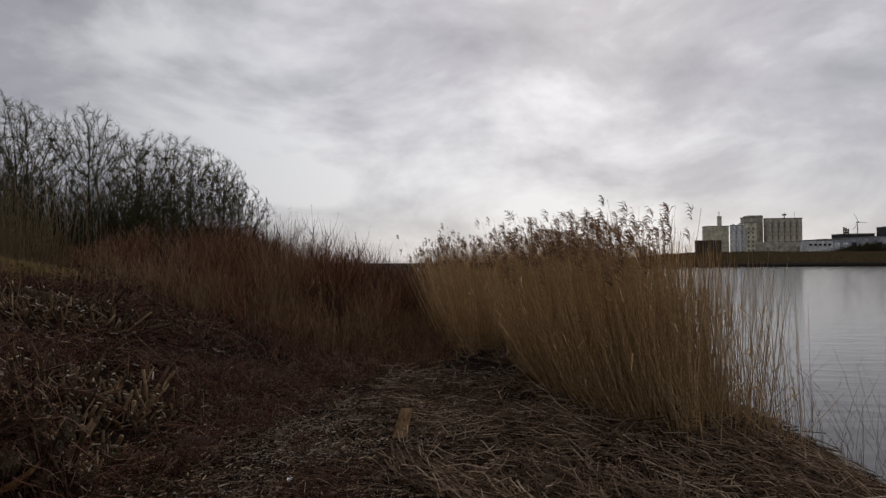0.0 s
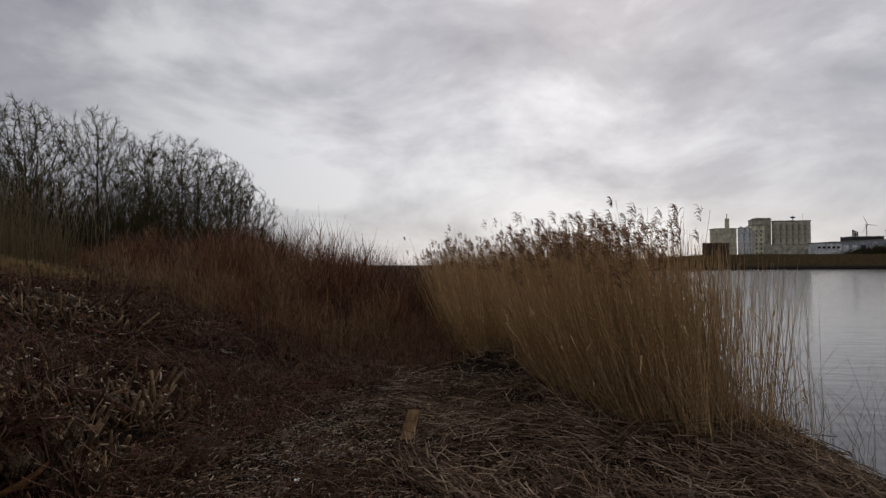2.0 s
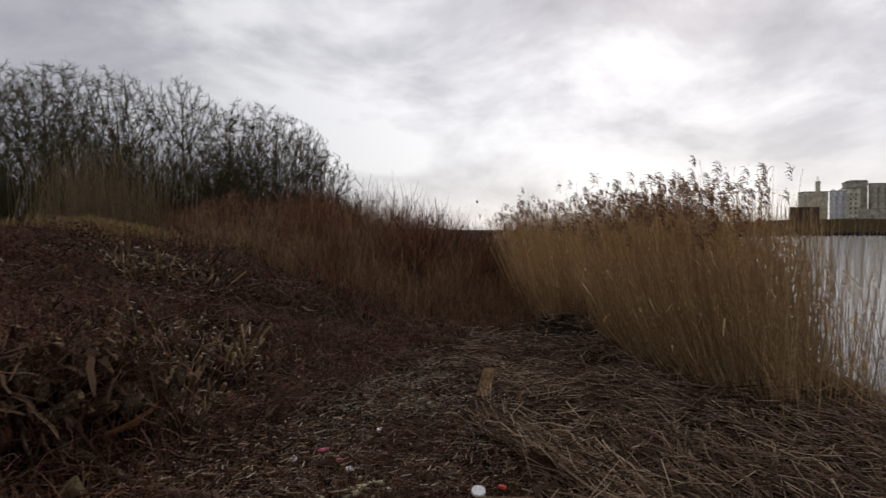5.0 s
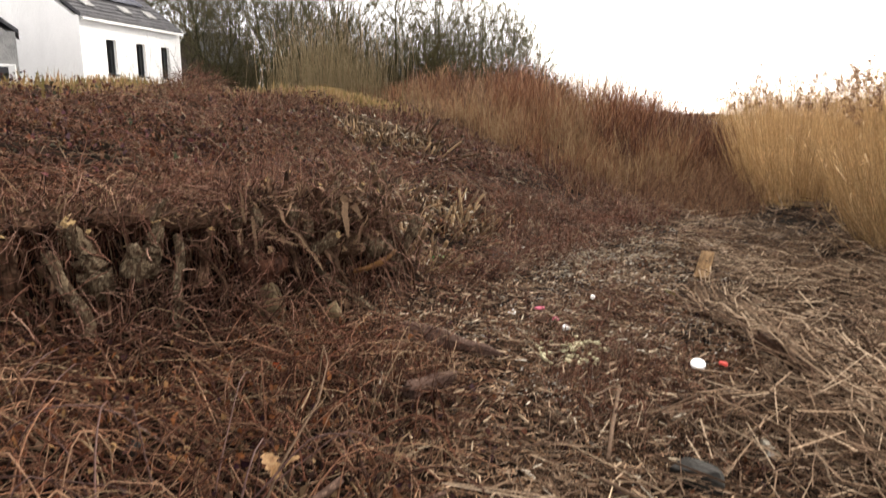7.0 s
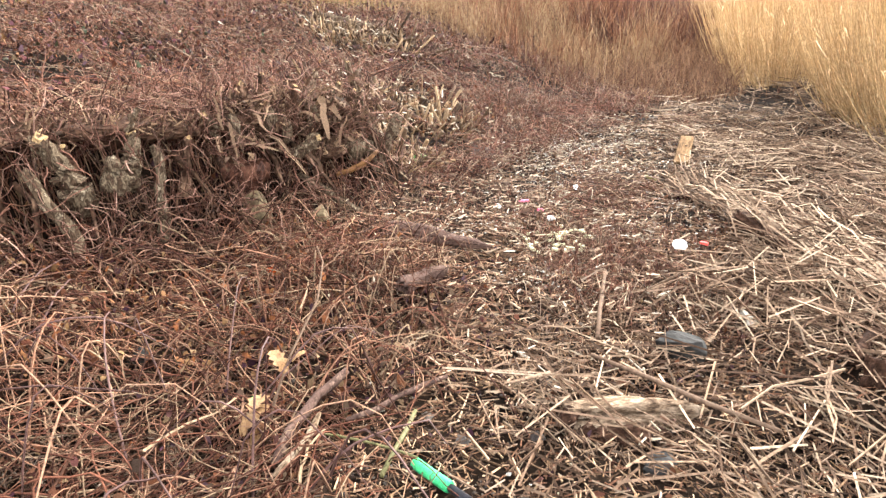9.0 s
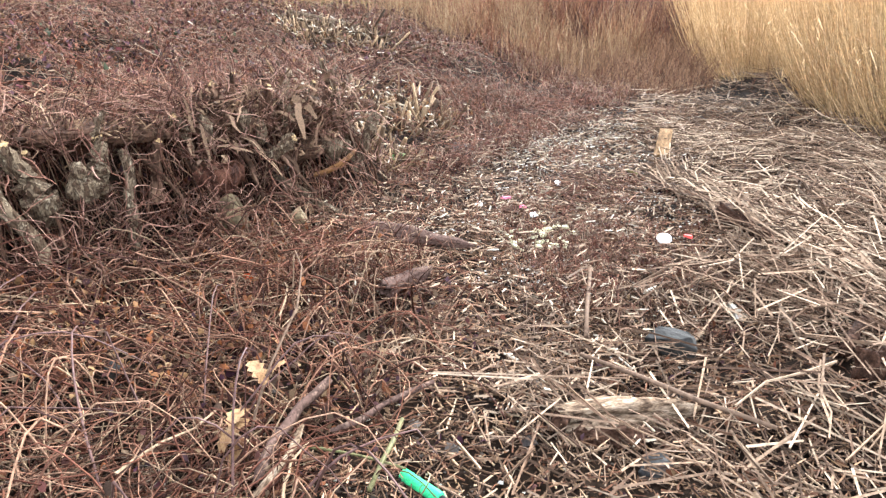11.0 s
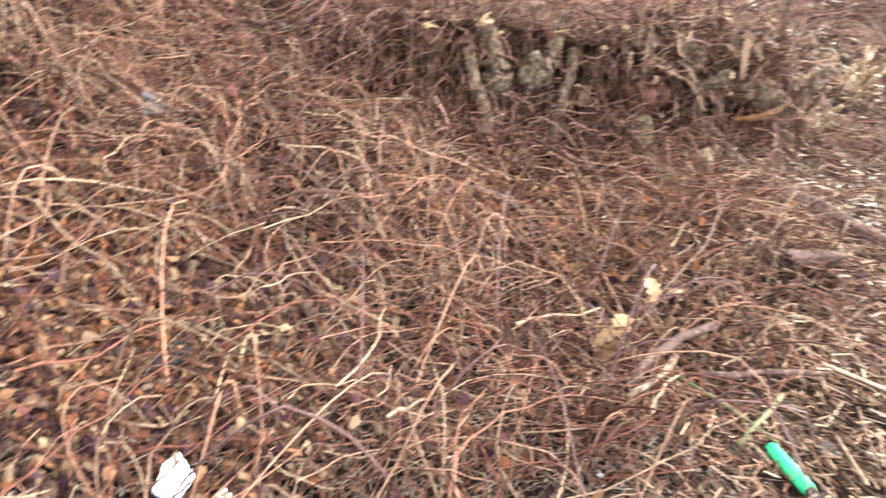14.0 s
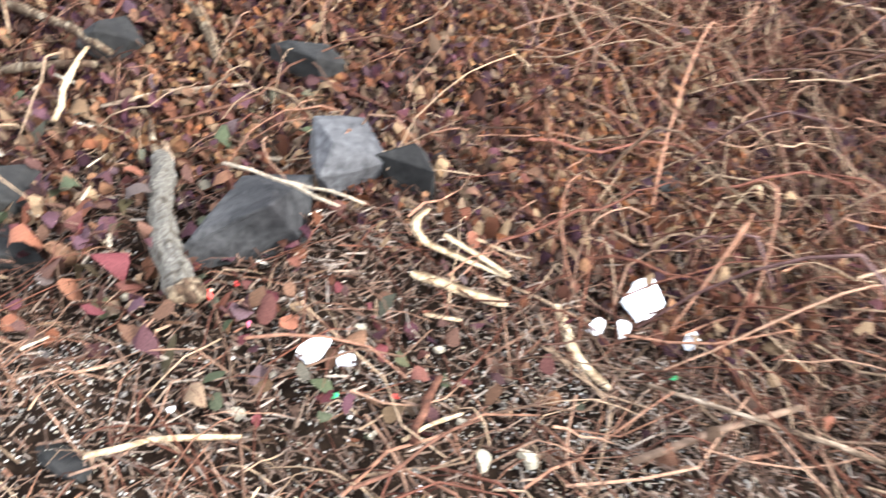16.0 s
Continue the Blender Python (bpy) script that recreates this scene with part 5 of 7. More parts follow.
# stems that grow over the stumps and hang down their face
x, y = scatter(350, -3.3, -1.9, 1.9, 4.6, lambda x, y: step((x + 2.75) * -0.965 + (y - 2.0) * 0.261, 0.02, 0.1) * (1 - step((x + 2.75) * -0.965 + (y - 2.0) * 0.261, 0.2, 0.6)))
n = len(x)
arcs(hp, x, y, rng.uniform(0.15, 0.5, n), rng.uniform(0.04, 0.26, n), rng.uniform(0.0015, 0.004, n), 7, 1.0)
# loose stems on the open shore
x, y = scatter(2800, -1.9, 0.6, -1.6, 1.8, lambda x, y: (0.4 + 0.6 * vnoise(x * 2, y * 2)) * (1 - 0.5 * step(x, -1.2, -0.8) * step(y, 0.3, 0.7)))
n = len(x)
arcs(hp, x, y, rng.uniform(0.08, 0.3, n), rng.uniform(0.01, 0.07, n), rng.uniform(0.0009, 0.0026, n), 5, 0.5, 0.015)
# thicker straight stems lying over the debris
x, y = scatter(170, -1.5, -0.55, -0.2, 1.1, lambda x, y: 0.3 + 0.7 * vnoise(x * 3, y * 3))
n = len(x)
tangle(hp, x, y, rng.uniform(0.12, 0.45, n), rng.uniform(0.03, 0.1, n), rng.uniform(0.002, 0.0042, n), 5, 0.02)
main_tangle, hp = hp, Heap()
# stout purple-brown canes that stand up out of the tangle
x, y = scatter(30, -2.4, -0.85, -0.3, 2.0, vine_zone)
for i in range(len(x)):
    one = Heap()
    arcs(one, x[i:i + 1], y[i:i + 1], rng.uniform(0.3, 0.85, 1), rng.uniform(0.12, 0.4, 1), rng.uniform(0.003, 0.006, 1), 9, 0.5)
    tagged(new("bramble_cane", one.mesh("bramble_cane", "cane")), "stout purple-brown bare bramble cane arching over the tangle", "bramble cane", "bramble canes")
hp = Heap()
# snarled growth on the stumps, before the hollow and at their foot: along and into the bank, height, number
def snarl(hp, a0, a1, i0, i1, z0, z1, n, l0=0.08, l1=0.3):
    al, inn, z = rng.uniform(a0, a1, n), rng.uniform(i0, i1, n), rng.uniform(z0, z1, n)
    w = rng.normal(0, 1, (n, 3)) * [1, 1, 0.9]
    w /= np.linalg.norm(w, axis=1, keepdims=True)
    turn = np.cumsum(rng.normal(0, 0.28, (n, 7, 3)), 1)
    run = w[:, None] + turn
    run /= np.linalg.norm(run, axis=2, keepdims=True)
    P = np.stack([-2.75 + 0.261 * al - 0.965 * inn, 2.0 + 0.965 * al + 0.261 * inn, z], -1)[:, None] + np.cumsum(run, 1) * (rng.uniform(l0, l1, n) / 7)[:, None, None]
    P[:, :, 2] = np.maximum(P[:, :, 2], land(P[:, :, 0], P[:, :, 1]) + 0.008)
    hp.tubes(P, np.where(rng.random(n) < 0.2, rng.uniform(0.003, 0.005, n), rng.uniform(0.0014, 0.0032, n))[:, None] * np.linspace(1, 0.5, 7), 3)


snarl(hp, 1.05, 2.35, -0.12, 0.25, 0.55, 1.0, 520)
snarl(hp, 1.1, 2.5, -0.32, -0.05, 0.12, 0.45, 190)
snarl(hp, -0.6, 1.3, 0.0, 0.25, 0.78, 0.96, 560)
snarl(hp, -0.4, 1.15, -0.15, 0.05, 0.35, 0.85, 170)
snarl(hp, -0.4, 1.2, -0.35, -0.05, 0.15, 0.5, 560)
snarl(hp, -0.5, 2.5, 0.15, 0.6, 0.7, 1.0, 500)
snarl(hp, 0.9, 2.4, -0.3, 0.0, 0.3, 0.85, 150, 0.12, 0.4)
snarl(hp, -0.5, 1.1, -0.25, 0.0, 0.2, 0.75, 90, 0.12, 0.4)
growth = hp
hp = main_tangle
# a stray patch on the shore
n = 420
x, y = rng.normal(-0.72, 0.22, n), rng.normal(4.95, 0.3, n)
tangle(hp, x, y, rng.uniform(0.08, 0.35, n), rng.uniform(0.03, 0.16, n), rng.uniform(0.0015, 0.003, n))
stuff("stump_growth", growth.mesh("stump_growth", "snarl"), "snarled red-brown stems over the old stumps", "brambles")
stuff("vine_tangle", hp.mesh("vine_tangle", "vine"), "tangle of thin red-brown bare bramble stems", "brambles")

def off_stubs(x, y):
    """Thins the growth where the shrubs were cut."""
    keep = 1.0
    for cx, cy, r in ((-3.2, 6.1, 0.95), (-2.8, 4.85, 0.75), (-5.0, 8.3, 1.0)):
        keep = keep * (1 - 0.95 * np.exp(-(((x - cx) ** 2 + (y - cy) ** 2) / r**2) ** 2))
    return keep


hp = Heap()
x, y = scatter(13500, -10, -1.2, 0.5, 14, lambda x, y: ((y > 3.8) | (x < -4.1)) * off_stubs(x, y) * vine_zone(x, y) * (toe(y) - x < 5.3) * (y < front_of_thicket(x) + 1.5) * (0.14 + 0.86 * step(vnoise(x * 1.6, y * 1.6), 0.25, 0.7)) * (1 - 0.9 * np.exp(-((x + 7.5) ** 2 / 1.4 + (y - 10.2) ** 2 / 0.5))))
n = len(x)
arcs(hp, x, y, rng.uniform(0.2, 0.6, n), rng.uniform(0.04, 0.3, n) * (0.3 + vnoise(x * 1.2, y * 1.2)), rng.uniform(0.0018, 0.004, n), 4, 1.2)
x, y = scatter(7500, -10, -1.2, 0.5, 14, lambda x, y: ((y > 3.8) | (x < -4.1)) * off_stubs(x, y) * vine_zone(x, y) * (toe(y) - x < 5.3) * (y < front_of_thicket(x) + 1.5) * (0.14 + 0.86 * step(vnoise(x * 1.6, y * 1.6), 0.25, 0.7)) * (1 - 0.9 * np.exp(-((x + 7.5) ** 2 / 1.4 + (y - 10.2) ** 2 / 0.5))))
n = len(x)
tangle(hp, x, y, rng.uniform(0.15, 0.6, n), rng.uniform(0.05, 0.3, n), rng.uniform(0.0018, 0.0042, n), 4)
# a mound of brambles on the crest
n = 700
x, y = rng.normal(-8.4, 0.55, n), rng.normal(7.7, 0.4, n)
tangle(hp, x, y, rng.uniform(0.2, 0.6, n), 0.5 * np.exp(-((x + 8.4) ** 2 + (y - 7.7) ** 2) / 0.5) + 0.1, rng.uniform(0.0025, 0.005, n), 5)
stuff("bank_brambles", hp.mesh("bank_brambles", "bank_vine"), "low red-brown brambles covering the bank slope", "brambles")


# low red-brown growth in patches on the open strip
hp = Heap()
x, y = scatter(3600, -2.6, 0.3, 3.2, 10.5, lambda x, y: step(x, toe(y) - 0.5, toe(y) + 0.3) * (1 - step(x, reed_left(np.maximum(y, 9)) - 0.9, reed_left(np.maximum(y, 9)) - 0.2) * (y > 9)) * step(vnoise(x * 1.7 + 9, y * 1.7), 0.42, 0.7) * np.interp(x, [-2.0, -1.1, -0.6, 0.1], [0.15, 0.35, 1.0, 0.15]))
n = len(x)
arcs(hp, x, y, rng.uniform(0.04, 0.2, n), rng.uniform(0.01, 0.09, n), rng.uniform(0.0012, 0.0028, n), 4, 1.0)
stuff("low_growth", hp.mesh("low_growth", "bank_vine"), "low red-brown dead growth in patches on the strip", "brambles")


def leaves(hp, x, y, size, lift, ratio=0.7):
    n = len(x)
    a, tip = rng.uniform(0, 2 * np.pi, n), rng.normal(0, 0.55, n)
    t = np.array([-0.5, -0.3, 0.0, 0.28, 0.5])
    way = np.stack([np.cos(a) * np.cos(tip), np.sin(a) * np.cos(tip), np.sin(tip)], -1)
    flat = np.stack([-np.sin(a), np.cos(a), rng.normal(0, 0.7, n)], -1)
    mid = np.stack([x, y, land(x, y) + lift], -1)
    P = mid[:, None] + way[:, None] * (size[:, None] * t)[:, :, None]
    P[:, :, 2] += (size * rng.normal(0.15, 0.3, n))[:, None] * np.array([0, 0.8, 1, 0.8, 0])
    P += rng.normal(0, 0.05, P.shape) * size[:, None, None]
    hp.blades(P, size[:, None] * (ratio * rng.uniform(0.55, 1.1, n))[:, None] * np.array([0.12, 0.8, 1.0, 0.75, 0.05]) * rng.uniform(0.8, 1.15, (n, 5)), flat)


hp = Heap()
x, y = scatter(19000, -3.6, -0.8, -2.0, 1.4, lambda x, y: (0.03 + 0.97 * step(-x + 0.4 * (vnoise(x * 3, y * 3) - 0.5), 1.1, 1.5)) * (1 - 0.75 * step(y, 0.1, 1.2)) * (1 - 0.7 * step(-y, 0.45, 0.9)) * (0.3 + 0.7 * vnoise(x * 2, y * 2 + 4)))
n = len(x)
leaves(hp, x, y, rng.uniform(0.012, 0.044, n), rng.uniform(0.005, 0.05, n), 0.8)
x, y = scatter(6500, -3.0, -1.05, -1.6, 1.0, lambda x, y: step(-x + 0.4 * (vnoise(x * 3, y * 3) - 0.5), 1.15, 1.5) * (0.35 + 0.65 * vnoise(x * 2.6 + 1, y * 2.6)))
leaves(hp, x, y, rng.uniform(0.03, 0.065, len(x)), rng.uniform(0.002, 0.025, len(x)), 0.65)
x, y = scatter(3500, -3.4, -0.7, 0.6, 3.4, lambda x, y: vine_zone(x, y) * (0.15 + 0.85 * vnoise(x * 2.2, y * 2.2)))
leaves(hp, x, y, rng.uniform(0.014, 0.045, len(x)), rng.uniform(0.0, 0.1, len(x)))
x, y = scatter(9000, -9, -0.8, 1, 12, lambda x, y: (vine_zone(x, y) * np.where(y < 4, 1, 0.6) + 0.03) * (toe(y) - x < 5.6))
n = len(x)
leaves(hp, x, y, rng.uniform(0.01, 0.036, n), rng.uniform(0.0, 0.14, n))
x, y = scatter(3500, -2.6, 0.4, 2.0, 9, lambda x, y: step(x, toe(y) - 0.4, toe(y) + 0.2) * (0.15 + 0.85 * vnoise(x * 2.2, y * 2.2)))
leaves(hp, x, y, rng.uniform(0.01, 0.035, len(x)), rng.uniform(0.005, 0.04, len(x)))
stuff("leaf_litter", hp.mesh("leaf_litter", "leaf"), "scattered dead orange and brown leaves", "dead leaves")
hp = Heap()
x, y = scatter(1100, -3.0, -1.3, 1.5, 3.4, lambda x, y: vine_zone(x, y) * step(vnoise(x * 2.4 + 3, y * 2.4), 0.35, 0.7))
leaves(hp, x, y, rng.uniform(0.012, 0.042, len(x)), rng.uniform(0.02, 0.16, len(x)), 0.6)
x, y = scatter(2300, -2.7, -1.45, -0.9, 0.9, lambda x, y: 0.1 + 0.9 * step(vnoise(x * 2.2, y * 2.2 + 7), 0.3, 0.65))
leaves(hp, x, y, rng.uniform(0.012, 0.036, len(x)), rng.uniform(0.02, 0.07, len(x)), 0.7)
x, y = scatter(1800, -9, -2.2, 3.5, 10, lambda x, y: step(toe(y) - x, 0.0, 0.6) * (toe(y) - x < 5.4) * step(vnoise(x * 1.1 + 4, y * 1.1), 0.4, 0.7))
leaves(hp, x, y, rng.uniform(0.015, 0.04, len(x)), rng.uniform(0.04, 0.22, len(x)), 0.7)
stuff("rust_leaves", hp.mesh("rust_leaves", "rust_leaf"), "curled rust-orange dead leaves caught in the brambles", "dead leaves")

hp = Heap()
x, y = scatter(560, -3.0, -0.5, -2.0, 1.4, lambda x, y: (0.08 + step(-y, -0.4, 0.3) * step(x, -2.2, -1.6)) * step(-x, 0.7, 1.0))
n = len(x)
leaves(hp, x, y, rng.uniform(0.02, 0.05, n), rng.uniform(0.015, 0.07, n), 0.9)
# larger leaves of a low plant by the stones
x = np.concatenate([rng.normal(-1.0, 0.07, 22), rng.normal(-1.2, 0.16, 26), rng.uniform(-1.75, -1.05, 90)])
y = np.concatenate([rng.normal(-0.4, 0.14, 22), rng.normal(-0.72, 0.14, 26), rng.uniform(-1.15, -0.45, 90)])
leaves(hp, x, y, rng.uniform(0.04, 0.062, len(x)), rng.uniform(0.03, 0.07, len(x)), 0.95)
x, y = scatter(9500, -10, -2.5, 1.0, 11, lambda x, y: off_stubs(x, y) * step(toe(y) - x, 0.8, 2.4) * (toe(y) - x < 5.6) * (0.15 + vnoise(x * 0.9, y * 0.9)))
n = len(x)
leaves(hp, x, y, rng.uniform(0.02, 0.05, n), rng.uniform(0.05, 0.24, n), 0.85)
stuff("bramble_leaves", hp.mesh("bramble_leaves", "bramble_leaf"), "purple and dull green bramble leaves", "bramble leaves")

OCT_V = np.array([[1, 0, 0], [0, 1, 0], [-1, 0, 0], [0, -1, 0], [0, 0, 1], [0, 0, -1]], float)
OCT_T = np.array([[0, 1, 4], [1, 2, 4], [2, 3, 4], [3, 0, 4], [1, 0, 5], [2, 1, 5], [3, 2, 5], [0, 3, 5]])


def crumbs(hp, x, y, size, flat=0.5, lift=0.0):
    n = len(x)
    V = OCT_V[None] * size[:, None, None] * rng.uniform(0.5, 1.2, (n, 6, 1)) * np.array([1, 1, flat])
    a = rng.uniform(0, 2 * np.pi, n)
    c, s = np.cos(a)[:, None], np.sin(a)[:, None]
    V = np.stack([V[:, :, 0] * c - V[:, :, 1] * s, V[:, :, 0] * s + V[:, :, 1] * c, V[:, :, 2]], -1)
    V += np.stack([x, y, land(x, y) + size * flat * 0.5 + lift], -1)[:, None]
    hp.add(V, None, OCT_T[None] + np.arange(n)[:, None, None] * 6)


def bare_strip(x, y):
    return step(x, np.interp(y, [-1, 0.6, 2, 4, 7], [-1.7, -1.3, -1.1, -1.6, -2.2]), np.interp(y, [-1, 0.6, 2, 4, 7], [-1.2, -0.9, -0.8, -1.2, -1.6])) * (1 - step(x, np.interp(y, [-1, 3, 7], [0.4, -0.2, -0.6]), np.interp(y, [-1, 3, 7], [0.9, 0.4, 0.1])))


hp = Heap()
x, y = scatter(2300, -2.4, 0.9, 3.3, 7.5, lambda x, y: bare_strip(x, y) * (0.15 + 0.85 * step(vnoise(x * 2.6 + 3, y * 2.6), 0.3, 0.7)))
crumbs(hp, x, y, rng.uniform(0.004, 0.011, len(x)), 0.5, 0.03)
x, y = scatter(900, -2.4, 0.9, -1.5, 7, bare_strip)
crumbs(hp, x, y, rng.uniform(0.002, 0.007, len(x)), 0.5, 0.006)
x, y = scatter(1900, -1.6, 0.1, -1.2, 1.2, lambda x, y: bare_strip(x, y) * vnoise(x * 4, y * 4))
crumbs(hp, x, y, rng.uniform(0.001, 0.004, len(x)), 0.5, 0.008)
x, y = scatter(330, -2.4, 0.9, -1.5, 7, bare_strip)
crumbs(hp, x, y, rng.uniform(0.005, 0.014, len(x)), 0.45, 0.008)
x, y = scatter(3600, -1.4, -0.4, -0.9, 0.7, lambda x, y: step(x, -1.2, -0.95) * (0.1 + 0.9 * step(vnoise(x * 5, y * 5), 0.3, 0.7)))
crumbs(hp, x, y, rng.uniform(0.001, 0.0042, len(x)), 0.5, 0.016)
stuff("shell_bits", hp.mesh("shell_bits", "shell", False), "white shell fragments and plastic crumbs on the shore", "shell bits")
hp = Heap()
x, y = scatter(9000, -1.8, 0.4, -1.3, 2.0, lambda x, y: bare_strip(x, y) + 0.05)
crumbs(hp, x, y, rng.uniform(0.0015, 0.007, len(x)), 0.6, 0.002)
x, y = scatter(3000, -2.6, 1.2, -1.5, 8, lambda x, y: bare_strip(x, y) + 0.06)
crumbs(hp, x, y, rng.uniform(0.003, 0.013, len(x)), 0.6, 0.0)
x, y = scatter(120, -3.2, 1.2, -1.6, 8, lambda x, y: bare_strip(x, y) + 0.2)
crumbs(hp, x, y, rng.uniform(0.015, 0.04, len(x)), 0.6, 0.0)
stuff("gravel", hp.mesh("gravel", "gravel", False), "small dark pebbles among the litter", "gravel")


# ---- stumps, wood, stones and washed-up things ----
def rod(bm, pts, radii, sides=8, rough=0.0, seed=0, ridges=0.0):
    """A bent closed rod in a bmesh, with furrows along it where ridges are given."""
    hp = Heap()
    hp.tubes(np.array([pts], float), np.array([radii], float), sides)
    V, Q = np.concatenate(hp.v), np.concatenate(hp.q)
    if ridges:
        r = np.random.default_rng(seed + 77)
        along = r.normal(0, 1, sides)[None] + 0.5 * r.normal(0, 1, (len(pts), sides))
        mid = np.repeat(np.array(pts, float), sides, 0)
        V = mid + (V - mid) * (1 + ridges * along.reshape(-1, 1))
    if rough:
        V = V + np.random.default_rng(seed).normal(0, rough, V.shape)
    vs = [bm.verts.new(v) for v in V]
    for q in Q:
        bm.faces.new([vs[i] for i in q])
    bm.faces.new(vs[:sides][::-1])
    bm.faces.new(vs[-sides:])
    return bm


def lump(size, seed, facets=0.25, subdiv=3, flat_cuts=6):
    """A rough rounded mass."""
    bm = bmesh.new()
    bmesh.ops.create_icosphere(bm, subdivisions=subdiv, radius=1.0)
    r = np.random.default_rng(seed)
    for _ in range(flat_cuts):
        d = Vector(r.normal(0, 1, 3)).normalized()
        lim = r.uniform(1 - facets * 1.6, 1 - facets * 0.5)
        for v in bm.verts:
            s = v.co.dot(d)
            if s > lim:
                v.co -= d * (s - lim) * 0.96
    for v in bm.verts:
        v.co = Vector((v.co.x * size[0] / 2, v.co.y * size[1] / 2, v.co.z * size[2] / 2))
    return bm


def rock(size, seed, blocky=False):
    """An angular broken stone with slightly worn edges: a split block, or a rounder many-sided lump."""
    r = np.random.default_rng(seed)
    bm = bmesh.new()
    if blocky:
        corners = [np.array([i, j, k]) * r.uniform(0.5, 1.0, 3) for i in (-1, 1) for j in (-1, 1) for k in (-1, 1)] + [r.normal(0, 0.75, 3) for _ in range(4)]
        corners.pop(int(r.integers(0, 8)))
    else:
        corners = r.normal(0, 1, (16, 3))
        corners /= np.linalg.norm(corners, axis=1, keepdims=True)
        corners = np.sign(corners) * np.abs(corners) ** 0.75 * r.uniform(0.85, 1.1, (16, 1))
    for d in corners:
        bm.verts.new(np.array(d) * np.array(size) / 2)
    made = bmesh.ops.convex_hull(bm, input=bm.verts)
    bmesh.ops.delete(bm, geom=list({g for g in made["geom_interior"] + made["geom_unused"] if isinstance(g, bmesh.types.BMVert)}), context="VERTS")
    span = [max(v.co[i] for v in bm.verts) - min(v.co[i] for v in bm.verts) for i in range(3)]
    for v in bm.verts:
        v.co = Vector([v.co[i] * size[i] / span[i] for i in range(3)])
    bmesh.ops.dissolve_limit(bm, angle_limit=radians(9), verts=bm.verts, edges=bm.edges)
    bmesh.ops.bevel(bm, geom=list(bm.edges), offset=min(size) * 0.025, segments=2, affect="EDGES", profile=0.6)
    bmesh.ops.triangulate(bm, faces=bm.faces)
    bmesh.ops.subdivide_edges(bm, edges=bm.edges, cuts=1, use_grid_fill=True)
    for v in bm.verts:
        v.co += v.co.normalized() * min(size) * (0.022 * noise.noise(v.co * 14 + Vector((seed, 0, 0))) + 0.02 * noise.noise(v.co * 45))
    return bm


def single(name, bm, mat, label, category, x, y, z=None, rx=0, ry=0, rz=0, group="", smooth=False, sink=0.0):
    me = bpy.data.meshes.new(name)
    for f in bm.faces:
        f.smooth = smooth
    bm.to_mesh(me)
    bm.free()
    me.materials.append(M[mat])
    ob = tagged(new(name, me), label, category, group)
    ob.matrix_world = pose(x, y, float(land(x, y)) - sink if z is None else z, rx, ry, rz)
    return ob


def stone(x, y, size, seed, mat, label, rz=0, rx=0, up=0.3):
    return single("stone", rock(size, seed, mat == "grey_stone"), mat, label, "stone", x, y, float(land(x, y)) + size[2] * up, rx + 17 * math.sin(seed * 1.7), 15 * math.sin(seed * 2.9), rz, "stones on the bank")


stone(-1.5, -0.27, (0.23, 0.22, 0.2), 33, "grey_stone", "large angular pale grey stone among dead leaves", 20)
stone(-1.31, -0.42, (0.26, 0.3, 0.17), 4, "slate", "cracked dark grey stone with a worn top", 15)
stone(-1.45, -0.11, (0.12, 0.15, 0.2), 5, "basalt", "dark wedge-shaped stone leaning on a grey one", 10, 12)
stone(-1.86, -0.46, (0.2, 0.2, 0.16), 6, "basalt", "dark rounded stone half hidden by leaves", 40)
stone(-1.88, -0.15, (0.1, 0.08, 0.07), 7, "basalt", "small grey pebble in the leaf litter", 0)
stone(-1.86, -1.02, (0.16, 0.17, 0.12), 8, "basalt", "black stone under bare stems", 30)
stone(-1.29, -1.03, (0.18, 0.18, 0.12), 9, "basalt", "grey stone with a flat face", 80)
stone(-1.17, -0.95, (0.14, 0.2, 0.08), 10, "basalt", "flat dark stone beside another", 15)
stone(-1.62, 0.53, (0.12, 0.12, 0.1), 11, "basalt", "dull grey stone under the brambles", 0)
stone(-2.7, -0.05, (0.3, 0.22, 0.16), 12, "basalt", "broad grey stone on the slope", 60)
stone(-2.9, 0.75, (0.2, 0.18, 0.12), 22, "grey_stone", "grey stone among the stems on the slope", 10)
stone(0.02, 3.06, (0.2, 0.18, 0.17), 14, "basalt", "dark wet stone half buried in reed litter", 15, 0, 0.12)
stone(0.05, 2.3, (0.12, 0.1, 0.08), 10, "slate", "small grey stone half buried beside the driftwood", 35, 0, 0.05)
stone(0.255, 3.46, (0.11, 0.07, 0.07), 15, "pale_stone", "small pale stone stained yellow", 120)
stone(-2.07, 5.83, (0.26, 0.2, 0.07), 16, "grey_stone", "flat grey stone on the shore", 10)
single("stone", lump((0.2, 0.17, 0.4), 17, 0.2, 3, 6), "brown_stone", "upright rounded brown stone under the stump", "stone", -2.36, 3.2, 0.2, 8, 0, 30, "stones on the bank", True)
stone(-2.1, 3.42, (0.16, 0.15, 0.22), 18, "brown_stone", "smaller brown stone under the stump", 0, 8)
stone(-1.85, 1.95, (0.12, 0.09, 0.07), 19, "basalt", "small dark stone beneath the brambles", 0)
stone(-3.6, 2.2, (0.26, 0.2, 0.12), 20, "grey_stone", "grey slab lying on the slope", 25)
stone(-0.69, -0.55, (0.13, 0.05, 0.03), 21, "basalt", "thin dark slate on the shingle", 60)


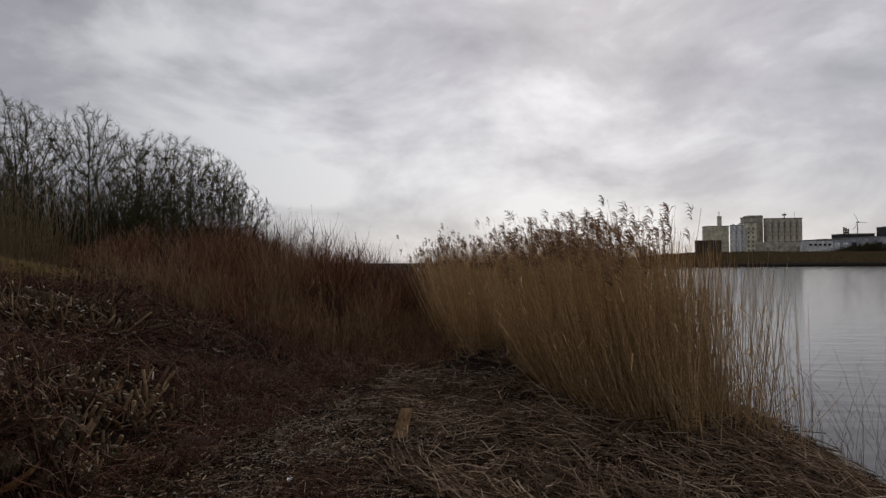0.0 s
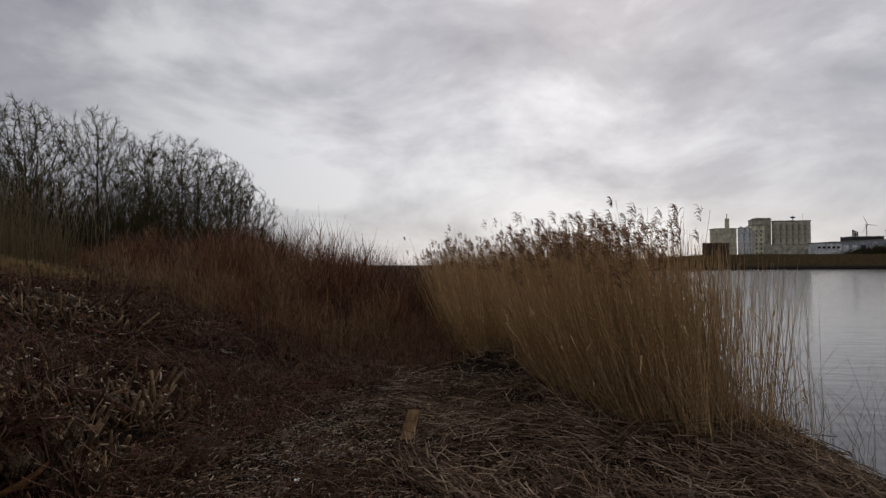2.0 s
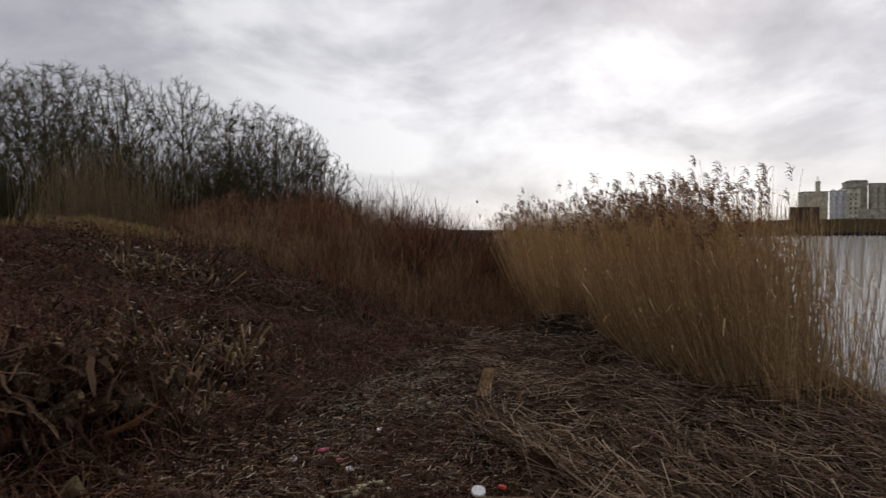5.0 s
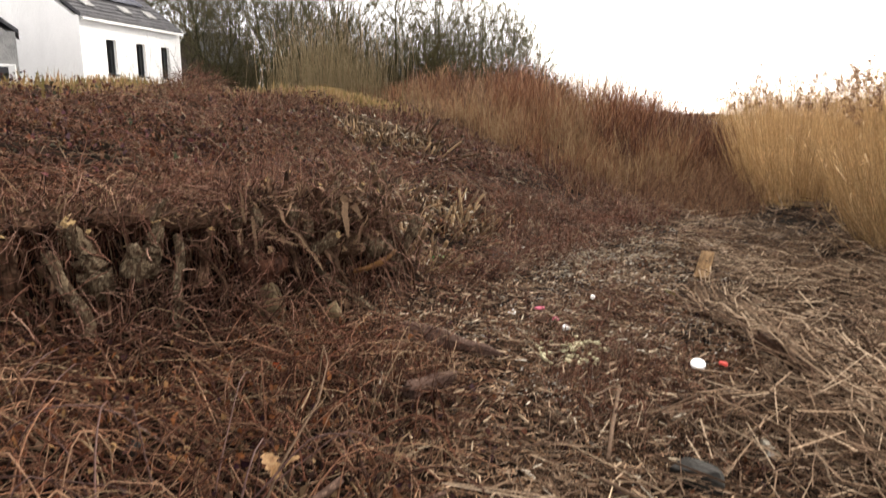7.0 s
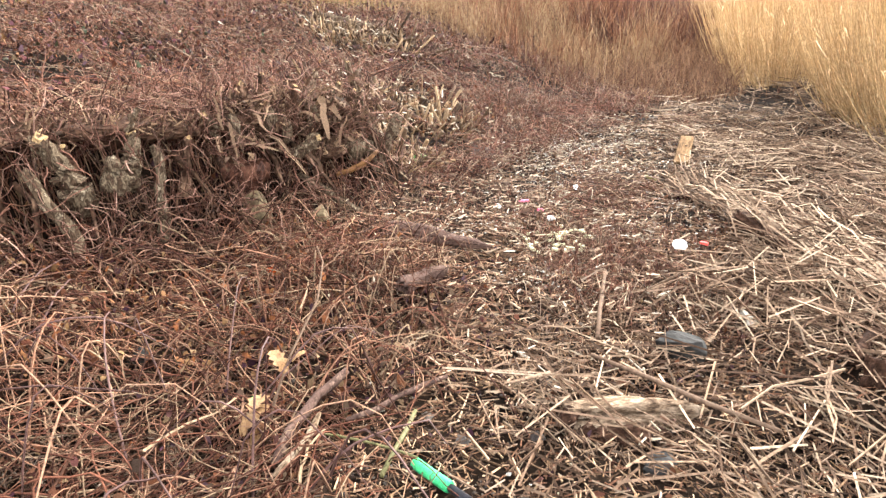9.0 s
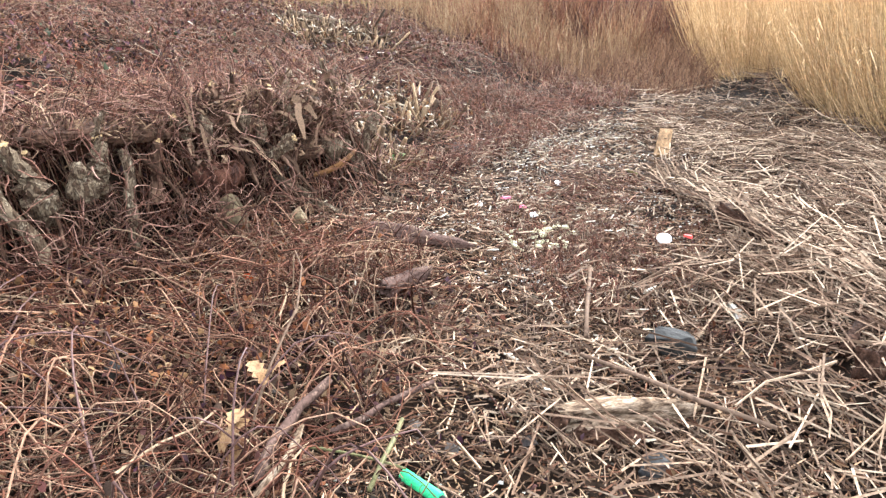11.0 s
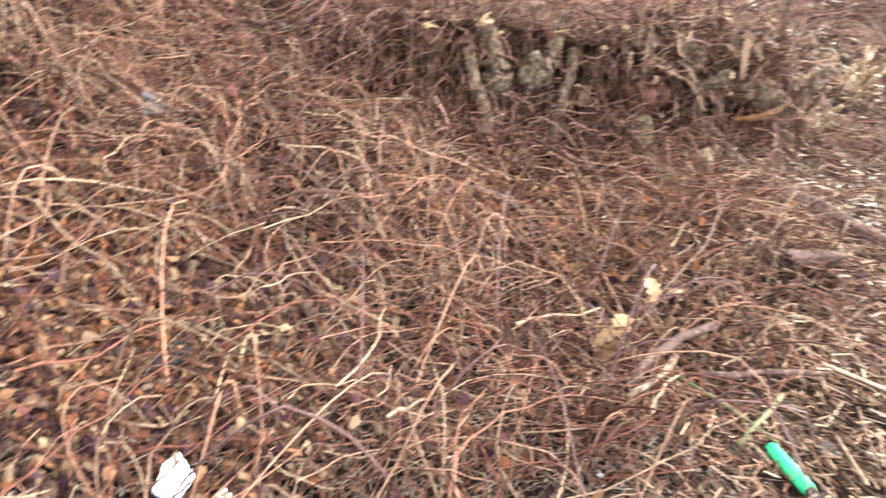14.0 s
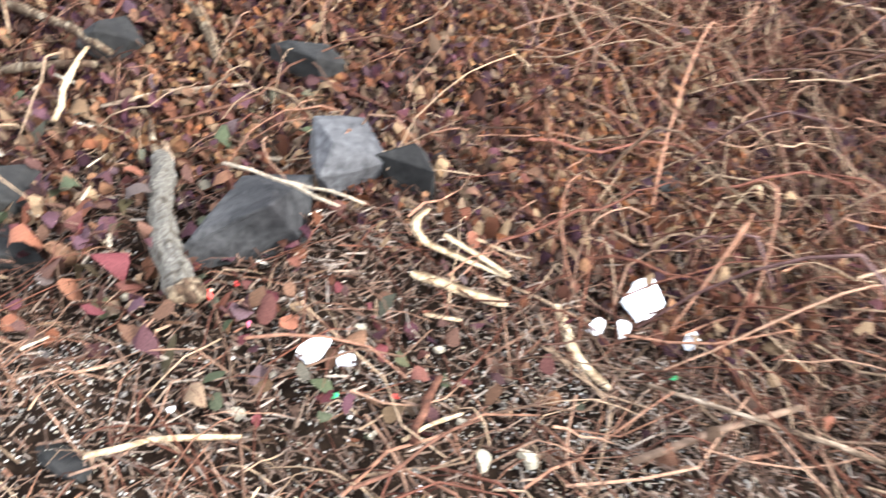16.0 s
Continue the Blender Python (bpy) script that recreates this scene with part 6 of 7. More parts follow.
def cut_stem(parent, base, tip, radius, seed, mat="lichen", knots=0.25):
    """A gnarled sawn-off stem with a pale cut face."""
    r = np.random.default_rng(seed)
    base, tip = np.array(base, float), np.array(tip, float)
    k = 13
    f = np.linspace(0, 1, k)
    bend = r.normal(0, radius * 0.3, 3)
    pts = [base + (tip - base) * q + bend * math.sin(q * 3.1) + r.normal(0, radius * 0.14, 3) for q in f]
    swell = 1.15 - 0.3 * f + knots * (np.interp(f, np.linspace(0, 1, 5), r.uniform(-0.8, 1.0, 5)))
    swell[-1] = swell[-2] * 0.92
    stem = part("cut_stem", rod(bmesh.new(), pts, radius * swell, 19, radius * 0.07, seed, 0.13), mat, parent)
    axis = pts[-1] - pts[-2]
    axis /= np.linalg.norm(axis)
    axis = axis + r.normal(0, 0.3, 3)
    axis /= np.linalg.norm(axis)
    part("cut_face", rod(bmesh.new(), [pts[-1] - axis * 0.006, pts[-1] + axis * 0.007], [radius * swell[-1] * 0.9, radius * swell[-1] * 0.65], 10, radius * 0.12, seed), "cut", stem, "pale sawn wood")


def knotty(lumps, seed):
    """Rough barky masses grown into one another: (place, size) each."""
    whole = bmesh.new()
    for i, (at, size) in enumerate(lumps):
        bm = lump(size, seed + i * 3, 0.35, 4, 5)
        for v in bm.verts:
            d = v.co.normalized()
            ridge = 1 - abs(noise.noise(Vector((v.co.x, v.co.y, v.co.z * 0.3)) * 17 + Vector((seed, i, 2)))) * 2
            flake = abs(noise.noise(Vector((v.co.x * 38, v.co.y * 38, v.co.z * 10)) + Vector((3, seed, i))))
            v.co += d * (0.5 * noise.noise(v.co * 9 + Vector((seed, i, 2))) + 0.4 * ridge - 0.45 + 0.5 * flake) * min(0.09, 0.3 * min(size))
            v.co += Vector(at)
        me = bpy.data.meshes.new("mass")
        bm.to_mesh(me)
        bm.free()
        whole.from_mesh(me)
        bpy.data.meshes.remove(me)
    return whole


def splinters(parent, name, mat, label, bm, n, seed, l0, l1, r0, r1, up=0.5):
    """Short broken shoots and bark shreds that bristle from a mass."""
    r = np.random.default_rng(seed)
    bm.faces.ensure_lookup_table()
    cen = np.array([f.calc_center_median() for f in bm.faces])
    nor = np.array([f.normal for f in bm.faces])
    ok = np.where((nor[:, 1] < 0.4) & (nor[:, 2] > -0.5))[0]
    pick = r.choice(ok, n)
    base = cen[pick] - nor[pick] * 0.015
    way = nor[pick] + np.stack([r.normal(0, 0.5, n), r.normal(0, 0.4, n), r.uniform(-0.3, 1.4, n) * up * 1.6], -1)
    way /= np.linalg.norm(way, axis=1, keepdims=True)
    tip = base + way * r.uniform(l0, l1, n)[:, None]
    w = r.uniform(r0, r1, n) * np.where(r.random(n) < 0.15, 1.6, 1.0)
    hp = Heap()
    hp.tubes(np.stack([base, base + (tip - base) * 0.35 + r.normal(0, 0.008, (n, 3)), base + (tip - base) * 0.7 + r.normal(0, 0.01, (n, 3)), tip], 1), w[:, None] * np.stack([np.full(n, 1.2), r.uniform(0.8, 1.2, n), r.uniform(0.7, 1.1, n), r.uniform(0.3, 0.95, n)], 1), 5, True)
    tagged(add_part(name, hp.mesh(name, mat, False), parent, label), kind="stuff")


def root(parent, pts, r, seed):
    part("root", rod(bmesh.new(), pts, np.linspace(1, 0.35, len(pts)) * r, 8, r * 0.12, seed), "stump", parent, smooth=True)


def bark_cup(at, size, seed):
    """A hollow bowl of torn bark."""
    bm = bmesh.new()
    bmesh.ops.create_icosphere(bm, subdivisions=4, radius=1.0)
    for v in bm.verts:
        z = v.co.z
        if z > 0.1:
            v.co = Vector((v.co.x * 0.8, v.co.y * 0.8, 0.35 - z * 1.1))
        rim = max(0.0, 1 - abs(z - 0.1) * 3)
        v.co *= 1 + 0.16 * noise.noise(v.co * 3 + Vector((seed, 0, 0))) + 0.1 * noise.noise(Vector((v.co.x * 9, v.co.y * 9, v.co.z * 2)))
        v.co.z += rim * 0.35 * noise.noise(Vector((v.co.x * 4, v.co.y * 4, seed)))
        v.co = Vector((v.co.x * size[0] / 2 + at[0], v.co.y * size[1] / 2 + at[1], v.co.z * size[2] / 2 + at[2]))
    return bm


# the large old stump: origin in the middle of its face, x along the bank, -y out of it
big = thing("tree_stump", "old cut stump with shaggy dark bark, sawn lichen-grey stems and roots", "stump", pose(-2.44, 3.73, 0.68, 0, 0, 75), "cut stumps on the bank")
mass = knotty([((-0.1, 0.2, -0.02), (1.15, 0.5, 0.44)), ((-0.46, 0.02, 0.06), (0.3, 0.3, 0.3)), ((-0.22, -0.02, 0.08), (0.32, 0.3, 0.32)), ((0.06, 0.02, 0.04), (0.36, 0.32, 0.34)), ((0.36, 0.04, -0.04), (0.38, 0.34, 0.26)), ((0.2, -0.05, -0.2), (0.5, 0.26, 0.14))], 5)
splinters(big, "broken_growth", "shard", "short broken shoots and bark shreds", mass, 620, 3, 0.03, 0.13, 0.0025, 0.008, 0.35)
part("root_mass", mass, "stump", big)
r = np.random.default_rng(21)
n = 90
sx, sz = r.uniform(-0.62, 0.5, n), r.uniform(-0.05, 0.3, n)
base = np.stack([sx, r.uniform(-0.24, -0.08, n), sz - 0.06], -1)
way = np.stack([r.normal(0, 0.5, n), r.normal(-0.35, 0.3, n), r.uniform(-0.5, 1.0, n)], -1)
way *= (r.uniform(0.08, 0.22, n) / np.linalg.norm(way, axis=1))[:, None]
f = np.linspace(0, 1, 5)
P = base[:, None] + way[:, None] * f[None, :, None] + np.stack([0 * sx, 0 * sx, -r.uniform(0, 0.12, n)], -1)[:, None] * (f**2)[None, :, None] + r.normal(0, 0.006, (n, 5, 3))
hp = Heap()
for thick in (0.0, 0.004):
    hp.blades(P + [0, thick, 0], r.uniform(0.008, 0.026, n)[:, None] * np.array([0.8, 1.1, 1.0, 0.9, 0.35]), np.stack([r.normal(1, 0.3, n), r.normal(0, 0.4, n), r.normal(0, 0.5, n)], -1) if thick == 0 else np.stack([np.ones(n), 0.2 + 0 * sx, 0 * sx], -1))
tagged(add_part("bark_strip", hp.mesh("bark_strip", "shard"), big, "curled strips of torn bark"), kind="stuff")
part("bark_bowl", bark_cup((-0.5, -0.17, -0.16), (0.27, 0.24, 0.26), 9), "rust_bark", big, "rotten red-brown bark")
part("lichen_knob", knotty([((0.33, -0.16, -0.21), (0.22, 0.17, 0.15)), ((0.42, -0.14, -0.2), (0.14, 0.12, 0.13))], 12), "lichen", big, "lichen-grey knob")
part("split_wood", rod(bmesh.new(), [(0.12, -0.2, -0.33), (0.2, -0.235, -0.315), (0.28, -0.25, -0.295), (0.38, -0.24, -0.265), (0.48, -0.2, -0.235)], [0.008, 0.016, 0.02, 0.016, 0.007], 11, 0.004, 3), "split_wood", big, "split orange wood")
for at, size, seed in (((-0.29, -0.15, 0.1), (0.09, 0.08, 0.2), 31), ((-0.52, -0.14, 0.07), (0.11, 0.09, 0.15), 33), ((-0.2, -0.16, 0.0), (0.08, 0.07, 0.16), 35), ((0.02, -0.14, 0.06), (0.08, 0.07, 0.17), 37)):
    part("bark_chunk", knotty([(at, size)], seed), "lichen", big, "standing chunk of lichen-grey bark")
for i, (b3, t3, r3, mat) in enumerate((((0.66, 0.0, -0.26), (0.54, 0.0, 0.04), 0.036, "lichen"), ((0.55, 0.0, 0.0), (0.47, 0.04, 0.33), 0.024, "lichen"), ((0.5, -0.15, -0.38), (0.74, -0.15, -0.05), 0.036, "lichen"), ((-0.2, -0.18, -0.16), (-0.08, -0.31, -0.05), 0.034, "lichen"),
                                      ((0.06, -0.04, 0.12), (0.13, -0.06, 0.3), 0.018, "driftwood"), ((-0.38, -0.06, 0.12), (-0.42, -0.1, 0.3), 0.024, "stump"), ((-0.12, -0.1, 0.1), (-0.1, -0.16, 0.25), 0.022, "stump"), ((0.2, -0.08, 0.06), (0.24, -0.14, 0.22), 0.022, "lichen"),
                                      ((-0.6, -0.06, 0.04), (-0.68, -0.12, 0.16), 0.024, "lichen"), ((0.3, -0.06, 0.02), (0.4, -0.1, 0.16), 0.02, "stump"), ((-0.28, -0.02, 0.16), (-0.24, -0.04, 0.32), 0.02, "stump"), ((-0.06, -0.14, -0.06), (0.04, -0.24, 0.02), 0.024, "stump"))):
    cut_stem(big, b3, t3, r3, 150 + i, mat)
for i, (x0, out, drop) in enumerate(((-0.3, 0.2, 0.42), (-0.12, 0.3, 0.46), (0.06, 0.22, 0.44), (0.5, 0.2, 0.45), (-0.62, 0.25, 0.4))):
    s = 0.1 * math.sin(i * 2.3)
    root(big, [(x0, -0.08, -0.1), (x0 + s * 0.3, -0.1 - out * 0.3, -0.16), (x0 + s, -0.1 - out * 0.5, -0.26), (x0 + s * 1.5, -0.1 - out * 0.8, -0.38), (x0 + s * 1.3, -0.1 - out, -0.12 - drop)], 0.016, i)

# stems over a dark hollow in the bank
row = thing("tree_stump", "gnarled cut stems on an old root over a dark hollow", "stump", pose(-2.716, 2.51, 0.6, 0, 0, 75), "cut stumps on the bank")
mass = knotty([((0.05, 0.26, -0.02), (1.3, 0.26, 0.5)), ((-0.3, 0.1, 0.25), (0.5, 0.28, 0.12)), ((0.1, 0.1, 0.22), (0.5, 0.28, 0.12)), ((0.45, 0.1, 0.15), (0.5, 0.26, 0.13))], 8)
splinters(row, "broken_growth", "shard", "short broken shoots and bark shreds", mass, 260, 6, 0.03, 0.12, 0.0025, 0.007, 0.3)
part("root_mass", mass, "stump", row)
part("knot", knotty([((0.06, -0.12, 0.0), (0.19, 0.16, 0.2)), ((0.05, -0.15, 0.07), (0.13, 0.1, 0.1))], 14), "lichen", row, "swollen grey knot")
for i, (b3, t3, r3, mat) in enumerate((((-0.12, -0.14, -0.1), (-0.24, -0.1, 0.25), 0.055, "lichen"), ((0.13, -0.07, -0.06), (0.17, -0.1, 0.2), 0.042, "lichen"), ((-0.1, -0.06, 0.02), (-0.14, -0.1, 0.19), 0.024, "stump"), ((-0.46, -0.02, -0.2), (-0.5, -0.06, 0.2), 0.045, "stump"), ((0.44, 0.0, -0.2), (0.47, -0.06, 0.12), 0.03, "stump"))):
    cut_stem(row, b3, t3, r3, 180 + i, mat, 0.3)
for i, (x0, out, drop) in enumerate(((-0.35, 0.2, 0.4), (-0.13, 0.2, 0.42), (0.1, 0.2, 0.45), (0.4, 0.3, 0.42))):
    root(row, [(x0, 0.0, 0.05), (x0 + 0.04, -0.08, -0.03), (x0 + 0.02 * i, -0.1 - out * 0.4, -0.14), (x0 - 0.03, -0.1 - out, -drop)], 0.016, i + 20)

# thin stakes leaning on the stumps
for label, p0, p1, r in (("thin lichen-grey stake leaning on the stump", (-2.48, 2.64, 0.2), (-2.56, 2.76, 0.72), 0.026), ("crooked grey branch leaning on the stump", (-2.47, 2.2, 0.36), (-2.65, 2.14, 0.745), 0.027),
                         ("weathered stick propped against the stump", (-2.0, 3.76, 0.1), (-2.32, 3.56, 0.4), 0.021), ("pale splintered stick standing on the stump", (-2.62, 2.67, 0.8), (-2.6, 2.72, 0.92), 0.013)):
    p0, p1 = np.array(p0), np.array(p1)
    pts = [p0 + (p1 - p0) * f + rng.normal(0, 0.01, 3) for f in np.linspace(0, 1, 8)]
    single("leaning_stick", rod(bmesh.new(), [p - p0 for p in pts], [r, r * 0.95, r * 1.15, r * 0.9, r * 1.05, r * 0.85, r * 0.9, r * 0.7], 13, r * 0.08, 4, 0.1), "lichen", label, "stick", *p0)


def stub_patch(label, x, y, n, rx, ry, seed):
    """Short sawn shoots standing in a clump."""
    r = np.random.default_rng(seed)
    ob = thing("cut_shrub", label, "cut shrub", pose(x, y, 0), "cut shrubs on the bank")
    hp = Heap()
    a, d = r.uniform(0, 2 * np.pi, n), np.sqrt(r.random(n))
    px, py = np.cos(a) * d * rx, np.sin(a) * d * ry
    pz = land(x + px, y + py)
    L = np.where(r.random(n) < 0.2, r.uniform(0.2, 0.34, n), r.uniform(0.04, 0.2, n)) * (0.6 + 0.6 * vnoise((x + px) * 4, (y + py) * 4))
    tip = np.stack([px + np.cos(a) * d * 0.1 + r.normal(0, 0.1, n), py + np.sin(a) * d * 0.1 + r.normal(0, 0.1, n), pz + L], -1)
    base = np.stack([px, py, pz - 0.04], -1)
    hp.tubes(np.stack([base, (base + tip) / 2 + r.normal(0, 0.008, (n, 3)), tip], 1), np.where(r.random(n) < 0.35, r.uniform(0.01, 0.022, n), r.uniform(0.004, 0.01, n))[:, None] * np.array([1.1, 1, 0.95]), 5, True)
    tagged(add_part("cut_growth", hp.mesh("cut_growth", "stub"), ob), kind="stuff")
    part("root_stock", rod(bmesh.new(), [(-rx * 0.7, 0, float(land(x - rx * 0.7, y)) + 0.0), (0, 0.05, float(land(x, y)) + 0.03), (rx * 0.7, 0, float(land(x + rx * 0.7, y)))], [0.05, 0.09, 0.05], 8, 0.008, seed), "stump", ob, smooth=True)


stub_patch("clump of short pale sawn shoots on the bank", -3.2, 6.1, 330, 0.85, 0.75, 1)
stub_patch("sawn shoots behind the old stump", -2.8, 4.85, 300, 0.62, 0.65, 2)
stub_patch("cut shoots near the top of the bank", -5.0, 8.3, 360, 0.9, 0.6, 3)

# cut branches thrown in a heap near the top of the bank
heap = thing("brush_pile", "heap of cut grey-brown branches near the crest of the bank", "brush pile", pose(-4.9, 8.5, 0))
r = np.random.default_rng(44)
for i in range(34):
    px, py, a, L = r.normal(0, 0.55), r.normal(0, 0.28), r.normal(0.2, 0.8), r.uniform(0.3, 0.95)
    z0 = float(land(-4.9 + px, 8.5 + py)) + r.uniform(0.02, 0.2) * max(0.2, 1 - abs(px))
    d = np.array([math.cos(a), math.sin(a), r.normal(0, 0.2)])
    w = r.uniform(0.009, 0.028)
    pts = [np.array([px, py, z0]) + d * L * f + r.normal(0, 0.02, 3) for f in np.linspace(-0.5, 0.5, 5)]
    part("branch", rod(bmesh.new(), pts, w * r.uniform(0.75, 1.15, 5) * np.linspace(1.1, 0.7, 5), 7, w * 0.1, i), ("lichen", "stub", "stump")[i % 3], heap)

# logs, sticks and boards
def log_between(name, label, category, p0, p1, radii, mat, seed, lift=0.0, sides=10, rough=0.004, bow=0.02):
    p0, p1 = np.array([*p0, float(land(*p0)) + lift]), np.array([*p1, float(land(*p1)) + lift])
    r = np.random.default_rng(seed)
    k = len(radii)
    length = np.linalg.norm(p1 - p0)
    turn = math.degrees(math.atan2(p1[1] - p0[1], p1[0] - p0[0]))
    pts = [np.array([length * f, bow * length * math.sin(f * 3.1) + r.normal(0, 0.01 * length) / max(1, k / 8), (p1[2] - p0[2]) * f + r.normal(0, 0.006 * length)]) for f in np.linspace(0, 1, k)]
    return single(name, rod(bmesh.new(), pts, radii, sides, rough, seed), mat, label, category, p0[0], p0[1], p0[2], rz=turn, smooth=True)


def ragged_log(name, label, p0, p1, radius, mat, seed, lift, flat=0.8, rot=0.5):
    """A split, weathered log with furrowed sides and a torn, hollow end."""
    p0, p1 = np.array([*p0, float(land(*p0)) + lift]), np.array([*p1, float(land(*p1)) + lift])
    length = float(np.linalg.norm(p1 - p0))
    turn, dip = math.degrees(math.atan2(p1[1] - p0[1], p1[0] - p0[0])), p1[2] - p0[2]
    bm = bmesh.new()
    K, S = 30, 30
    rings = []
    for i in range(-3, K):
        f = max(0, i) / (K - 1)
        ring = []
        for j in range(S):
            a = 2 * math.pi * j / S
            c, q = math.cos(a), math.sin(a)
            big = noise.noise(Vector((c * 1.2, q * 1.2, f * 2.2 + seed)))
            furrow = abs(noise.noise(Vector((c * 4.5, q * 4.5, f * 1.1 + seed * 2))))
            grain = noise.noise(Vector((c * 13, q * 13, f * 2.5)))
            w = radius * float(np.interp(f, [0, 0.1, 0.6, 1], [1.05, 1.12, 0.92, 0.5])) * (1 + 0.5 * big - 0.85 * furrow + 0.2 * grain)
            w *= 1 - 0.75 * max(0, f - 0.86) / 0.14
            torn = 0.09 * length * (noise.noise(Vector((c * 2.6, q * 2.6, 7 + seed))) + 0.5 * noise.noise(Vector((c * 8, q * 8, seed)))) * max(0, 1 - f * 5)
            x = length * f + torn
            if i < 0:
                w *= 0.75 + 0.2 * i * rot
                x = torn + 0.07 * length * -i * rot * 2
            ring.append(bm.verts.new((x, c * w, q * w * flat + dip * f)))
        rings.append(ring)
    for r0, r1 in zip(rings, rings[1:]):
        for j in range(S):
            bm.faces.new((r0[j], r0[(j + 1) % S], r1[(j + 1) % S], r1[j]))
    bm.faces.new(rings[0][::-1]), bm.faces.new(rings[-1])
    bmesh.ops.recalc_face_normals(bm, faces=bm.faces)
    return single(name, bm, mat, label, "log", p0[0], p0[1], p0[2], rz=turn, smooth=True)


ragged_log("driftwood_log", "weathered split driftwood log on the reed litter", (-0.27, 2.38), (0.16, 2.62), 0.066, "driftwood", 1, 0.045)
log_between("driftwood_splinter", "long splinter split from the driftwood log", "splinter", (-0.25, 2.33), (0.02, 2.47), [0.012, 0.026, 0.02, 0.006], "driftwood", 31, 0.03, 8, 0.004)
# added dark lumps give the log's torn end the shade of a hollow
single("dark_log_end", knotty([((0, 0, 0), (0.09, 0.1, 0.08)), ((0.05, -0.03, -0.02), (0.1, 0.08, 0.07))], 41), "dark_wood", "dark lumps standing in for the shaded hollow of the torn log end", "bark", -0.25, 2.355, float(land(-0.25, 2.355)) + 0.05, 0, 0, 30)
single("rotten_block", knotty([((0, 0, 0), (0.26, 0.09, 0.06)), ((-0.1, 0.01, 0.0), (0.12, 0.08, 0.05)), ((0.1, 0.02, -0.01), (0.16, 0.07, 0.05))], 32), "dark_wood", "rotten dark bark under the driftwood log", "wood block", -0.06, 2.385, float(land(-0.06, 2.385)) + 0.02, 0, 0, 30)
ragged_log("rotten_branch", "dark rotten branch half buried in litter", (0.13, 4.64), (0.42, 4.22), 0.055, "dark_wood", 2, 0.09)
ragged_log("dark_log", "dark wet log on the shore", (-1.7, 3.52), (-1.05, 3.57), 0.062, "brown_branch", 3, 0.1)
ragged_log("dark_log", "short split dark log end", (-1.2, 2.86), (-1.13, 3.22), 0.05, "brown_branch", 4, 0.1)
log_between("branch", "bent dark branch lying in the brambles", "branch", (-0.94, 1.68), (-1.02, 2.16), [0.01, 0.018, 0.015, 0.019, 0.015, 0.016, 0.009], "brown_branch", 5, 0.11, 9, 0.0022, 0.06)
log_between("branch", "thin brown branch on the litter", "branch", (-0.9, 1.99), (-0.72, 2.37), [0.007, 0.012, 0.009, 0.011, 0.007], "brown_branch", 6, 0.08, 8, 0.0016)
log_between("pale_stick", "long straight pale reed stick", "stick", (-0.44, 3.65), (-0.3, 2.93), [0.01, 0.011, 0.011, 0.01], "straw", 7, 0.06, 7, 0.0005, 0.0)
log_between("pale_stick", "pale broken reed stem across the litter", "stick", (-0.28, 2.78), (0.38, 2.52), [0.008, 0.009, 0.009, 0.007], "straw", 8, 0.09, 7, 0.0005, 0.0)
log_between("log", "old log lying near the top of the bank", "log", (-5.95, 8.55), (-5.0, 8.75), [0.05, 0.07, 0.06, 0.05], "lichen", 9, 0.1)
log_between("log", "dark fallen log near the cut shoots", "log", (-4.6, 7.9), (-3.7, 8.1), [0.05, 0.06, 0.06, 0.04], "dark_wood", 10, 0.05)
branch_foot = Vector((-1.04, -0.49, float(land(-1.04, -0.49)) + 0.055))
branch_top = Vector((-1.46, -0.72, float(land(-1.46, -0.72)) + 0.065))
lichen_branch = thing("lichen_branch", "lichen-grey branch stub lying on the leaves", "branch", Matrix.Translation(branch_foot) @ (branch_top - branch_foot).to_track_quat("X", "Z").to_matrix().to_4x4())
L = (branch_top - branch_foot).length
r = np.random.default_rng(11)
pts = [np.array([L * f, 0.02 * math.sin(f * 3.1) + r.normal(0, 0.004), r.normal(0, 0.003)]) for f in np.linspace(0, 1, 16)]
part("stem", rod(bmesh.new(), pts, 0.029 * r.uniform(0.9, 1.12, 16) * np.linspace(1.08, 0.92, 16), 17, 0.0015, 11, 0.06), "pale_lichen", lichen_branch)
part("spur", rod(bmesh.new(), [(L - 0.02, 0.008, 0.01), (L + 0.06, 0.014, 0.012), (L + 0.15, 0.01, 0.02), (L + 0.2, 0.03, 0.03)], [0.009, 0.008, 0.007, 0.004], 8, 0.0008, 3), "lichen", lichen_branch, "thin broken spur")
part("broken_end", rod(bmesh.new(), [(L - 0.01, 0, 0), (L + 0.015, -0.006, 0.004), (L + 0.05, -0.012, 0.012)], [0.024, 0.018, 0.005], 9, 0.003, 5), "driftwood", lichen_branch, "splintered pale wood")
part("moss_end", knotty([((0.0, 0, 0), (0.07, 0.075, 0.07))], 61), "lichen", lichen_branch, "swollen dark foot")
log_between("branch", "brown stem lying across the bare ground", "branch", (-0.98, 0.42), (-0.62, 1.35), [0.004, 0.0055, 0.005, 0.003], "driftwood", 12, 0.07, 7, 0.0006, 0.03)
log_between("branch", "pale snapped stem on the bare ground", "branch", (-0.82, 0.38), (-0.98, 0.72), [0.006, 0.008, 0.006], "straw", 13, 0.06, 7, 0.0006)
log_between("branch", "dark upright-lying stick near the water", "branch", (0.62, 3.1), (0.72, 3.42), [0.02, 0.022, 0.018], "dark_wood", 14, 0.05)
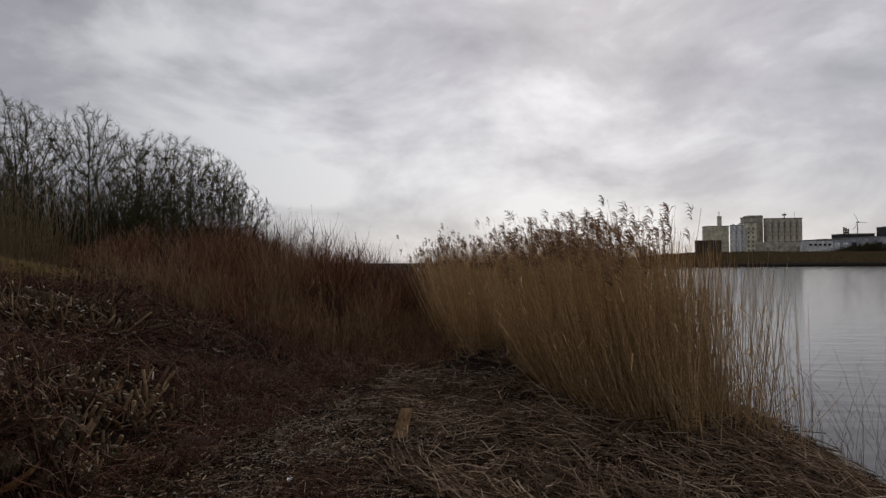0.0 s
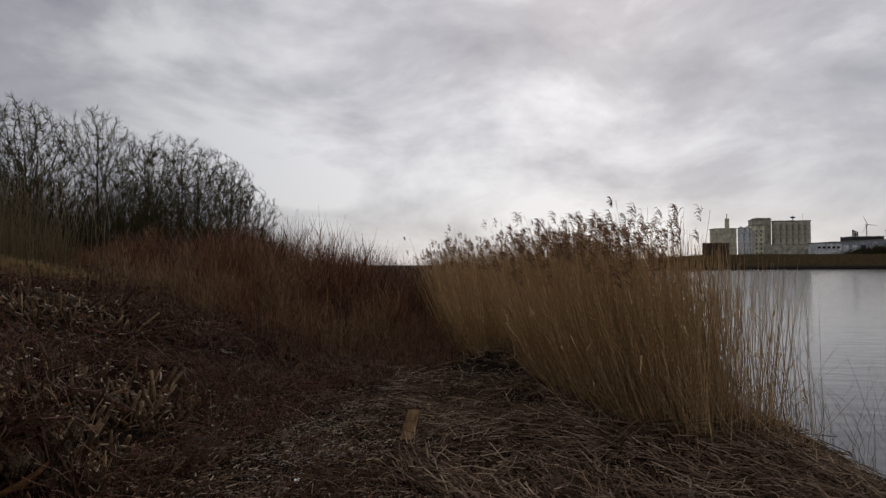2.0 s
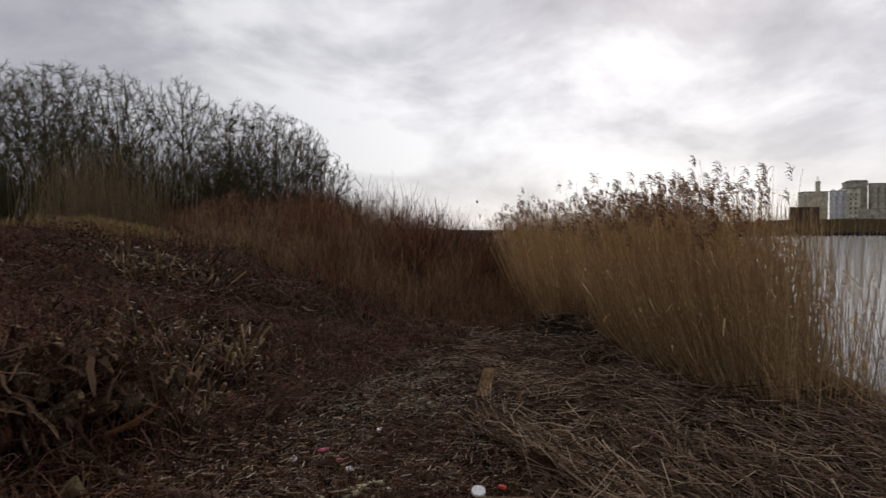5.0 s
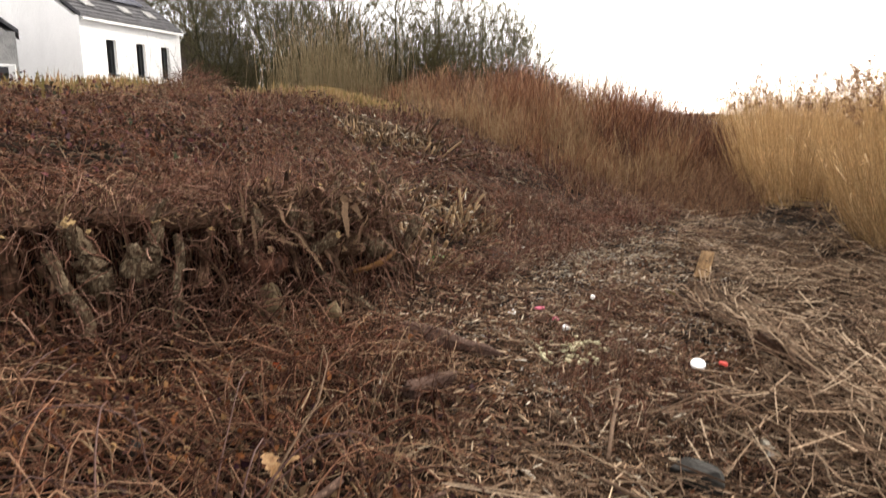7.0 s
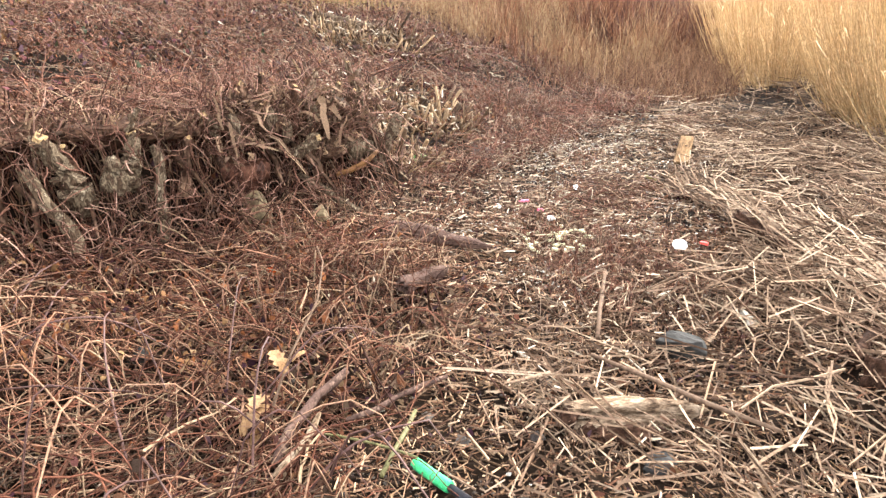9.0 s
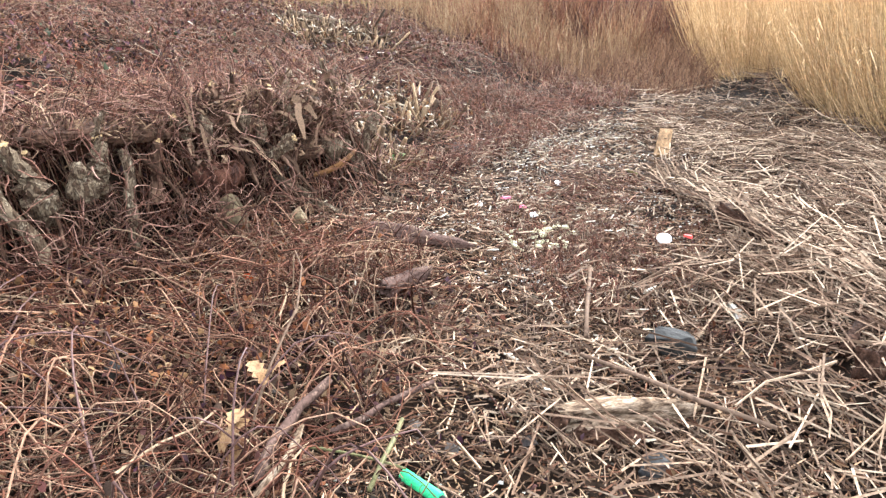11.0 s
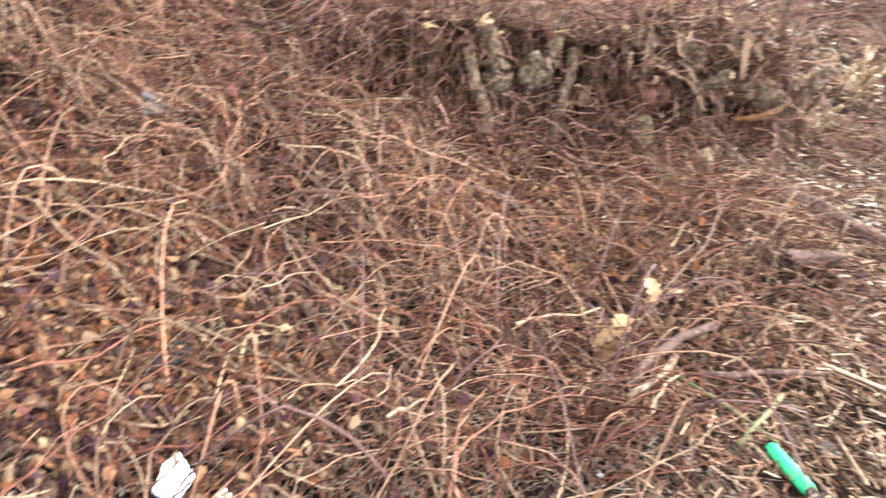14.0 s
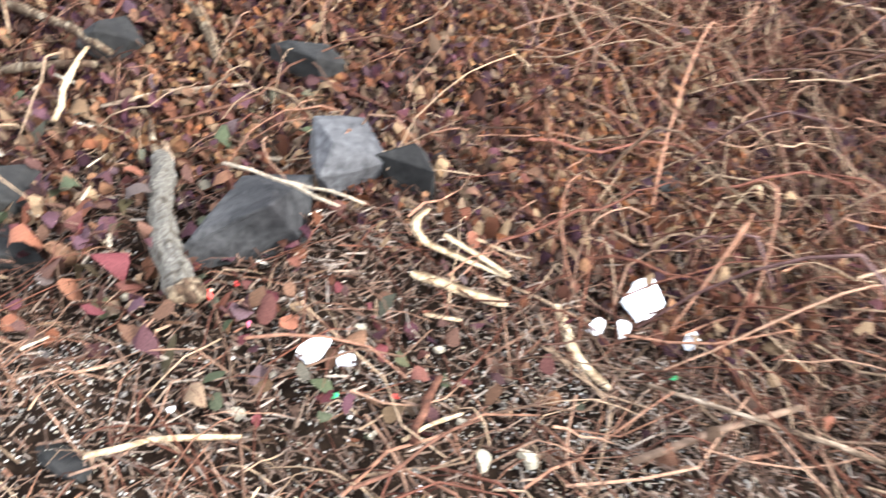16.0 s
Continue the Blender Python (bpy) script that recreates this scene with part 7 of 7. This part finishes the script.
log_between("branch", "short dark stick beside the board", "branch", (-0.3, 6.3), (-0.33, 6.85), [0.02, 0.025, 0.02], "dark_wood", 15, 0.03)

log_between("green_twig", "thin pale green living twig on the litter", "twig", (-0.97, 1.88), (-0.6, 1.93), [0.003, 0.0045, 0.004, 0.0045, 0.003], "green_twig", 16, 0.08, 8, 0.0003, 0.02)
log_between("green_twig", "short mossy green stick standing over the litter", "twig", (-0.72, 2.12), (-0.63, 1.78), [0.006, 0.008, 0.007, 0.008], "green_twig", 17, 0.1, 8, 0.0006, 0.02)
log_between("pale_stick", "pale weathered stick among the brambles", "stick", (-1.0, 1.97), (-0.9, 1.62), [0.009, 0.012, 0.01, 0.012, 0.009], "driftwood", 18, 0.1, 8, 0.001, 0.04)
single("rotten_block", knotty([((0, 0, 0), (0.16, 0.12, 0.12)), ((0.06, 0.03, 0.02), (0.1, 0.1, 0.1))], 52), "dark_wood", "black rotten wood lump on the reed litter", "wood block", 0.68, 3.02, float(land(0.68, 3.02)) + 0.05)

# dead wood above the stones
for i, (label, p0, p1, r, mat) in enumerate((("grey dead branch lying above the stones", (-1.9, -1.36), (-1.76, -0.98), 0.013, "lichen"), ("short grey dead branch above the stones", (-1.68, -1.24), (-1.72, -1.0), 0.011, "lichen"), ("knotty dead branch standing out of the stems", (-2.1, -0.9), (-1.86, -0.72), 0.014, "lichen"),
                                            ("pale broken stick beside a black stone", (-1.5, -1.0), (-1.76, -1.04), 0.007, "strap"), ("brown dead twig across the leaves", (-1.62, -0.95), (-1.78, -0.6), 0.006, "driftwood"), ("white peeled stick across the stone", (-1.33, -0.5), (-1.22, -0.22), 0.0038, "pale_chip"), ("white peeled stick across the stone", (-1.3, -0.38), (-1.25, -0.17), 0.0034, "pale_chip"),
                                            ("pale split stick on the debris", (-0.68, -0.5), (-0.78, -0.3), 0.005, "strap"), ("pale split stick on the debris", (-0.82, -0.02), (-0.9, 0.08), 0.004, "strap"), ("rotten orange bark strip", (-0.82, 0.0), (-0.98, 0.03), 0.008, "rust_bark"))):
    log_between("dead_branch" if r > 0.0055 else "stick", label, "branch" if r > 0.0055 else "stick", p0, p1, [r, r * 1.15, r * 0.85, r * 1.1, r * 0.9, r * 0.75], mat, 60 + i, 0.165 if "across the stone" in label else 0.09 if "stone" in label else 0.05, 8, r * 0.12, 0.05)

bz = float(land(-0.42, 6.5))
single("board", box(bmesh.new(), -0.06, -0.44, 0, 0.06, 0.44, 0.025, 0.004), "board", "weathered wooden board lying on the litter", "board", -0.42, 6.5, bz + 0.085, 3, 3, 4)

# washed-up rubbish
bm = cylinder(bmesh.new(), 0, 0, 0, 0.012, 0.041, 0.038, sides=28)
single("plastic_disc", bm, "white_plastic", "round white plastic lid on the shore", "lid", -0.14, 4.17, float(land(-0.14, 4.17)) + 0.06, 20, 4, 0)


def scrap(name, label, category, x, y, size, mat, seed, lift=0.02, rz=0, m=9):
    """A flat broken piece with a ragged outline."""
    r = np.random.default_rng(seed)
    bm = bmesh.new()
    ring = []
    for i in range(m):
        a = (i + r.uniform(-0.3, 0.3)) * 2 * math.pi / m
        w = 0.95 + 0.22 * math.sin(2 * a + seed) + 0.14 * math.sin(3 * a + seed * 2) + r.uniform(-0.2, 0.12)
        ring.append((w * math.cos(a) * size[0] / 2, w * math.sin(a) * size[1] / 2))
    lo = [bm.verts.new((px, py, r.normal(0, 0.06) * size[2])) for px, py in ring]
    hi = [bm.verts.new((px * 0.93, py * 0.93, size[2] * (0.85 + 0.3 * r.random()))) for px, py in ring]
    bm.faces.new(lo[::-1]), bm.faces.new(hi)
    for i in range(m):
        bm.faces.new((lo[i], lo[(i + 1) % m], hi[(i + 1) % m], hi[i]))
    bmesh.ops.triangulate(bm, faces=[f for f in bm.faces if len(f.verts) > 4])
    return single(name, bm, mat, label, category, x, y, float(land(x, y)) + lift, r.uniform(-14, 14), r.uniform(-14, 14), rz)


scrap("foam_piece", "broken white polystyrene slab on the shingle", "polystyrene", -1.25, 0.46, (0.125, 0.11, 0.014), "foam", 3, 0.05, 20, 8)
scrap("foam_piece", "small white polystyrene lump", "polystyrene", -1.15, 0.55, (0.035, 0.04, 0.025), "foam", 2, 0.03)
scrap("foam_piece", "cream polystyrene crumb on the shingle", "polystyrene", -1.16, 0.35, (0.04, 0.035, 0.025), "foam", 3, 0.03)
scrap("foam_piece", "cream polystyrene crumb on the shingle", "polystyrene", -1.17, 0.41, (0.045, 0.03, 0.022), "foam", 4, 0.03)
scrap("paper_scrap", "crumpled white plastic scrap on the shore", "plastic scrap", -0.985, -0.22, (0.07, 0.06, 0.01), "white_plastic", 5, 0.03, 60)
scrap("paper_scrap", "torn white plastic scrap on the shore", "plastic scrap", -0.98, -0.155, (0.045, 0.04, 0.01), "white_plastic", 6, 0.03, 20)
for i, (x, y, s) in enumerate(((-0.82, 0.125, 0.04), (-0.83, 0.205, 0.04), (-0.835, -0.32, 0.03), (-1.07, -0.145, 0.025), (-0.72, -0.72, 0.03), (-1.06, 0.02, 0.022), (-0.9, 0.08, 0.02), (-0.84, -0.08, 0.018), (-1.05, -0.62, 0.025))):
    scrap("shell", "broken pale shell on the shingle", "shell", x, y, (s, s * 0.8, s * 0.4), "shell", 20 + i, 0.02, i * 47)
for i in range(44):
    a, d = rng.uniform(0, 6.28), rng.random() ** 0.7 * 0.2
    scrap("foam_crumb", "yellowed polystyrene crumb on the litter", "polystyrene", -0.79 + math.cos(a) * d, 4.0 + math.sin(a) * d * 1.3, (rng.uniform(0.015, 0.055), rng.uniform(0.012, 0.04), 0.014), "crumb", 40 + i, 0.035, i * 30)
for i, (x, y, s, mat, label) in enumerate(((-1.22, 4.55, 0.07, "pink_plastic", "pink plastic fragment"), (-1.05, 4.4, 0.05, "pink_plastic", "small pink plastic fragment"), (-0.02, 4.3, 0.09, "red_plastic", "crumpled red plastic wrapper"),
                                           (-1.09, 4.3, 0.14, "dark_wood", "flat brown wood offcut"), (-1.33, 4.35, 0.06, "white_plastic", "white plastic tube end"), (-0.94, 4.29, 0.06, "white_plastic", "white plastic scrap"),
                                           (-2.05, 6.2, 0.06, "white_plastic", "white plastic scrap"), (-0.98, 5.0, 0.07, "white_plastic", "white plastic scrap"), (-0.55, 5.6, 0.1, "moss_grass", "faded yellow plastic bag"), (-1.06, -0.45, 0.02, "red_plastic", "tiny red plastic bit"))):
    scrap("plastic_scrap", label + " on the shore", "plastic scrap", x, y, (s, s * 0.7, 0.015), mat, 70 + i, 0.035, i * 65)

tip, far = Vector((-0.625, 1.945, float(land(-0.625, 1.945)) + 0.035)), Vector((-0.24, 1.81, float(land(-0.24, 1.81)) + 0.03))
tool = thing("tool_handle", "green-gripped black tool handle lying in the litter", "tool", Matrix.Translation(tip) @ (far - tip).to_track_quat("X", "Z").to_matrix().to_4x4())
part("grip", rod(bmesh.new(), [(0, 0, 0), (0.008, 0, 0), (0.07, 0, 0), (0.155, 0, 0), (0.162, 0, 0)], [0.014, 0.02, 0.019, 0.02, 0.017], 14), "green_plastic", tool, "bright green plastic grip", smooth=True)
part("shaft", rod(bmesh.new(), [(0.16, 0, 0), (0.35, 0, 0), (0.7, 0.01, -0.03)], [0.013, 0.012, 0.012], 12), "black_plastic", tool, smooth=True)
part("hang_hole", rod(bmesh.new(), [(0.012, -0.02, 0), (0.012, 0.02, 0)], [0.006, 0.006], 8), "black_plastic", tool)


def strip(name, label, pts, width, mat, x, y, z):
    """A dry curled ribbon."""
    bm = bmesh.new()
    P = np.array(pts, float)
    for _ in range(3):
        P = np.concatenate([P[:1], np.stack([P[:-1] * 0.75 + P[1:] * 0.25, P[:-1] * 0.25 + P[1:] * 0.75], 1).reshape(-1, 3), P[-1:]])
    T = np.gradient(P, axis=0)
    side = np.cross(T, [0, 0, 1.0])
    side /= np.linalg.norm(side, axis=1, keepdims=True) + 1e-9
    w = width * np.interp(np.linspace(0, 1, len(P)), [0, 0.2, 0.8, 1], [0.5, 1, 1, 0.3])[:, None] / 2
    rows = [[bm.verts.new(q) for q in (p - s, p + [0, 0, 0.002], p + s, p - [0, 0, 0.002])] for p, s in zip(P, side * w)]
    for r0, r1 in zip(rows, rows[1:]):
        for i in range(4):
            bm.faces.new((r0[i], r0[(i + 1) % 4], r1[(i + 1) % 4], r1[i]))
    bm.faces.new(rows[0][::-1]), bm.faces.new(rows[-1])
    return single(name, bm, mat, label, "dry leaf", x, y, z, smooth=True)


def over(x, y, up):
    return (x, y, float(land(x, y)) + up)


strip("dry_reed_blade", "pale curled dry reed blade on the leaves", [over(-1.364, -0.043, 0.06), over(-1.32, -0.075, 0.07), over(-1.28, -0.05, 0.06), over(-1.272, 0.022, 0.045), over(-1.265, 0.09, 0.04), over(-1.255, 0.155, 0.035)], 0.022, "strap", 0, 0, 0)
strip("dry_reed_blade", "forked pale dry reed blade", [over(-1.3, -0.0, 0.065), over(-1.288, 0.03, 0.06), over(-1.28, 0.072, 0.05), over(-1.255, 0.16, 0.04)], 0.018, "strap", 0, 0, 0)
strip("dry_reed_blade", "broad pale dry reed blade lying flat", [over(-1.206, -0.061, 0.045), over(-1.195, 0.0, 0.05), over(-1.185, 0.08, 0.045), over(-1.179, 0.157, 0.04)], 0.032, "strap", 0, 0, 0)
strip("dry_reed_blade", "pale dry blade curling upright", [over(-1.556, 0.70, 0.03), over(-1.54, 0.71, 0.09), over(-1.53, 0.72, 0.15), over(-1.52, 0.74, 0.165), over(-1.515, 0.75, 0.13)], 0.025, "strap", 0, 0, 0)
strip("dry_reed_blade", "long split dry blade on the bare ground", [over(-1.2, 0.262, 0.04), over(-1.12, 0.285, 0.04), over(-1.069, 0.304, 0.035), over(-0.997, 0.363, 0.03)], 0.024, "strap", 0, 0, 0)
strip("dry_reed_blade", "narrow white dry blade on the bare ground", [over(-1.13, -0.02, 0.03), over(-1.125, 0.03, 0.035), over(-1.13, 0.06, 0.03)], 0.014, "strap", 0, 0, 0)


def oak_leaf(bm, at, way, size, curl):
    """A lobed leaf, folded along its midrib."""
    at, way = Vector(at), Vector(way).normalized()
    side = way.cross(Vector((0, 0, 1))).normalized()
    up = side.cross(way)
    half = [0.06, 0.28, 0.16, 0.42, 0.24, 0.46, 0.26, 0.34, 0.04]
    mid, l, r = [], [], []
    for i, w in enumerate(half):
        f = i / (len(half) - 1)
        c = at + way * size * f + up * size * curl * math.sin(f * 3)
        mid.append(bm.verts.new(c))
        l.append(bm.verts.new(c + side * size * w * 0.7 + up * size * 0.1 * w))
        r.append(bm.verts.new(c - side * size * w * 0.7 + up * size * 0.16 * w))
    for i in range(len(half) - 1):
        bm.faces.new((mid[i], mid[i + 1], l[i + 1], l[i]))
        bm.faces.new((mid[i + 1], mid[i], r[i], r[i + 1]))
    return bm


lz = float(land(-1.13, 1.85))
sprig = thing("oak_sprig", "bare oak shoot with a few withered tan leaves", "oak shoot", pose(-1.13, 1.85, lz))
part("stem", rod(bmesh.new(), [(0.02, -0.05, 0.0), (0.0, 0.05, 0.12), (-0.02, 0.16, 0.22), (-0.06, 0.4, 0.34), (-0.14, 0.55, 0.42), (-0.22, 0.62, 0.45)], [0.0055, 0.005, 0.0045, 0.004, 0.003, 0.002], 7), "straw", sprig, smooth=True)
for at, way, s in (((0.0, 0.03, 0.13), (-0.3, -0.7, -0.5), 0.13), ((-0.02, 0.05, 0.15), (0.2, -0.9, 0.1), 0.11), ((0.0, 0.12, 0.2), (-0.8, 0.3, 0.5), 0.1), ((0.0, 0.16, 0.22), (0.6, 0.5, 0.5), 0.06), ((0.0, 0.0, 0.08), (-0.1, -0.5, -0.8), 0.12)):
    part("leaf", oak_leaf(bmesh.new(), at, way, s, 0.15), "oak_leaf", sprig, "withered tan leaf", smooth=True)
part("leaf", oak_leaf(bmesh.new(), (-0.02, 0.02, 0.14), (-0.9, -0.2, 0.2), 0.045, 0.1), "green_leaf", sprig, "green leaf")
lz = float(land(-2.5, 5.3))
sprout = thing("green_sprout", "small green weed growing beside the stump", "weed", pose(-2.45, 5.25, lz))
for i in range(7):
    a = i * 0.9
    part("leaf", oak_leaf(bmesh.new(), (0.01 * math.cos(a), 0.01 * math.sin(a), 0.01), (math.cos(a), math.sin(a), 0.5), 0.09 + 0.01 * (i % 3), 0.15), "green_leaf", sprout, smooth=True)
for i, (x, y, mat, word) in enumerate(((-1.12, -0.42, "red_plastic", "red"), (-0.93, -0.05, "red_plastic", "red"), (-1.05, 0.5, "green_plastic", "green"), (-0.9, -0.16, "green_plastic", "green"), (-1.02, -0.36, "pink_plastic", "pink"), (-0.75, 0.02, "white_plastic", "white"), (-0.8, -0.42, "white_plastic", "white"), (-0.7, -0.12, "white_plastic", "white"))):
    scrap("plastic_crumb", "tiny " + word + " plastic crumb on the shingle", "plastic scrap", x, y, (0.016, 0.011, 0.005), mat, 200 + i, 0.025, i * 50)
single("red_leaf", oak_leaf(bmesh.new(), (0, 0, 0), (0.3, -0.5, 0.9), 0.085, 0.1), "red_leaf", "bright red and orange leaf on a bramble", "leaf", -1.85, 2.72, float(land(-1.85, 2.72)) + 0.08, smooth=True)
